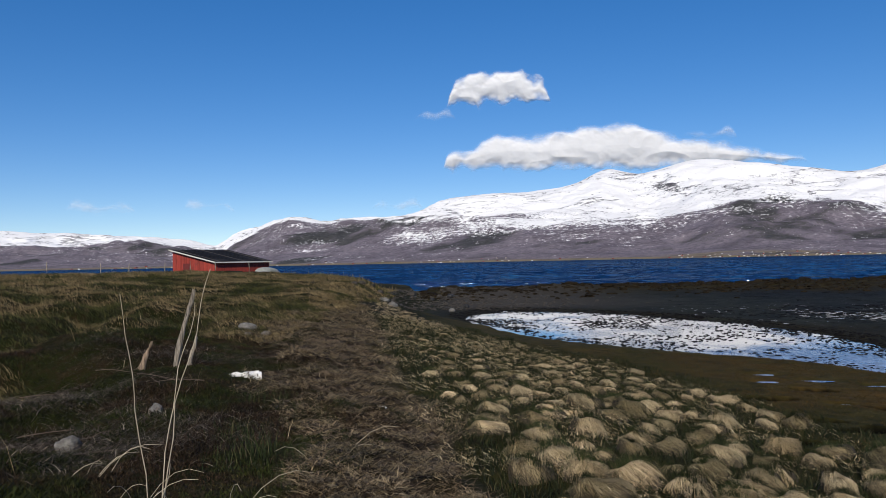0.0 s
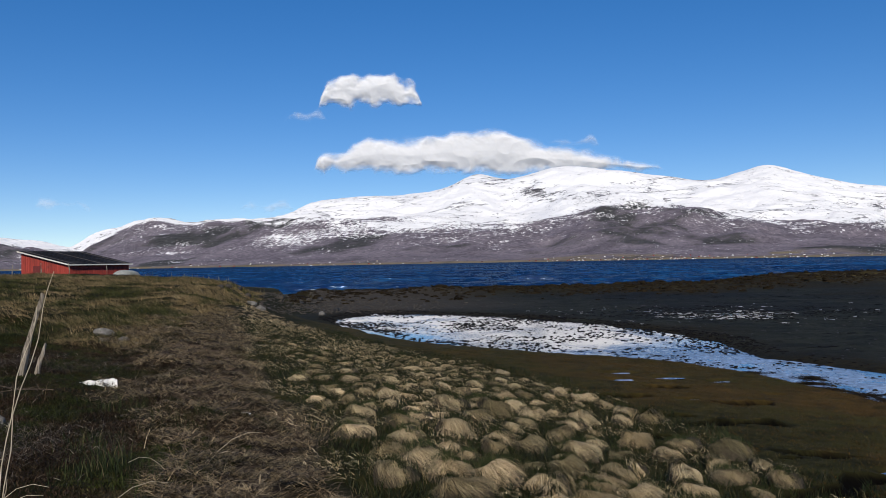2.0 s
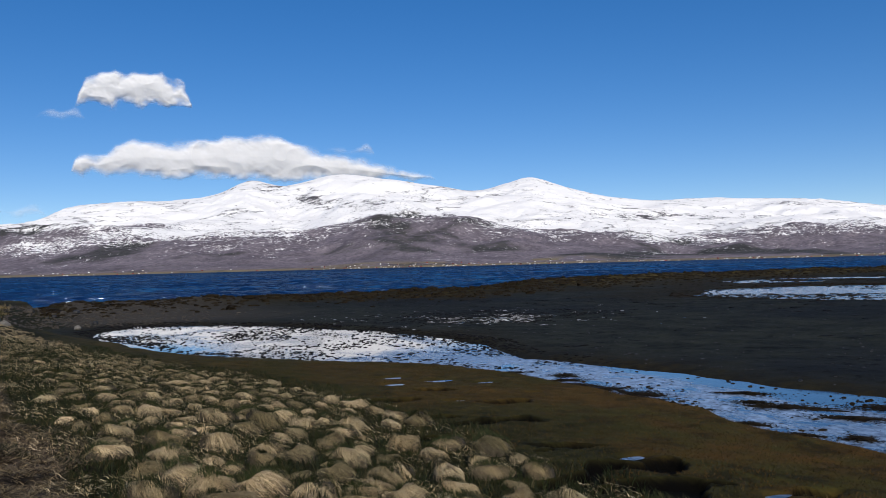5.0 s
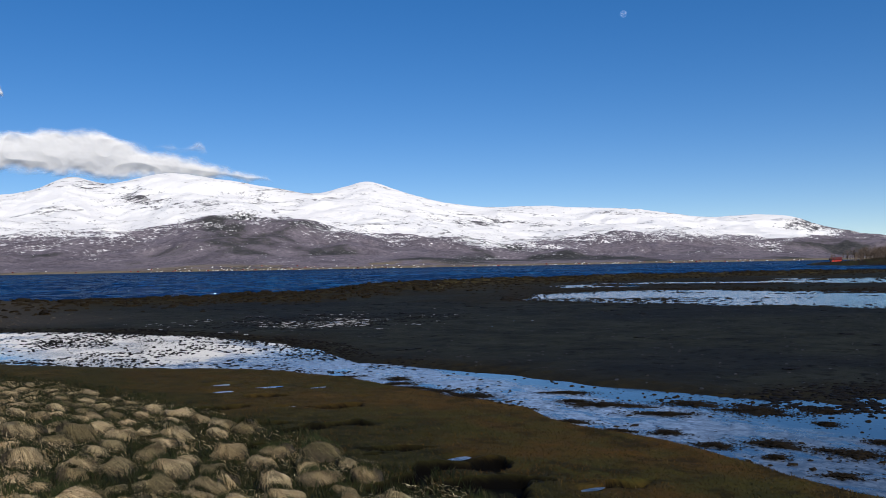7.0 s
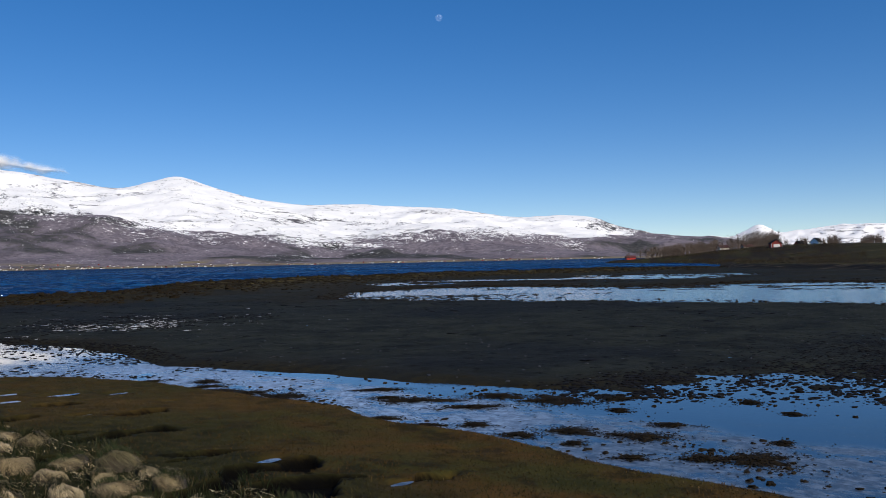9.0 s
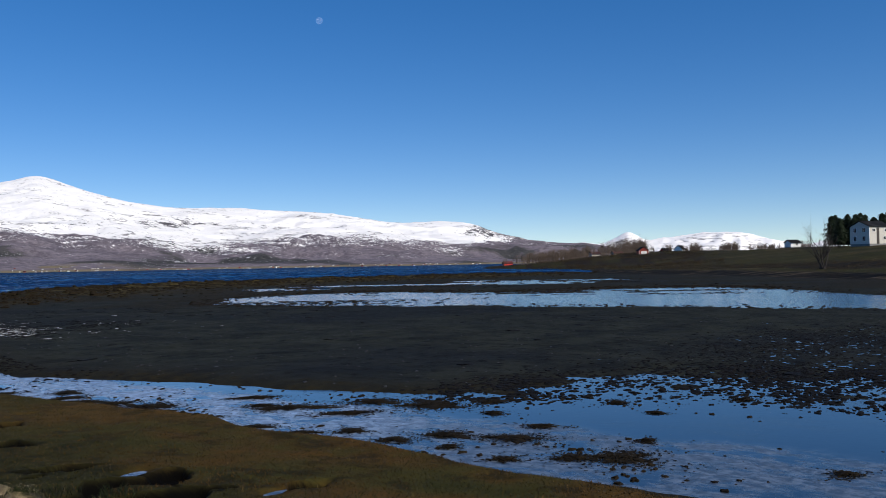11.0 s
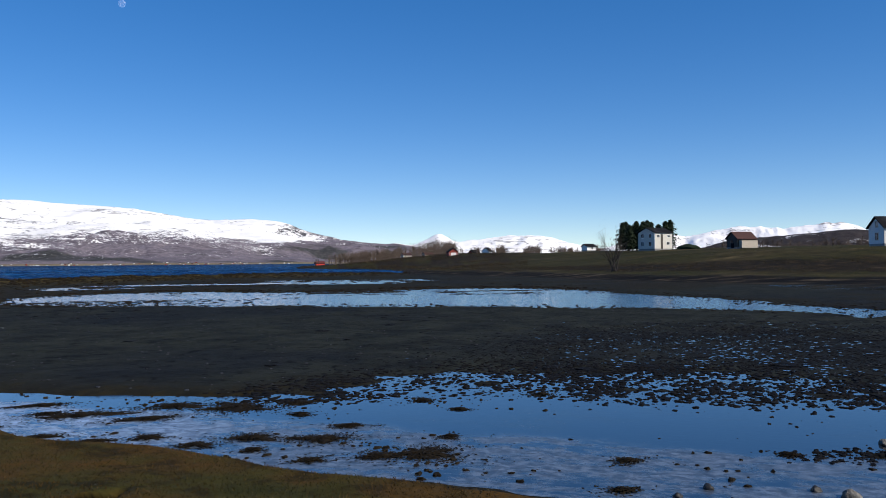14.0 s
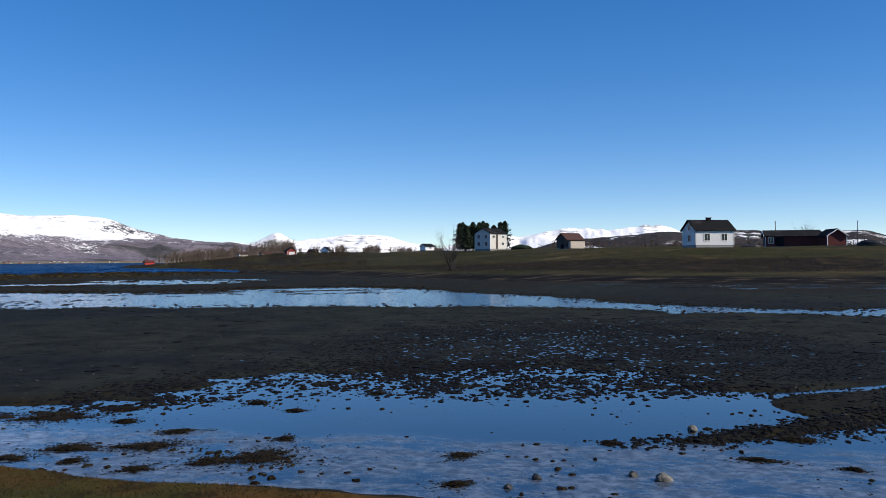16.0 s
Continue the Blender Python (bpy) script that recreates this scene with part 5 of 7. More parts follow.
def place_tussocks():
    kinds = [tussock(500 + k) for k in range(6)]
    spots = sorted(tussock_places(), key=lambda p: p[0] ** 2 + p[1] ** 2)
    r = random.Random(5)
    far_v = []
    level = ground_height(np.array([p[0] for p in spots]), np.array([p[1] for p in spots])).tolist()
    for i, (x, y, big) in enumerate(spots):
        z = level[i] - 0.01
        s = big * r.choice((0.6, 0.8, 0.95, 1.0, 1.15))
        m = pose(x, y, z, r.uniform(-16, 16), r.uniform(-16, 16), r.uniform(-45, 45)) @ Matrix.Diagonal((s * r.uniform(0.9, 1.35), s * r.uniform(0.8, 1.15), s * (r.uniform(0.85, 1.3) - 0.35 * min(max((y - 8) / 8, 0), 1)), 1))
        if i < 6:
            kinds[i].matrix_world = m
        elif i < 290:
            c = copy_thing(kinds[i % 6], Matrix())
            c.matrix_world = m
        else:
            far_v.append((m, kinds[i % 6]))
    verts, faces, base = [], [], 0
    for m, k in far_v:
        st = next(c for c in k.children if c.name.startswith("straw")).data
        part_of = len(st.polygons) // 3
        co = np.empty(len(st.vertices) * 3, np.float32)
        st.vertices.foreach_get("co", co)
        a = np.array(m)
        verts.append(co.reshape(-1, 3) @ a[:3, :3].T + a[:3, 3])
        idx = np.empty(len(st.loops), np.int32)
        st.loops.foreach_get("vertex_index", idx)
        faces.append(idx.reshape(-1, 4)[:part_of] + base)
        base += len(st.vertices)
    if verts:
        me = mesh_of("far_tussocks", np.concatenate(verts), np.concatenate(faces))
        me.materials.append(MAT_STRAW)
        tagged(new("far_tussocks", me), "straw tussocks farther along the bank", "grass tussock", kind="stuff")
    return len(spots)


place_tussocks()


# ---- grass, heath, wrack and turf ----
def grow():
    # low heath on the bank: moss, crowberry and grass
    x, y = sector(230000, -33, 6, 4.5, 17, 1.3)
    d = heath_edge(y) - x
    keep = d + 0.7 * fbm(x, y, 1.8, 3, 71) > -0.3
    x, y = x[keep], y[keep]
    tall = 0.018 + 0.03 * np.clip(0.5 + fbm(x, y, 0.8, 3, 141), 0, 1.3)
    blades("heath_growth", x, y, tall * rng.uniform(0.5, 1.4, len(x)), rng.uniform(0.005, 0.011, len(x)), 1.1, MAT_HEATH, "low dark green and brown heath with moss", "heath")
    # rough grass over the hummocks farther off, green and bleached in patches
    x, y = sector(260000, -33, 3, 11.5, 72, 1.9)
    keep = heath_edge(y) - x + 0.7 * fbm(x, y, 1.8, 3, 71) > 0.0
    keep &= (np.hypot(x, y) > 16) | (fbm(x, y, 2.2, 2, 149) > 0.15)
    x, y = x[keep], y[keep]
    r = np.hypot(x, y)
    blades("bank_grass", x, y, (0.04 + 0.10 * rng.random(len(x)) ** 1.5) * (1 + r / 90) * (0.7 + 0.6 * smooth(-0.3, 0.6, fbm(x, y, 2.4, 2, 147))), 0.003 + 0.00045 * r, 1.25, MAT_BANK, "rough green and straw-coloured grass on hummocks", "grass", bias=(-0.6, -0.25))
    # thin tall stems on the skyline and here and there
    x, y = rng.uniform(-13, -3.5, 260), rng.uniform(52, 66, 260)
    blades("skyline_stems", x, y, rng.uniform(0.2, 0.6, 260), np.full(260, 0.022), 0.25, MAT_DRY, "thin dead stems along the crest of the bank", "grass")
    x, y = sector(70, -32, -2, 6, 26)
    keep = heath_edge(y) - x > 0.2
    x, y = x[keep], y[keep]
    blades("dead_stems", x, y, rng.uniform(0.12, 0.4, len(x)), 0.002 + 0.0003 * np.hypot(x, y), 0.45, MAT_DRY, "single bleached stems standing in the heath", "grass")
    # bright green shoots
    x, y = [], []
    for cx, cy, n in ((-1.55, 6.6, 240), (-1.0, 6.1, 130), (-1.9, 7.4, 140), (-2.0, 9.5, 160), (-1.3, 8.3, 100), (0.55, 7.2, 120)):
        x.append(rng.normal(cx, 0.16, n))
        y.append(rng.normal(cy, 0.2, n))
    x, y = np.concatenate(x), np.concatenate(y)
    blades("green_shoots", x, y, rng.uniform(0.07, 0.19, len(x)), rng.uniform(0.003, 0.006, len(x)), 0.35, MAT_GREEN, "fresh green grass shoots beside the wrack", "grass")
    # wrack: strands lying across one another
    x, y = sector(240000, -18, 8, 4.5, 42, 1.9)
    keep = (wrack_edge(y) - x + 0.35 * fbm(x, y, 1.8, 3, 71) > -0.1) & (heath_edge(y) - x < 0.5 + 0.6 * fbm(x, y, 1.2, 2, 161))
    x, y = x[keep], y[keep]
    z = ground_height(x, y) + rng.uniform(0, 0.03, len(x)) + 0.10 * np.clip(fbm(x, y, 0.30, 3, 163) + 0.15, 0, 1)
    blades("drift_wrack", x, y, rng.uniform(0.05, 0.20, len(x)), rng.uniform(0.002, 0.008, len(x)) + 0.0004 * np.hypot(x, y), 1.0, MAT_WRACK, "bank of dry brown drift wrack and straw", "drift", lying=0.92, z=z)
    # litter of grey twigs and stems
    x, y = np.concatenate([rng.normal(-3.2, 0.8, 5000), rng.normal(-4.6, 0.7, 3000), rng.normal(-4.3, 0.9, 2500)]), np.concatenate([rng.normal(7.6, 0.6, 5000), rng.normal(9.6, 0.5, 3000), rng.normal(12.5, 0.5, 2500)])
    z = ground_height(x, y) + rng.uniform(0.0, 0.07, len(x))
    blades("twig_litter", x, y, rng.uniform(0.05, 0.22, len(x)), rng.uniform(0.003, 0.008, len(x)), 1.0, MAT_LITTER, "litter of bleached grey twigs and stems", "twigs", lying=0.85, z=z)
    # dark grass between the tussocks
    x, y = sector(120000, -6, 40, 4.5, 28, 1.3)
    keep = (x > wrack_edge(y) + 0.1) & (x < tussock_edge(y) + 0.5 + 0.5 * fbm(x, y, 1.2, 2, 171))
    x, y = x[keep], y[keep]
    blades("bank_green_grass", x, y, rng.uniform(0.04, 0.11, len(x)), rng.uniform(0.005, 0.012, len(x)), 0.7, MAT_GREEN, "dark green grass between the tussocks", "grass")
    # loose straw combed over and between the tussocks
    x, y = sector(110000, -6, 40, 4.5, 30, 1.3)
    keep = (x > wrack_edge(y) - 0.2) & (x < tussock_edge(y) + 0.2) & (fbm(x, y, 0.7, 3, 175) > 0.02)
    x, y = x[keep], y[keep]
    blades("loose_straw", x, y, rng.uniform(0.08, 0.20, len(x)), rng.uniform(0.003, 0.008, len(x)), 0.9, MAT_STRAW, "bleached straw lying between the tussocks", "grass", lying=0.88, bias=(-0.5, -0.5), z=ground_height(x, y) + rng.uniform(0.0, 0.11, len(x)))
    # marsh turf
    x, y = sector(150000, 0, 75, 5.2, 22, 1.2)
    keep = (x > tussock_edge(y) + 0.1) & (x < marsh_edge(y) - 0.05)
    keep &= zones(x, y)[0][:, 3] < 0.3
    for px, py, length in PUDDLES:
        keep &= np.hypot((x - px) / (0.74 * length), (y - py) / (0.5 * length) + 0.25) > 1.1
    x, y = x[keep], y[keep]
    blades("marsh_turf", x, y, rng.uniform(0.01, 0.03, len(x)), rng.uniform(0.005, 0.012, len(x)), 1.3, MAT_TURF, "short rust and olive salt-marsh turf", "grass")
    # rough grass on the far field's edge
    y = rng.uniform(-60, 80, 26000)
    x = field_foot(y) + rng.uniform(2, 70, len(y)) ** 1.0
    blades("field_grass", x, y, rng.uniform(0.04, 0.12, len(x)), rng.uniform(0.02, 0.05, len(x)), 1.2, MAT_FIELD, "rough brown and green field grass", "grass")
    # low dark heather and scrub on the step of the far field
    y = rng.uniform(-80, 60, 30000)
    up = rng.uniform(8, 40, len(y))
    x = field_foot(y) + up
    keep = (zones(x, y)[2][:, 0] > 0.4) & (fbm(x, y, 5, 3, 181) > -0.15)
    x, y = x[keep], y[keep]
    blades("bank_scrub", x, y, rng.uniform(0.08, 0.26, len(x)), rng.uniform(0.02, 0.05, len(x)), 1.0, MAT_SCRUB, "dark brown heather and scrub on a field's step", "scrub")
    # taller brown scrub on the point
    x, y = sector(60000, 63, 76, 190, 430, 1.0)
    keep = (zones(x, y)[2][:, 0] > 0.35) & (fbm(x, y, 16, 3, 183) > -0.1)
    x, y = x[keep], y[keep]
    blades("point_scrub", x, y, rng.uniform(0.2, 0.7, len(x)), rng.uniform(0.04, 0.09, len(x)), 0.9, MAT_SCRUB, "brown leafless scrub on the point", "scrub")


grow()


# ---- things on the bank ----
def limb(name, points, radii, mat, parent, sides=7, label=""):
    return part(name, tube(points, radii, sides), mat, parent, label)


def build_bank_things():
    # leaning weathered post and two broken stubs
    for base, tip, r0, r1, mat, label in (
        ((-3.67, 11.22), (-3.42, 11.29, 2.28), 0.044, 0.024, MAT_DRIFTWOOD, "leaning weathered grey fence post in heath"),
        ((-4.09, 11.07), (-3.94, 11.12, 1.61), 0.06, 0.012, MAT_ROTTEN, "splintered brown stub of a rotten post"),
        ((-3.50, 11.28), (-3.39, 11.30, 1.63), 0.045, 0.015, MAT_DRIFTWOOD, "short grey broken stake behind a post"),
    ):
        z0 = float(ground_height(np.array([base[0]]), np.array([base[1]]))[0]) - 0.12
        b, t = Vector((*base, z0)), Vector(tip)
        pts, rad = [], []
        for k in range(15):
            u = k / 14
            pts.append(b.lerp(t, u) + Vector((0.012 * math.sin(5 * u + base[0]), 0.01 * math.cos(7 * u), 0)))
            rad.append((r0 + (r1 - r0) * u) * (1 + 0.12 * math.sin(9 * u + base[1])))
        bm = tube(pts, rad, 14)
        for v in bm.verts:
            grain = Vector((v.co.x * 26, v.co.y * 26, v.co.z * 2.5))
            v.co += Vector((0.020 * noise.noise(grain), 0.020 * noise.noise(grain + Vector((9, 0, 0))), 0.03 * noise.noise(v.co * 11) if v.co.z > t.z - 0.1 else 0))
        tagged(part("wooden_post", bm, mat), label, "post")
    # a torn block of white foam plastic
    bm = bmesh.new()
    bmesh.ops.create_grid(bm, x_segments=14, y_segments=8, size=0.5)
    for v in bm.verts:
        x, y = v.co.x * 0.46, v.co.y * 0.22
        v.co = Vector((x, y, 0.14 + 0.035 * noise.noise(Vector((x * 14, y * 14, 3))) - 0.045 - (0.05 if abs(y) > 0.1 else 0) - (0.09 if noise.noise(Vector((x * 20, y * 26, 8))) > 0.12 else 0)))
    ext = bmesh.ops.extrude_face_region(bm, geom=bm.faces[:])
    for v in (g for g in ext["geom"] if isinstance(g, bmesh.types.BMVert)):
        v.co.z = -0.03
    ob = tagged(part("foam_block", bm, MAT_FOAM), "torn block of white foam plastic lying in heath", "litter")
    z0 = float(ground_height(np.array([-2.64]), np.array([10.91]))[0])
    ob.matrix_world = pose(-2.64, 10.91, z0 - 0.03, 14, -2, 14) @ Matrix.Diagonal((0.95, 0.8, 0.8, 1))
    # small white shell or lid on the wrack
    bm = bmesh.new()
    bmesh.ops.create_uvsphere(bm, u_segments=12, v_segments=6, radius=0.045)
    for v in bm.verts:
        v.co.z *= 0.25
        v.co.x *= 1.3
    ob = tagged(part("plastic_disc", bm, MAT_FOAM), "small white plastic disc on drift wrack", "litter")
    ob.matrix_world = pose(-0.72, 9.3, float(ground_height(np.array([-0.72]), np.array([9.3]))[0]) + 0.06, 10, 5, 20)
    # tall dead stalks close to the standpoint
    foot = (-1.13, 3.2, float(ground_height(np.array([-1.13]), np.array([3.2]))[0]) - 0.03)
    plant = empty("dead_stalks", pose(foot[0], foot[1], 0.97))
    tagged(plant, "three tall bleached stalks of a dead herb", "plant")
    stems = (
        [(0, 0, 0), (0.0, 0.0, 0.3), (-0.02, 0.0, 0.71), (-0.06, -0.02, 1.08), (-0.08, -0.02, 1.29), (-0.11, -0.03, 1.53)],
        [(0.01, 0.01, 0), (0.015, 0.01, 0.4), (0.02, 0.01, 0.71), (0.05, 0.03, 1.01), (0.09, 0.04, 1.23), (0.13, 0.05, 1.37), (0.15, 0.06, 1.49)],
        [(0.02, 0.02, 0), (0.02, 0.02, 0.4), (0.03, 0.02, 0.71), (0.08, 0.03, 1.10), (0.15, 0.06, 1.37), (0.19, 0.07, 1.54), (0.21, 0.07, 1.62)],
        [(0.01, 0.0, 0.55), (0.03, 0.01, 0.75), (0.06, 0.01, 0.87)],
    )
    for j, pts in enumerate(stems):
        fine = []
        for a, b in zip(pts, pts[1:]):
            for k in range(3):
                p = Vector(a).lerp(Vector(b), k / 3)
                fine.append(p + Vector((0.006 * math.sin(17 * p.z + 2 * j), 0.005 * math.cos(13 * p.z + j), 0)))
        fine.append(Vector(pts[-1]))
        limb("stem", fine, [0.0030 - 0.0018 * k / (len(fine) - 1) for k in range(len(fine))], MAT_STALK, plant, 6)
    # fallen weathered branches lying in the heath
    r = random.Random(9)
    for cx, cy, turn, length in ((-4.9, 10.6, 10, 1.1), (-4.3, 10.9, -20, 0.9), (-3.6, 10.4, -35, 1.0), (-3.3, 10.1, 200, 0.7), (-4.0, 8.6, 40, 0.8), (-3.5, 8.0, 70, 0.6), (-3.0, 7.5, 15, 0.7), (-4.4, 9.0, 120, 0.6), (-2.3, 14.6, 5, 1.0), (-1.9, 15.2, -15, 1.1), (-2.6, 16.0, 20, 0.9)):
        z0 = float(ground_height(np.array([cx]), np.array([cy]))[0])
        branch = tagged(empty("fallen_branch", pose(cx, cy, z0, 0, 0, turn)), "bleached fallen branch lying in heath", "branch", group="branches lying in the heath")
        spine = [(length * (u - 0.5), 0.10 * length * math.sin(3 * u + cx), 0.012 + 0.035 * length * math.sin(math.pi * u)) for u in (0, 0.2, 0.4, 0.6, 0.8, 1.0)]
        limb("stem", spine, [0.006, 0.006, 0.005, 0.004, 0.003, 0.0015], MAT_TWIG, branch, 6)
        for k in (1, 2, 3, 4):
            b = Vector(spine[k])
            d = Vector((r.uniform(0.3, 0.8), r.choice((-1, 1)) * r.uniform(0.4, 0.9), r.uniform(0.05, 0.5))) * length * 0.22
            limb("twig", [b, b + d * 0.5 + Vector((0, 0, 0.01)), b + d], [0.003, 0.0025, 0.001], MAT_TWIG, branch, 5)
    # bent dry canes near the lower edge of the bank
    r = random.Random(3)
    for cx, cy, n in ((-2.0, 5.4, 5), (-1.4, 5.2, 4), (-2.7, 6.3, 5), (-1.0, 6.6, 4)):
        z0 = float(ground_height(np.array([cx]), np.array([cy]))[0]) - 0.02
        cane = tagged(empty("dry_canes", pose(cx, cy, z0)), "tangle of bent bleached canes in heath", "plant", group="bent canes on the bank")
        for _ in range(n):
            d, l = r.uniform(-2.4, 0.8), r.uniform(0.25, 0.55)
            x0, y0 = r.uniform(-0.2, 0.2), r.uniform(-0.2, 0.2)
            limb("cane", [(x0 + math.cos(d) * l * 0.9 * u, y0 + math.sin(d) * l * 0.9 * u, l * (1.2 * u - 0.75 * u * u)) for u in (0, 0.25, 0.5, 0.75, 1.0)], [0.0025, 0.0022, 0.002, 0.0017, 0.001], MAT_STALK, cane, 5)


build_bank_things()


# ---- buildings ----
def ground_at(x, y):
    return float(ground_height(np.array([x]), np.array([y]))[0])


def facing(az, dist, turn, z=None):
    """Where a building stands, turned so that its front looks back to the standpoint and then by turn degrees."""
    x, y, _ = bearing(az, dist)
    return pose(x, y, ground_at(x, y) if z is None else z, 0, 0, -az + turn)


def window(parent, face, u, z, w, h, L, W, trim, mullion=True):
    """A framed window on the front or the left wall: frame of four bars, glazing bars and panes."""
    win = empty("window", Matrix())
    win.parent = parent
    win.matrix_basis = pose(u, -W / 2, z) if face == "front" else pose(-L / 2, -u, z, 0, 0, -90)
    t = 0.10
    for x0, x1, z0, z1 in ((-w / 2 - t, -w / 2, -t, h + t), (w / 2, w / 2 + t, -t, h + t), (-w / 2, w / 2, h, h + t), (-w / 2, w / 2, -t, 0)):
        part("frame", boxed(x0, x1, -0.07, 0.03, z0, z1), trim, win)
    if mullion:
        part("glazing_bar", boxed(-0.03, 0.03, -0.05, 0.02, 0, h), trim, win)
    part("pane", boxed(-w / 2, w / 2, -0.025, 0.0, 0, h), MAT_GLASS, win)


def house(name, az, dist, turn, L, W, wall_h, roof_h, wall, roof, label, category="house", windows=(), trim=None, chimney=None, base=0.35, eave=0.35, door=None, ridge="x", z=None, barge=False):
    root = tagged(empty(name, facing(az, dist, turn, z)), label, category)
    trim = trim or MAT_WHITE
    body = part("foundation", boxed(-L / 2 + 0.05, L / 2 - 0.05, -W / 2 + 0.05, W / 2 - 0.05, -0.8, base), MAT_BASE, root)
    if ridge == "x":
        prof = [(-W / 2, base), (W / 2, base), (W / 2, wall_h), (0, wall_h + roof_h), (-W / 2, wall_h)]
        bm = prism(prof, -L / 2, L / 2)
        bmesh.ops.rotate(bm, verts=bm.verts, cent=(0, 0, 0), matrix=Matrix.Rotation(radians(90), 3, "Z"))
    else:
        bm = prism([(-L / 2, base), (L / 2, base), (L / 2, wall_h), (0, wall_h + roof_h), (-L / 2, wall_h)], -W / 2, W / 2)
    part("wall", bm, wall, root)
    span, length = (W, L) if ridge == "x" else (L, W)
    for sgn in (1, -1):
        k = roof_h / (span / 2)
        over = span / 2 + eave
        prof = [(0, wall_h + roof_h + 0.04), (sgn * over, wall_h + roof_h + 0.04 - k * over), (sgn * over, wall_h + roof_h + 0.20 - k * over), (0, wall_h + roof_h + 0.22)]
        bm = prism(prof, -length / 2 - eave, length / 2 + eave)
        if ridge == "x":
            bmesh.ops.rotate(bm, verts=bm.verts, cent=(0, 0, 0), matrix=Matrix.Rotation(radians(90), 3, "Z"))
        part("roof", bm, roof, root)
        if barge:
            top = wall_h + roof_h + 0.2
            y0, y1 = (length / 2 + eave + 0.003, length / 2 + eave + 0.06) if ridge == "x" else (-length / 2 - eave - 0.06, -length / 2 - eave - 0.003)
            bm = prism([(0, top), (sgn * over, top - k * over), (sgn * over, top - k * over - 0.2), (0, top - 0.22)], y0, y1)
            if ridge == "x":
                bmesh.ops.rotate(bm, verts=bm.verts, cent=(0, 0, 0), matrix=Matrix.Rotation(radians(90), 3, "Z"))
            part("barge_board", bm, trim, root, "white barge board")
    for x in (-L / 2, L / 2):
        part("corner_board", boxed(x - 0.07, x + 0.07, -W / 2 - 0.04, -W / 2 + 0.06, base, wall_h), trim, root)
    if chimney:
        cx, cw, ch = chimney
        st = part("chimney", boxed(cx - cw / 2, cx + cw / 2, -cw / 2, cw / 2, wall_h + roof_h - 0.5, wall_h + roof_h + ch), MAT_ROOF, root)
        part("cap", boxed(cx - cw / 2 - 0.08, cx + cw / 2 + 0.08, -cw / 2 - 0.08, cw / 2 + 0.08, wall_h + roof_h + ch, wall_h + roof_h + ch + 0.12), MAT_BASE, st)
    for face, u, zz, w, h in windows:
        window(root, face, u, zz, w, h, L, W, trim)
    if door:
        face, u, w, h, mat = door
        d = part("door", boxed(u - w / 2, u + w / 2, -W / 2 - 0.06, -W / 2 + 0.02, base, base + h) if face == "front" else boxed(-L / 2 - 0.06, -L / 2 + 0.02, u - w / 2, u + w / 2, base, base + h), mat, root)
    return root


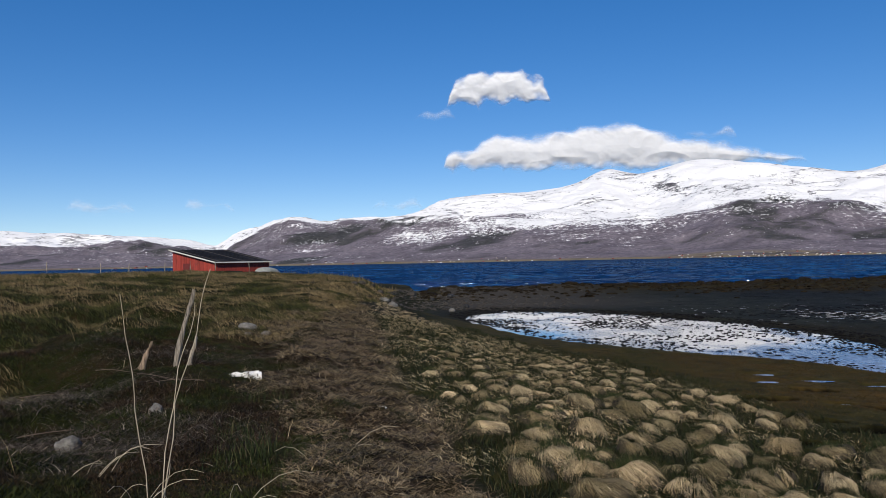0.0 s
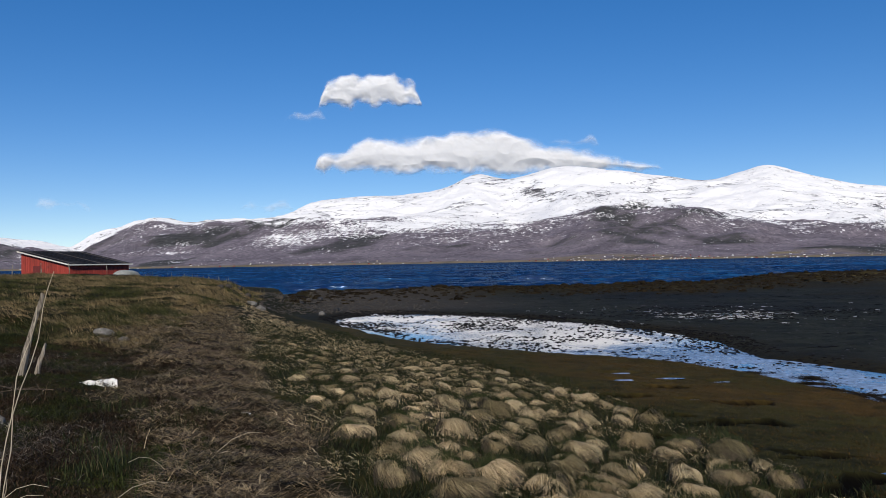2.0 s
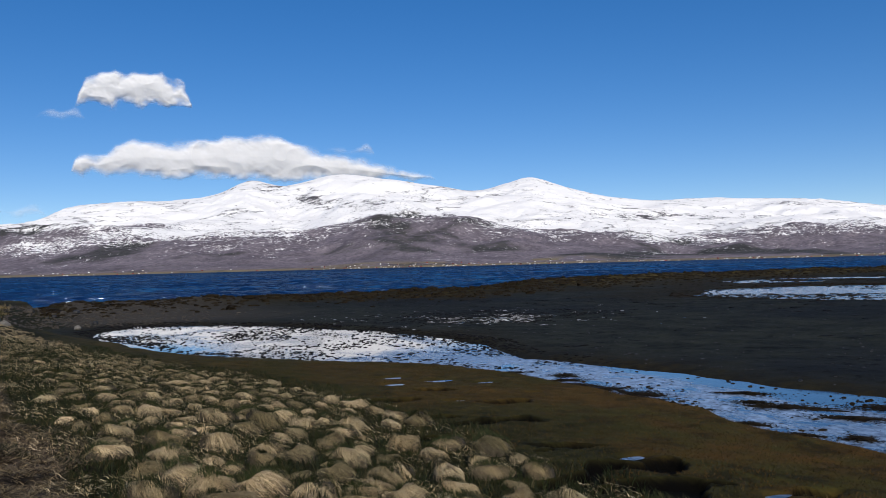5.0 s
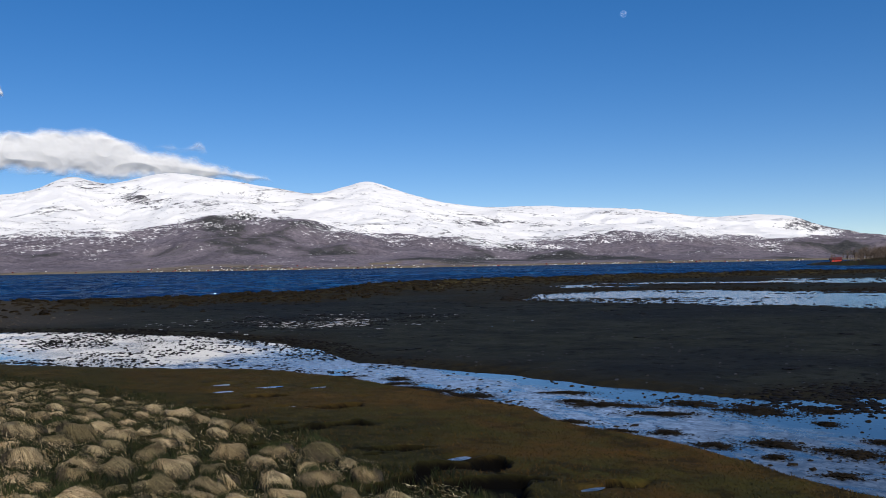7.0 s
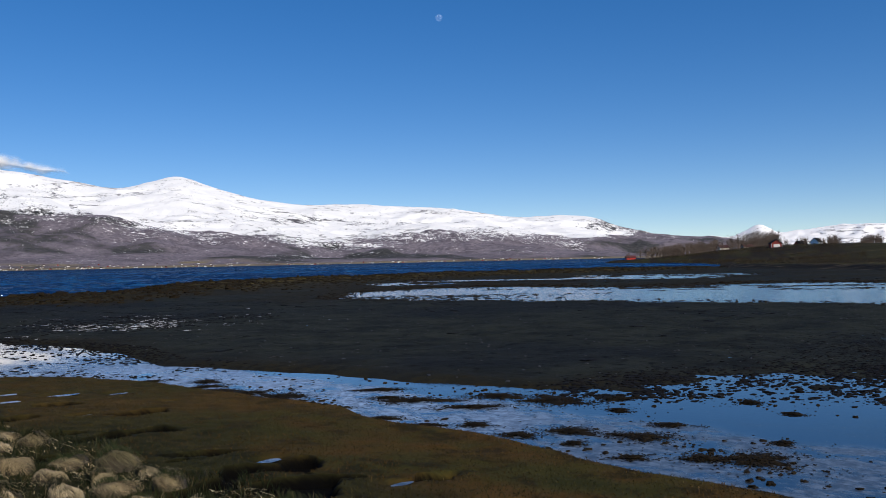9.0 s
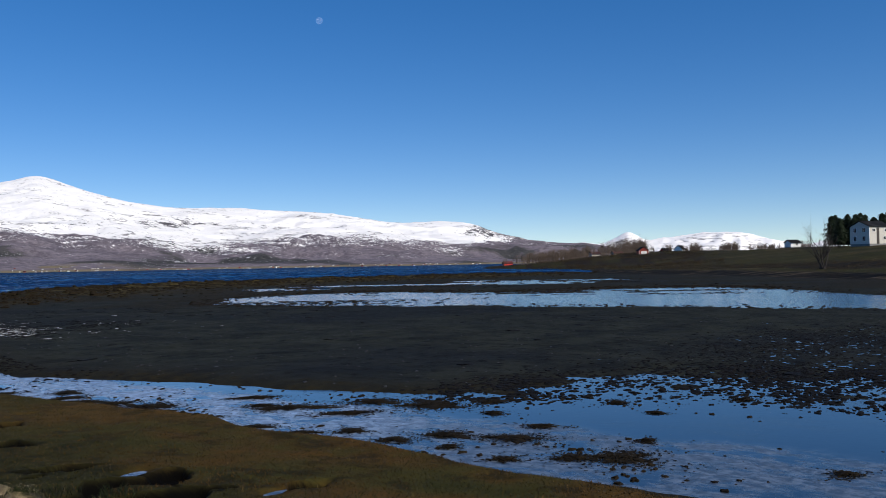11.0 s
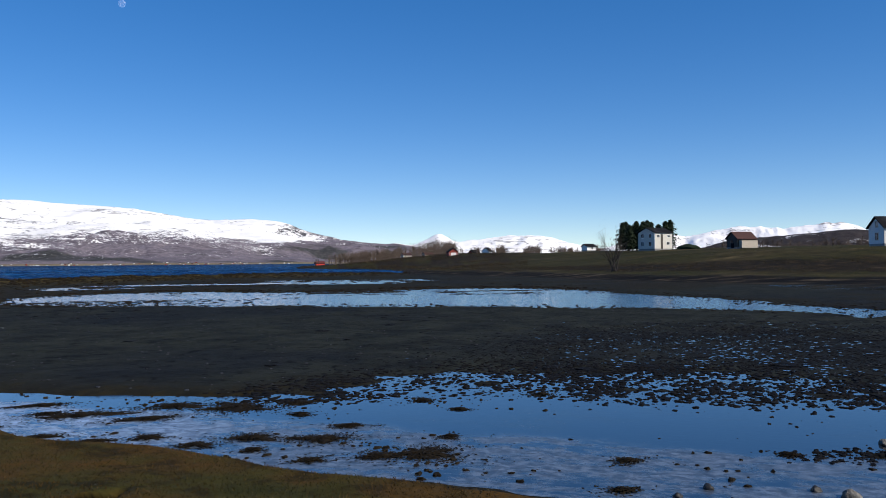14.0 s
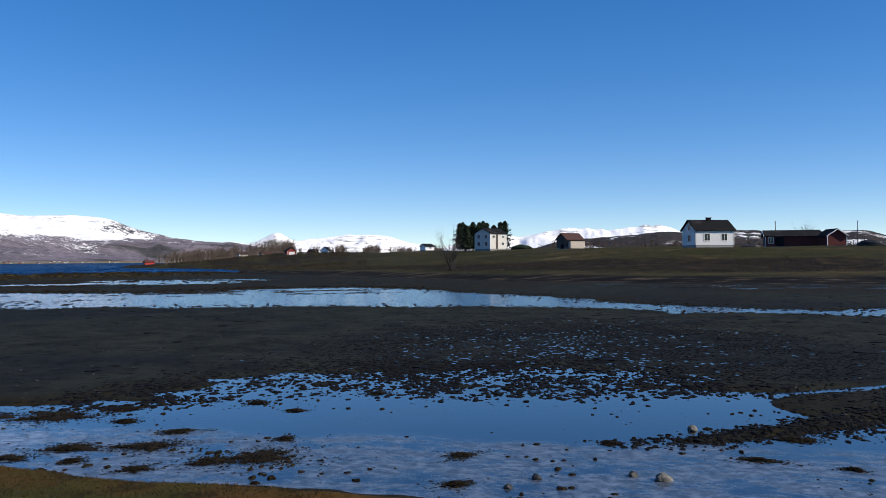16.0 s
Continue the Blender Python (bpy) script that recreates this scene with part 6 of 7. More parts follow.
def build_farms():
    # white farmhouse with a dark roof
    house("farmhouse", 98.35, 165, 27, 7.6, 5.6, 3.35, 1.75, MAT_WHITE, MAT_ROOF, "white timber farmhouse with black roof and cream window frames", windows=(("front", -1.55, 1.35, 1.05, 1.25), ("front", 1.9, 1.35, 1.05, 1.25), ("left", 0.2, 1.2, 1.0, 1.2), ("left", 0.2, 3.4, 0.8, 1.0)), trim=MAT_CREAM, chimney=(0.15, 0.75, 0.55), base=0.5)
    # old two-storey house beside the spruces
    # The 4.6 m door board stands for a dark upright gap in the front.
    house("old_house", 83.86, 270, 45, 7.4, 7.2, 5.3, 1.5, MAT_CREAM, MAT_ROOF, "old cream two-storey timber house beside dark spruces", windows=(("left", 1.6, 1.2, 1.1, 1.3), ("left", -1.7, 1.2, 1.1, 1.3), ("left", 1.6, 3.7, 1.1, 1.2), ("left", -1.7, 3.7, 1.1, 1.2), ("front", 2.2, 3.9, 1.0, 0.7), ("front", 2.0, 1.6, 1.2, 0.8), ("front", -2.2, 3.9, 1.0, 0.7)), trim=MAT_WHITE, door=("front", -0.7, 0.9, 4.6, MAT_GREY_BOARD))
    # barn with a rusty roof and pale boards
    # Shade on the gable is put into the dark wall colour.
    barn = house("barn", 89.3, 230, 38, 5.6, 4.4, 2.5, 1.6, MAT_GREY_BOARD, MAT_ROOF_RUST, "small timber barn with shade-dark walls, rusty roof and pale lean-to", "barn", windows=(("left", 0.0, 1.2, 0.9, 0.9),), trim=MAT_GREY_BOARD, base=0.3)
    lean = part("lean_to", prism([(-2.3, 0.05), (2.6, 0.05), (2.6, 2.0), (-2.3, 2.0)], -3.3, -2.23), MAT_PALE_BOARD, barn, "pale bare-board lean-to")
    part("eave_board", boxed(-2.4, 2.7, -3.36, -2.2, 2.003, 2.09), MAT_ROOF_RUST, lean)
    part("hatch", boxed(-2.86, -2.803, -0.9, 0.4, 0.0, 1.3), MAT_ROOF, barn)
    # long dark red barn and its cross wing
    house("red_barn", 103.4, 195, 8, 11.0, 5.0, 2.35, 1.15, MAT_RED_DARK, MAT_ROOF, "long dark red timber barn with black roof", "barn", windows=(("front", -4.4, 0.9, 1.0, 1.2),), trim=MAT_WHITE, door=("front", -2.6, 1.8, 1.9, MAT_ROOF), base=0.2, barge=True)
    house("barn_wing", 105.75, 191, 20, 3.8, 6.0, 2.2, 1.3, MAT_RED_DARK, MAT_ROOF, "dark red gabled barn wing with white trim", "barn", trim=MAT_WHITE, ridge="y", base=0.2, barge=True)
    # small buildings on the point
    house("small_white_house", 79.45, 350, 40, 4.6, 3.6, 1.9, 1.0, MAT_WHITE, MAT_ROOF, "small white house with black roof in a field", windows=(("front", 0.4, 0.9, 0.8, 0.8),))
    house("boathouse", 60.97, 450, 12, 4.6, 4.0, 1.8, 0.9, MAT_RED_BRIGHT, MAT_RED_DARK, "bright red boathouse on a low point", "boathouse", z=0.4, trim=MAT_RED_BRIGHT)
    house("red_cabin", 70.1, 380, 14, 4.2, 5.0, 2.2, 1.5, MAT_RED, MAT_ROOF, "red timber cabin with a white garage door", "cabin", ridge="y", door=("front", 0, 2.6, 1.5, MAT_WHITE), z=4.9)
    house("yellow_house", 66.9, 420, 25, 4.4, 3.6, 1.6, 1.0, MAT_PALE_BOARD, MAT_ROOF_RUST, "pale house among bare birches", z=4.6)
    house("grey_house", 68.4, 440, 25, 5.0, 4.0, 1.7, 1.1, MAT_PALE_BOARD, MAT_ROOF_RUST, "weathered house among bare birches", z=4.9)
    house("white_gabled_house", 72.5, 430, -20, 4.0, 5.0, 2.9, 1.8, MAT_WHITE, MAT_ROOF, "white gabled house among bare birches", ridge="y", windows=(("front", 0, 1.2, 0.9, 1.0),), z=5.0)
    house("red_house", 71.6, 435, 30, 4.0, 3.5, 2.3, 1.2, MAT_RED, MAT_ROOF, "small red house among bare birches", z=5.0)


build_farms()


def build_shed():
    """Low red boat shed with a single sloping felt roof."""
    az, dist = -15.0, 105.0
    x, y, _ = bearing(az, dist)
    root = tagged(empty("boat_shed", pose(x, y, 1.27, 0, 0, -az + 39)), "weathered red timber boat shed with a sloping black felt roof", "shed")
    L, W, lo, hi = 8.2, 8.0, 1.75, 3.25
    # low eave along the front, high edge along the back
    bm = prism([(-W / 2, -0.6), (W / 2, -0.6), (W / 2, hi), (-W / 2, lo)], -L / 2, L / 2)
    bmesh.ops.rotate(bm, verts=bm.verts, cent=(0, 0, 0), matrix=Matrix.Rotation(radians(90), 3, "Z"))
    front_low = min(bm.verts, key=lambda v: (v.co.z < 1, v.co.z)).co.y < 0
    if not front_low:
        bmesh.ops.rotate(bm, verts=bm.verts, cent=(0, 0, 0), matrix=Matrix.Rotation(radians(180), 3, "Z"))
    part("wall", bm, MAT_RED, root)
    k = (hi - lo) / W

    def top(yy):
        return lo + (yy + W / 2) * k

    o = 0.3
    bm = prism([(-W / 2 - o, top(-W / 2 - o) + 0.02), (W / 2 + o, top(W / 2 + o) + 0.02), (W / 2 + o, top(W / 2 + o) + 0.14), (-W / 2 - o, top(-W / 2 - o) + 0.14)], -L / 2 - o, L / 2 + o)
    bmesh.ops.rotate(bm, verts=bm.verts, cent=(0, 0, 0), matrix=Matrix.Rotation(radians(90), 3, "Z"))
    for v in bm.verts:
        v.co.x, v.co.y = -v.co.x, v.co.y
    if max(bm.verts, key=lambda v: v.co.z).co.y < 0:
        for v in bm.verts:
            v.co.y = -v.co.y
    roof = part("roof", bm, MAT_ROOF, root)
    for i in range(7):
        xx = -L / 2 + 0.5 + i * 1.2
        bm = bmesh.new()
        vs = [bm.verts.new((xx + dx, yy, top(yy) + dz)) for yy in (-W / 2 - o, W / 2 + o) for dx, dz in ((0, 0.142), (0.07, 0.142), (0.07, 0.18), (0, 0.18))]
        for a, b, c, d in ((0, 1, 2, 3), (7, 6, 5, 4), (0, 4, 5, 1), (1, 5, 6, 2), (2, 6, 7, 3), (3, 7, 4, 0)):
            bm.faces.new((vs[a], vs[b], vs[c], vs[d]))
        part("batten", bm, MAT_ROOF if i % 3 else MAT_GREY_BOARD, roof)
    part("fascia", boxed(-L / 2 - o, L / 2 + o, -W / 2 - o - 0.05, -W / 2 - o - 0.003, top(-W / 2 - o) - 0.01, top(-W / 2 - o) + 0.13), MAT_CREAM, root)
    bm = bmesh.new()
    vs = [bm.verts.new((-L / 2 - o + dx, yy, top(yy) + dz)) for yy in (-W / 2 - o, W / 2 + o) for dx, dz in ((-0.003, 0.0), (-0.05, 0.0), (-0.05, 0.145), (-0.003, 0.145))]
    for a, b, c, d in ((0, 1, 2, 3), (7, 6, 5, 4), (0, 4, 5, 1), (1, 5, 6, 2), (2, 6, 7, 3), (3, 7, 4, 0)):
        bm.faces.new((vs[a], vs[b], vs[c], vs[d]))
    part("fascia", bm, MAT_CREAM, root)
    # upright boards, some paler with wear
    r = random.Random(8)
    for i in range(24):
        yy = -W / 2 + 0.17 + i * (W - 0.3) / 24
        part("board", boxed(-L / 2 - 0.028, -L / 2 - 0.003, yy, yy + 0.22, -0.5 + r.uniform(0, 0.08), top(yy) - 0.05), MAT_RED, root)
        xx = -L / 2 + 0.17 + i * (L - 0.3) / 24
        part("board", boxed(xx, xx + 0.24, -W / 2 - 0.028, -W / 2 - 0.003, -0.5 + r.uniform(0, 0.08), lo - 0.06), MAT_RED, root)
    part("door", boxed(-L / 2 - 0.07, -L / 2 - 0.032, 0.6, 1.9, -0.4, 1.7), MAT_RED_DARK, root)
    # upturned boat at the far corner
    bx, by, _ = bearing(-12.0, 101)
    bm = bmesh.new()
    bmesh.ops.create_uvsphere(bm, u_segments=18, v_segments=10, radius=1.0)
    for v in bm.verts:
        taper = 1 - 0.35 * abs(v.co.x) ** 3
        v.co = Vector((v.co.x * 1.7, v.co.y * 0.75 * taper, max(v.co.z, -0.15) * 0.75 + 0.06 * abs(v.co.x)))
    boat = tagged(part("rowing_boat", bm, MAT_GREY_HULL), "upturned weathered grey rowing boat beside a shed", "boat")
    for p in boat.data.polygons:
        p.use_smooth = True
    boat.matrix_world = pose(bx, by, ground_at(bx, by) + 0.1, 0, 4, 12 + 30)
    # old fence posts in the grass
    for k, (a, d) in enumerate(((-22.5, 80), (-20.8, 82), (-18.6, 84), (-17.0, 74), (-15.4, 76), (-13.2, 90), (-25.6, 70))):
        px, py, _ = bearing(a, d)
        z0 = ground_at(px, py)
        tagged(part("fence_post", tube([(px, py, z0 - 0.2), (px + 0.02, py, z0 + 0.5), (px + 0.05 * math.sin(k), py, z0 + 1.0)], [0.045, 0.042, 0.035], 7), MAT_DRIFTWOOD), "thin weathered fence post in rough grass", "post", group="old fence by the shed")


build_shed()


def build_details():
    for az, dist, h in ((102.47, 230, 6.6), (107.2, 240, 6.6)):
        x, y, _ = bearing(az, dist)
        z = ground_at(x, y)
        pole = tagged(empty("utility_pole", pose(x, y, z, 0, 0, -az)), "wooden utility pole with a crossarm behind a barn", "pole")
        part("post", tube([(0, 0, -0.3), (0, 0, h * 0.5), (0, 0, h)], [0.11, 0.10, 0.08], 8), MAT_BARK, pole)
        part("crossarm", boxed(-0.22, 0.22, -0.04, 0.04, h - 0.4, h - 0.32), MAT_BARK, pole)
    # upturned boat by the farmhouse and an earth heap beside the old house
    for az, dist, sx, sz, mat, name, label in ((101.0, 170, 1.9, 0.55, MAT_WET_ROCK, "covered_boat", "dark covered boat lying in the field"), (86.0, 262, 3.4, 1.3, MAT_NEEDLE, "earth_heap", "dark overgrown heap of earth in the field"), (108.0, 200, 3.0, 1.2, MAT_WET_ROCK, "scrap_heap", "dark heap of machinery beside a barn")):
        x, y, _ = bearing(az, dist)
        bm = bmesh.new()
        bmesh.ops.create_icosphere(bm, subdivisions=3, radius=1.0)
        for v in bm.verts:
            v.co *= 1 + 0.22 * noise.noise(v.co * 2 + Vector((az, 0, 0)))
            v.co = Vector((v.co.x * sx, v.co.y * 1.2, v.co.z * sz))
        ob = tagged(part(name, bm, mat), label, name.split("_")[1])
        ob.matrix_world = pose(x, y, ground_at(x, y) + 0.15 * sz, 0, 0, -az)
    # strip of old snow in front of the hills
    a = np.radians(np.linspace(91.5, 96.4, 40))
    edge = 1 + 0.3 * vnoise(np.arange(40) * 0.4, np.zeros(40), 5)
    v = []
    for ang, e in zip(a, edge):
        for rr, dz in ((420, 0.0), (440, 1.2 * e), (470, 2.6 * e)):
            x, y = math.sin(ang) * rr, math.cos(ang) * rr
            v.append((x, y, ground_at(x, y) - 0.2 + dz))
    me = mesh_of("snow_strip", v, grid_faces(40, 3), True)
    me.materials.append(MAT_SNOW)
    tagged(new("snow_strip", me), "strip of old snow lying at the far edge of a field", "snow", kind="structure")


MAT_SNOW = grained("old_snow", (0.72, 0.74, 0.78), (0.86, 0.87, 0.9), 0.2, 0.8)
build_details()


# ---- trees ----
def spruce(seed, height):
    r = random.Random(seed)
    root = tagged(empty("spruce", Matrix()), "tall dark green spruce behind an old house", "tree", group="spruces by the old house")
    part("trunk", tube([(0, 0, -0.3), (0, 0, height * 0.5), (0, 0, height * 0.95)], [0.22, 0.14, 0.03], 7), MAT_BARK, root)
    v, f = [], []
    for i in range(900):
        u = r.random() ** 0.85
        z = height * (0.05 + 0.95 * u) + r.uniform(-0.3, 0.3)
        reach = ((1 - u) ** 0.7 * height * 0.50 + 0.35) * (0.72 + 0.28 * math.sin(u * 34 + seed)) * r.uniform(0.2, 1.15)
        a = r.random() * 6.283
        cx, cy = math.cos(a) * reach * 0.75, math.sin(a) * reach * 0.75
        w, l = r.uniform(0.2, 0.45), r.uniform(0.4, 0.9)
        drop = r.uniform(0.05, 0.45)
        b = len(v)
        sx, sy = -math.sin(a) * w, math.cos(a) * w
        v += [(cx - sx * 0.4, cy - sy * 0.4, z + 0.1), (cx + sx * 0.4, cy + sy * 0.4, z + 0.1), (cx + sx + math.cos(a) * l * 0.5, cy + sy + math.sin(a) * l * 0.5, z - drop * 0.5 + r.uniform(-0.1, 0.1)), (cx + math.cos(a) * l, cy + math.sin(a) * l, z - drop), (cx - sx + math.cos(a) * l * 0.5, cy - sy + math.sin(a) * l * 0.5, z - drop * 0.5)]
        f += [(b, b + 1, b + 2), (b, b + 2, b + 3), (b, b + 3, b + 4)]
    me = mesh_of("crown", v, f)
    me.materials.append(MAT_NEEDLE)
    new("crown", me).parent = root
    return root


def build_trees():
    kinds = [spruce(1, 9.6), spruce(2, 8.6), spruce(3, 10.0)]
    r = random.Random(4)
    for i, (az, dist) in enumerate(((81.75, 292), (82.2, 286), (82.65, 296), (83.1, 290), (83.0, 289), (83.35, 293), (83.6, 300), (84.1, 298), (84.85, 299), (84.55, 296), (82.4, 300), (81.95, 298))):
        x, y, _ = bearing(az, dist)
        m = pose(x, y, ground_at(x, y), 0, 0, r.uniform(0, 360))
        if i < 3:
            kinds[i].matrix_world = m
        else:
            copy_thing(kinds[i % 3], m)
    # bare tree with many stems at the field's edge, and two farther off
    for az, dist, height, seed, label in ((81.2, 133, 7.6, 1, "bare many-stemmed tree at the field's edge"), (104.1, 225, 6.8, 2, "bare tree behind a red barn"), (90.9, 235, 3.4, 3, "small bare tree beside a barn")):
        q = random.Random(seed)
        x, y, _ = bearing(az, dist)
        tree = tagged(empty("bare_tree", pose(x, y, ground_at(x, y))), label, "tree")
        bm = bmesh.new()

        def grow_limb(p, d, length, rad, depth):
            pts, rr = [p], [rad]
            for k in range(3):
                d = (d + Vector((q.uniform(-0.2, 0.2), q.uniform(-0.2, 0.2), q.uniform(-0.02, 0.16)))).normalized()
                pts.append(pts[-1] + d * length / 3)
                rr.append(rad * (1 - 0.25 * (k + 1)))
            limb_bm = tube(pts, rr, 5)
            tmp = bpy.data.meshes.new("limb")
            limb_bm.to_mesh(tmp)
            limb_bm.free()
            bm.from_mesh(tmp)
            bpy.data.meshes.remove(tmp)
            if depth:
                for _ in range(5 if depth > 1 else 4):
                    k = q.choice((1, 2, 3))
                    nd = (d + Vector((q.uniform(-0.9, 0.9), q.uniform(-0.9, 0.9), q.uniform(-0.1, 0.6)))).normalized()
                    grow_limb(pts[k], nd, length * q.uniform(0.45, 0.7), rr[k] * 0.7, depth - 1)

        for _ in range(7):
            grow_limb(Vector((q.uniform(-0.5, 0.5), q.uniform(-0.5, 0.5), -0.2)), Vector((q.uniform(-0.5, 0.5), q.uniform(-0.5, 0.5), 1)).normalized(), height * 0.6, 0.015 * height, 2)
        part("limbs", bm, MAT_DARK_BARK, tree)


build_trees()


def build_birch_wood():
    """Bare birch scrub on the point and behind the fields."""
    spots = []
    while len(spots) < 900:
        az = rng.uniform(64, 80.5)
        clump = float(vnoise(np.array([az * 1.7]), np.array([3.0]), 61)[0])
        if rng.random() > 0.35 + 0.7 * clump + 0.35 * math.exp(-(((az - 68.5) / 3.5) ** 2)):
            continue
        d = rng.uniform(395, 560)
        spots.append((az, d, rng.uniform(2.0, 5.6) * (0.6 + 0.9 * math.exp(-(((az - 68.5) / 3.5) ** 2))) * (1 + 0.3 * clump)))
    for _ in range(230):
        spots.append((float(rng.normal(63.8, 1.1)), rng.uniform(395, 440), rng.uniform(2.5, 6.0)))
    for _ in range(420):
        spots.append((rng.uniform(88, 112), rng.uniform(330, 480), rng.uniform(2.0, 4.5)))
    v, f = [], []
    level = ground_height(np.array([bearing(a, d)[0] for a, d, _ in spots]), np.array([bearing(a, d)[1] for a, d, _ in spots])).tolist()
    for (az, d, h), z in zip(spots, level):
        x, y, _ = bearing(az, d)
        if z < 0.4:
            continue
        strips = [(0, 0, 0, 0, 0, h, 0.08)]
        for _ in range(24):
            a, u = rng.random() * 6.28, rng.uniform(0.2, 0.85)
            l = h * rng.uniform(0.12, 0.34)
            strips.append((0, 0, u * h, math.cos(a) * l * 1.25, math.sin(a) * l * 1.25, u * h + l * 0.8, 0.05))
        for x0, y0, z0, x1, y1, z1, w in strips:
            b = len(v)
            cx, cy = math.cos(radians(az)) * w, -math.sin(radians(az)) * w
            v += [(x + x0 - cx, y + y0 - cy, z + z0), (x + x0 + cx, y + y0 + cy, z + z0), (x + x1 + cx * 0.4, y + y1 + cy * 0.4, z + z1), (x + x1 - cx * 0.4, y + y1 - cy * 0.4, z + z1)]
            f.append((b, b + 1, b + 2, b + 3))
    me = mesh_of("bare_birch_wood", v, f)
    me.materials.append(MAT_TWIG)
    tagged(new("bare_birch_wood", me), "brown leafless birch scrub behind the shore", "trees", kind="stuff")


build_birch_wood()


# ---- settlement on the far shore ----
def build_far_settlement():
    kinds = []
    for wall, roof, label in ((MAT_WHITE, MAT_ROOF, "distant white house on the far shore"), (MAT_CREAM, MAT_ROOF_RUST, "distant cream house on the far shore"), (MAT_RED, MAT_ROOF, "distant red house on the far shore"), (MAT_WHITE, MAT_ROOF_RUST, "distant white house with red roof on the far shore")):
        root = tagged(empty("far_house", Matrix()), label, "house", group="settlement across the fjord")
        part("wall", prism([(-4, -3), (4, -3), (4, 3.6), (0, 6.0), (-4, 3.6)], -5, 5), wall, root)
        for sgn in (1, -1):
            part("roof", prism([(0, 6.05), (sgn * 4.6, 3.3), (sgn * 4.6, 3.7), (0, 6.5)], -5.5, 5.5), roof, root)
        kinds.append(root)
    r = random.Random(21)
    graph = bpy.context.evaluated_depsgraph_get()
    hill = bpy.data.objects["backdrop_mountains"]
    bvh_co = hill.data
    placed = 0
    while placed < 270:
        if r.random() < 0.78:
            az = r.gauss(*r.choice(((-19, 3.0), (-4, 5.0), (18.5, 1.6), (22, 2.0), (24.5, 1.5), (29.5, 2.2), (34, 2.5), (43, 3.0), (50, 3.0), (56, 2.5))))
        else:
            az = r.uniform(-14, 62)
        if not -26 < az < 63:
            continue
        d0 = float(curve((-40, -20, 0, 20, 40, 60, 74), (3200, 2600, 1900, 1650, 1800, 2300, 2900), np.array([az]))[0])
        dist = d0 * (1 + 0.004 + 0.050 * r.random() ** 2.2)
        x, y, _ = bearing(az, dist)
        hit, place, _, _ = hill.ray_cast(Vector((x, y, 2000)), Vector((0, 0, -1)))
        z = place.z if hit else 3.0
        s = r.uniform(0.24, 0.42) * dist / 2000
        m = pose(x, y, z, 0, 0, r.uniform(0, 180)) @ Matrix.Diagonal((s, s, s, 1))
        kind = kinds[r.choice((0, 1, 1, 1, 0, 3, 2, 3, 2))]
        if placed < 4:
            kinds[placed].matrix_world = m
        else:
            copy_thing(kind, Matrix()).matrix_world = m
        placed += 1


build_far_settlement()


# ---- clouds and moon ----
def cloud_material(name, density):
    """White vapour that thins out towards its edge."""
    m, ns, ls, b = material(name, 1.0, spec=0.0)
    b.inputs["Base Color"].default_value = (0.74, 0.74, 0.75, 1)
    at = ns.new("ShaderNodeAttribute")
    at.attribute_name = "vapour"
    glow, blend, clear, fade = ns.new("ShaderNodeBsdfTranslucent"), ns.new("ShaderNodeMixShader"), ns.new("ShaderNodeBsdfTransparent"), ns.new("ShaderNodeMixShader")
    glow.inputs["Color"].default_value = (0.74, 0.74, 0.75, 1)
    blend.inputs[0].default_value = 0.12
    ls.new(b.outputs[0], blend.inputs[1])
    ls.new(glow.outputs[0], blend.inputs[2])
    wisps = tex(ns, ls, 0.006, 6, 0.65)
    thick = calc(ns, ls, "ADD", at.outputs["Fac"], calc(ns, ls, "MULTIPLY_ADD", wisps, 0.7, -0.35))
    ls.new(calc(ns, ls, "MULTIPLY", remap(ns, ls, thick, 0.0, 1.0), density), fade.inputs[0])
    ls.new(clear.outputs[0], fade.inputs[1])
    ls.new(blend.outputs[0], fade.inputs[2])
    ls.new(fade.outputs[0], ns["Material Output"].inputs["Surface"])
    return m


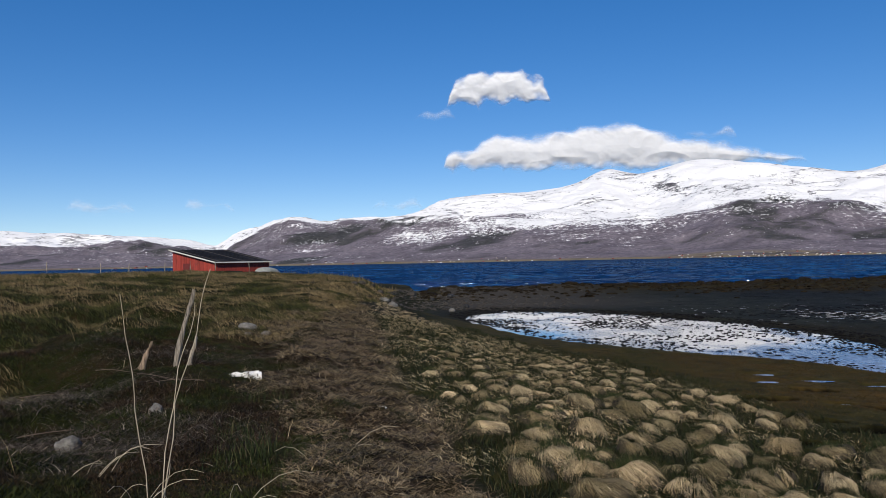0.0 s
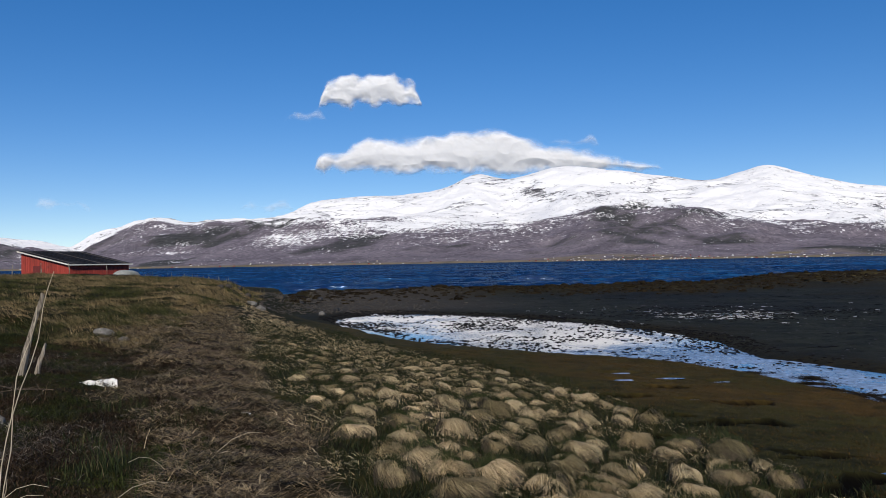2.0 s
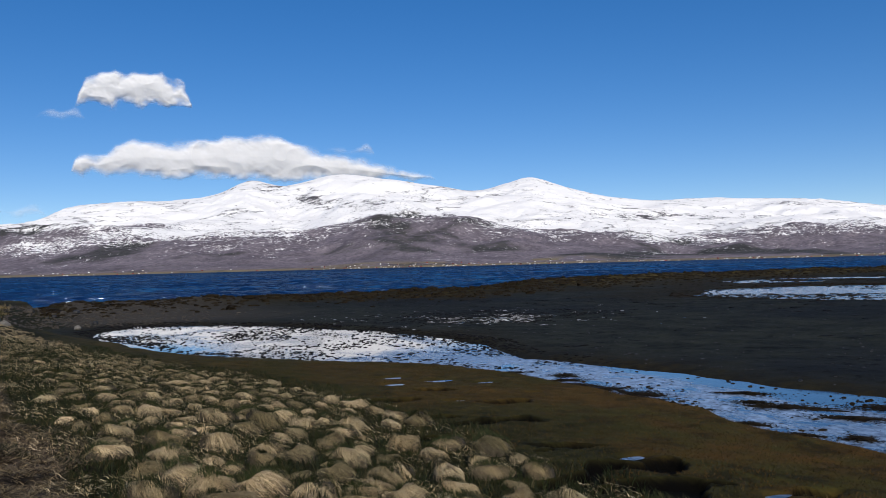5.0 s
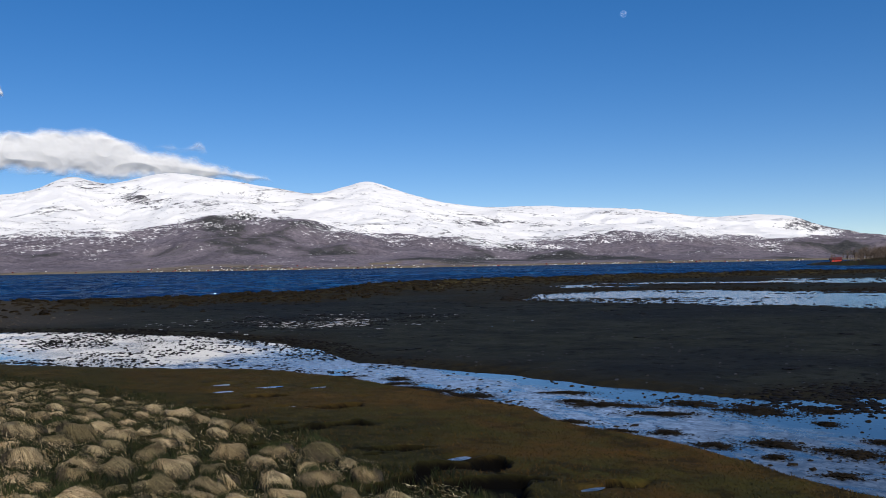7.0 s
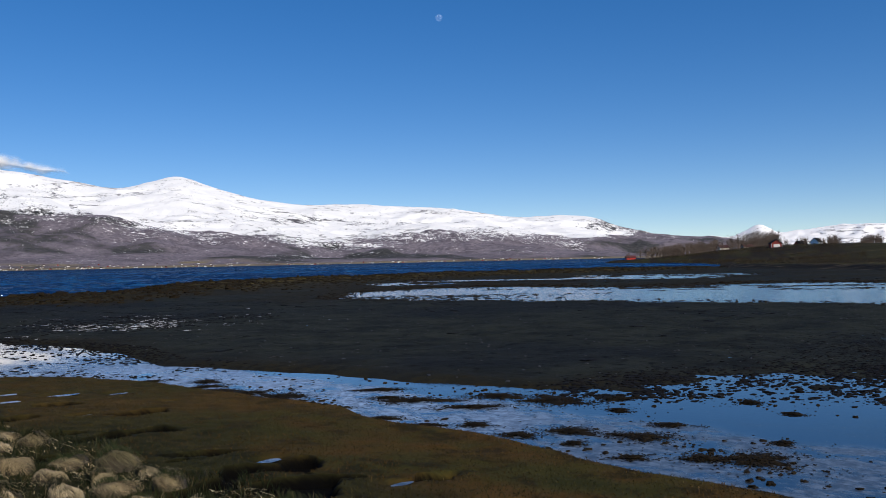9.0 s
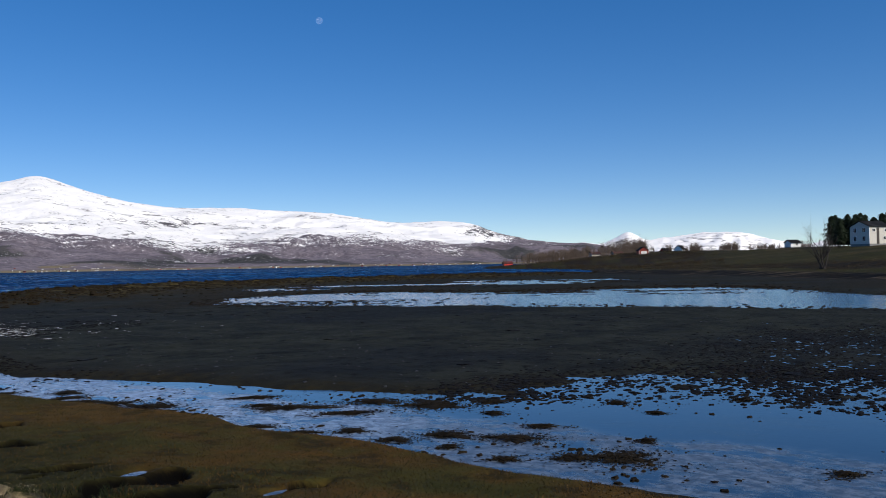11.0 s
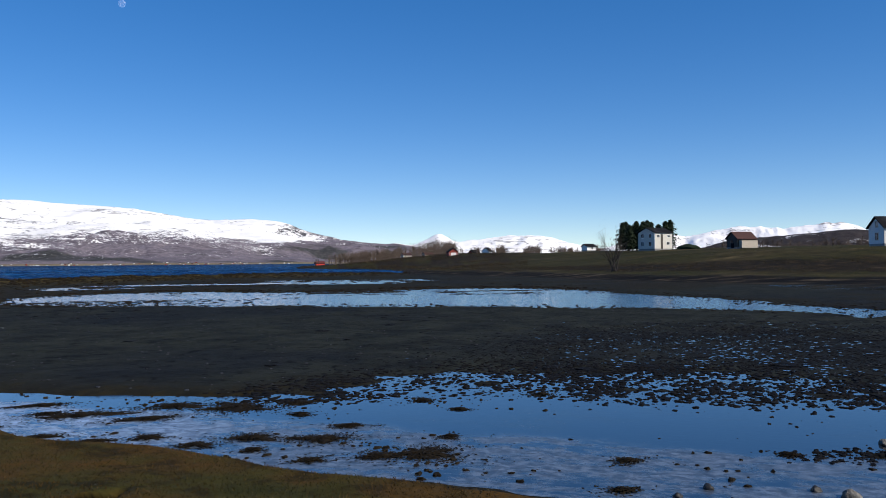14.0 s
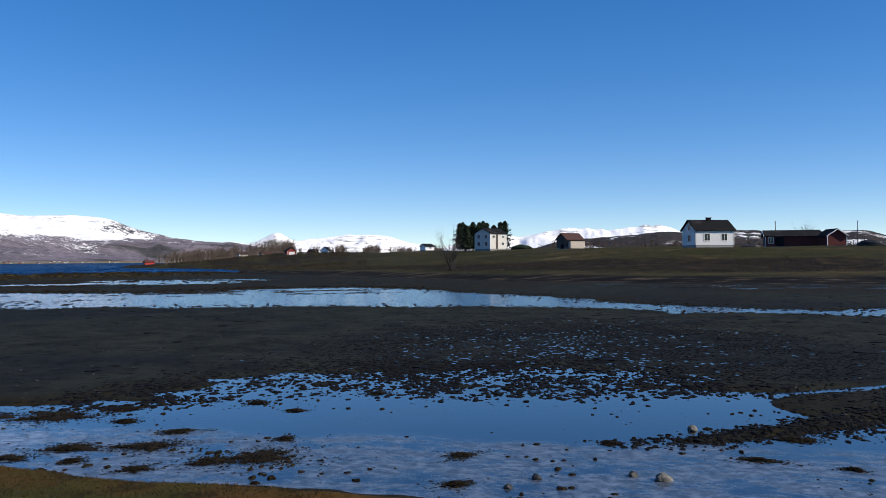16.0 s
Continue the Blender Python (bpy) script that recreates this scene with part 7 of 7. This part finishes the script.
def cloud(tops, bases, dist, depth, rag, mat, label, seed, step=0.05):
    """A cloud by its towers (bearing, height in degrees) over a flat base: a billowing body that is thickest in the middle."""
    az0, az1, peak = tops[0][0] - 0.6, tops[-1][0] + 0.6, max(p[1] for p in tops)
    base = min(bases)
    az, el = np.arange(az0, az1, step), np.arange(base - 0.45, peak + 0.7, step * 0.6)
    a, e = np.meshgrid(az, el)
    floor = bases[0] + (bases[1] - bases[0]) * (a - az0) / (az1 - az0)
    top = curve([az0] + [p[0] for p in tops] + [az1], [base - 0.9] + [p[1] for p in tops] + [base - 0.9], a)
    billow = 1 - np.abs(fbm(a, e * 1.3, 1.7, 2, seed, 0.4)) * 1.7
    puff = fbm(a, e * 1.2, 0.75, 3, seed + 3, 0.45)
    d = np.minimum((top - e) / 0.62, (e - floor) / 0.70 + 0.40) + rag * (0.55 * billow + 0.55 * puff - 0.35)
    bulge = 1 - np.exp(-1.3 * np.clip(d + 0.1, 0, 3)) + 0.13 * billow * smooth(0, 0.8, d) + 0.02 * puff * smooth(0, 0.8, d)
    bulge = bulge + 0.35 * smooth(floor - 0.3, floor + 1.3, e)
    r = dist - depth * bulge
    ca = np.cos(np.radians(e))
    v = np.stack([np.sin(np.radians(a)) * r * ca, np.cos(np.radians(a)) * r * ca, EYE + r * np.sin(np.radians(e))], -1).reshape(-1, 3)
    f = grid_faces(len(el), len(az))
    body = d.ravel()
    f = f[body[f].max(1) > -0.15]
    used, f = np.unique(f, return_inverse=True)
    me = mesh_of("cloud", v[used], f.reshape(-1, 4), True)
    at = me.attributes.new("vapour", "FLOAT", "POINT")
    at.data.foreach_set("value", np.clip(body[used], 0, 1.5).astype(np.float32))
    me.materials.append(mat)
    return tagged(new("cloud", me), label, "cloud")


PUFF, WISP = cloud_material("cloud_vapour", 0.98), cloud_material("thin_vapour", 0.35)
cloud([(0.9, 12.2), (1.7, 12.9), (2.6, 13.0), (3.3, 12.9), (4.2, 13.2), (5.2, 13.0), (6.4, 12.5), (7.3, 12.1)], (10.9, 10.8), 4960, 34, 0.7, PUFF, "small white fair-weather cloud", 11)
cloud([(0.3, 7.2), (1.8, 7.7), (3.4, 8.5), (4.6, 8.8), (6.2, 8.6), (8.0, 8.75), (9.6, 9.05), (11.6, 9.15), (13.6, 9.0), (15.0, 8.3), (16.4, 8.0), (18.0, 7.7), (20.0, 7.2), (22.4, 6.6), (24.0, 6.1)], (6.45, 5.9), 4960, 36, 0.42, PUFF, "long flat white cloud over the mountain", 23)
cloud([(16.4, 8.3), (17.4, 8.35), (18.6, 8.3), (19.4, 8.6)], (7.95, 7.95), 4900, 20, 0.4, WISP, "thin wisp of cloud", 31)
cloud([(-1.5, 10.3), (-0.4, 10.4), (0.8, 10.3)], (10.0, 10.0), 4960, 15, 0.4, WISP, "thin wisp of cloud", 41)
cloud([(-24.5, 4.0), (-22.5, 4.1), (-20.5, 4.0)], (3.75, 3.75), 4940, 15, 0.4, WISP, "thin wisp of cloud low over the mountains", 51)
cloud([(-17.2, 4.2), (-15.8, 4.3), (-14.4, 4.2)], (3.95, 3.95), 4940, 15, 0.4, WISP, "thin wisp of cloud low over the mountains", 61)
cloud([(-4.8, 4.1), (-3.2, 4.2), (-1.4, 4.1)], (3.8, 3.8), 4940, 15, 0.4, WISP, "thin wisp of cloud low over the mountains", 71)

m, ns, ls, b = material("moon_dust", 1.0, spec=0.0)
clear, added = ns.new("ShaderNodeBsdfTransparent"), ns.new("ShaderNodeAddShader")
ls.new(ramp(ns, ls, tex(ns, ls, 0.05, 4, 0.6), [(0.35, (0.025, 0.03, 0.035)), (0.6, (0.075, 0.075, 0.08))]), b.inputs["Base Color"])
ls.new(clear.outputs[0], added.inputs[0])
ls.new(b.outputs[0], added.inputs[1])
ls.new(added.outputs[0], ns["Material Output"].inputs["Surface"])
bm = bmesh.new()
bmesh.ops.create_icosphere(bm, subdivisions=4, radius=20.0)
moon = tagged(part("moon", bm, m), "pale half moon in the daytime sky", "moon")
for p in moon.data.polygons:
    p.use_smooth = True
moon.location = bearing(48.22, 4900 * math.cos(radians(16.43)), EYE + 4900 * math.sin(radians(16.43)))
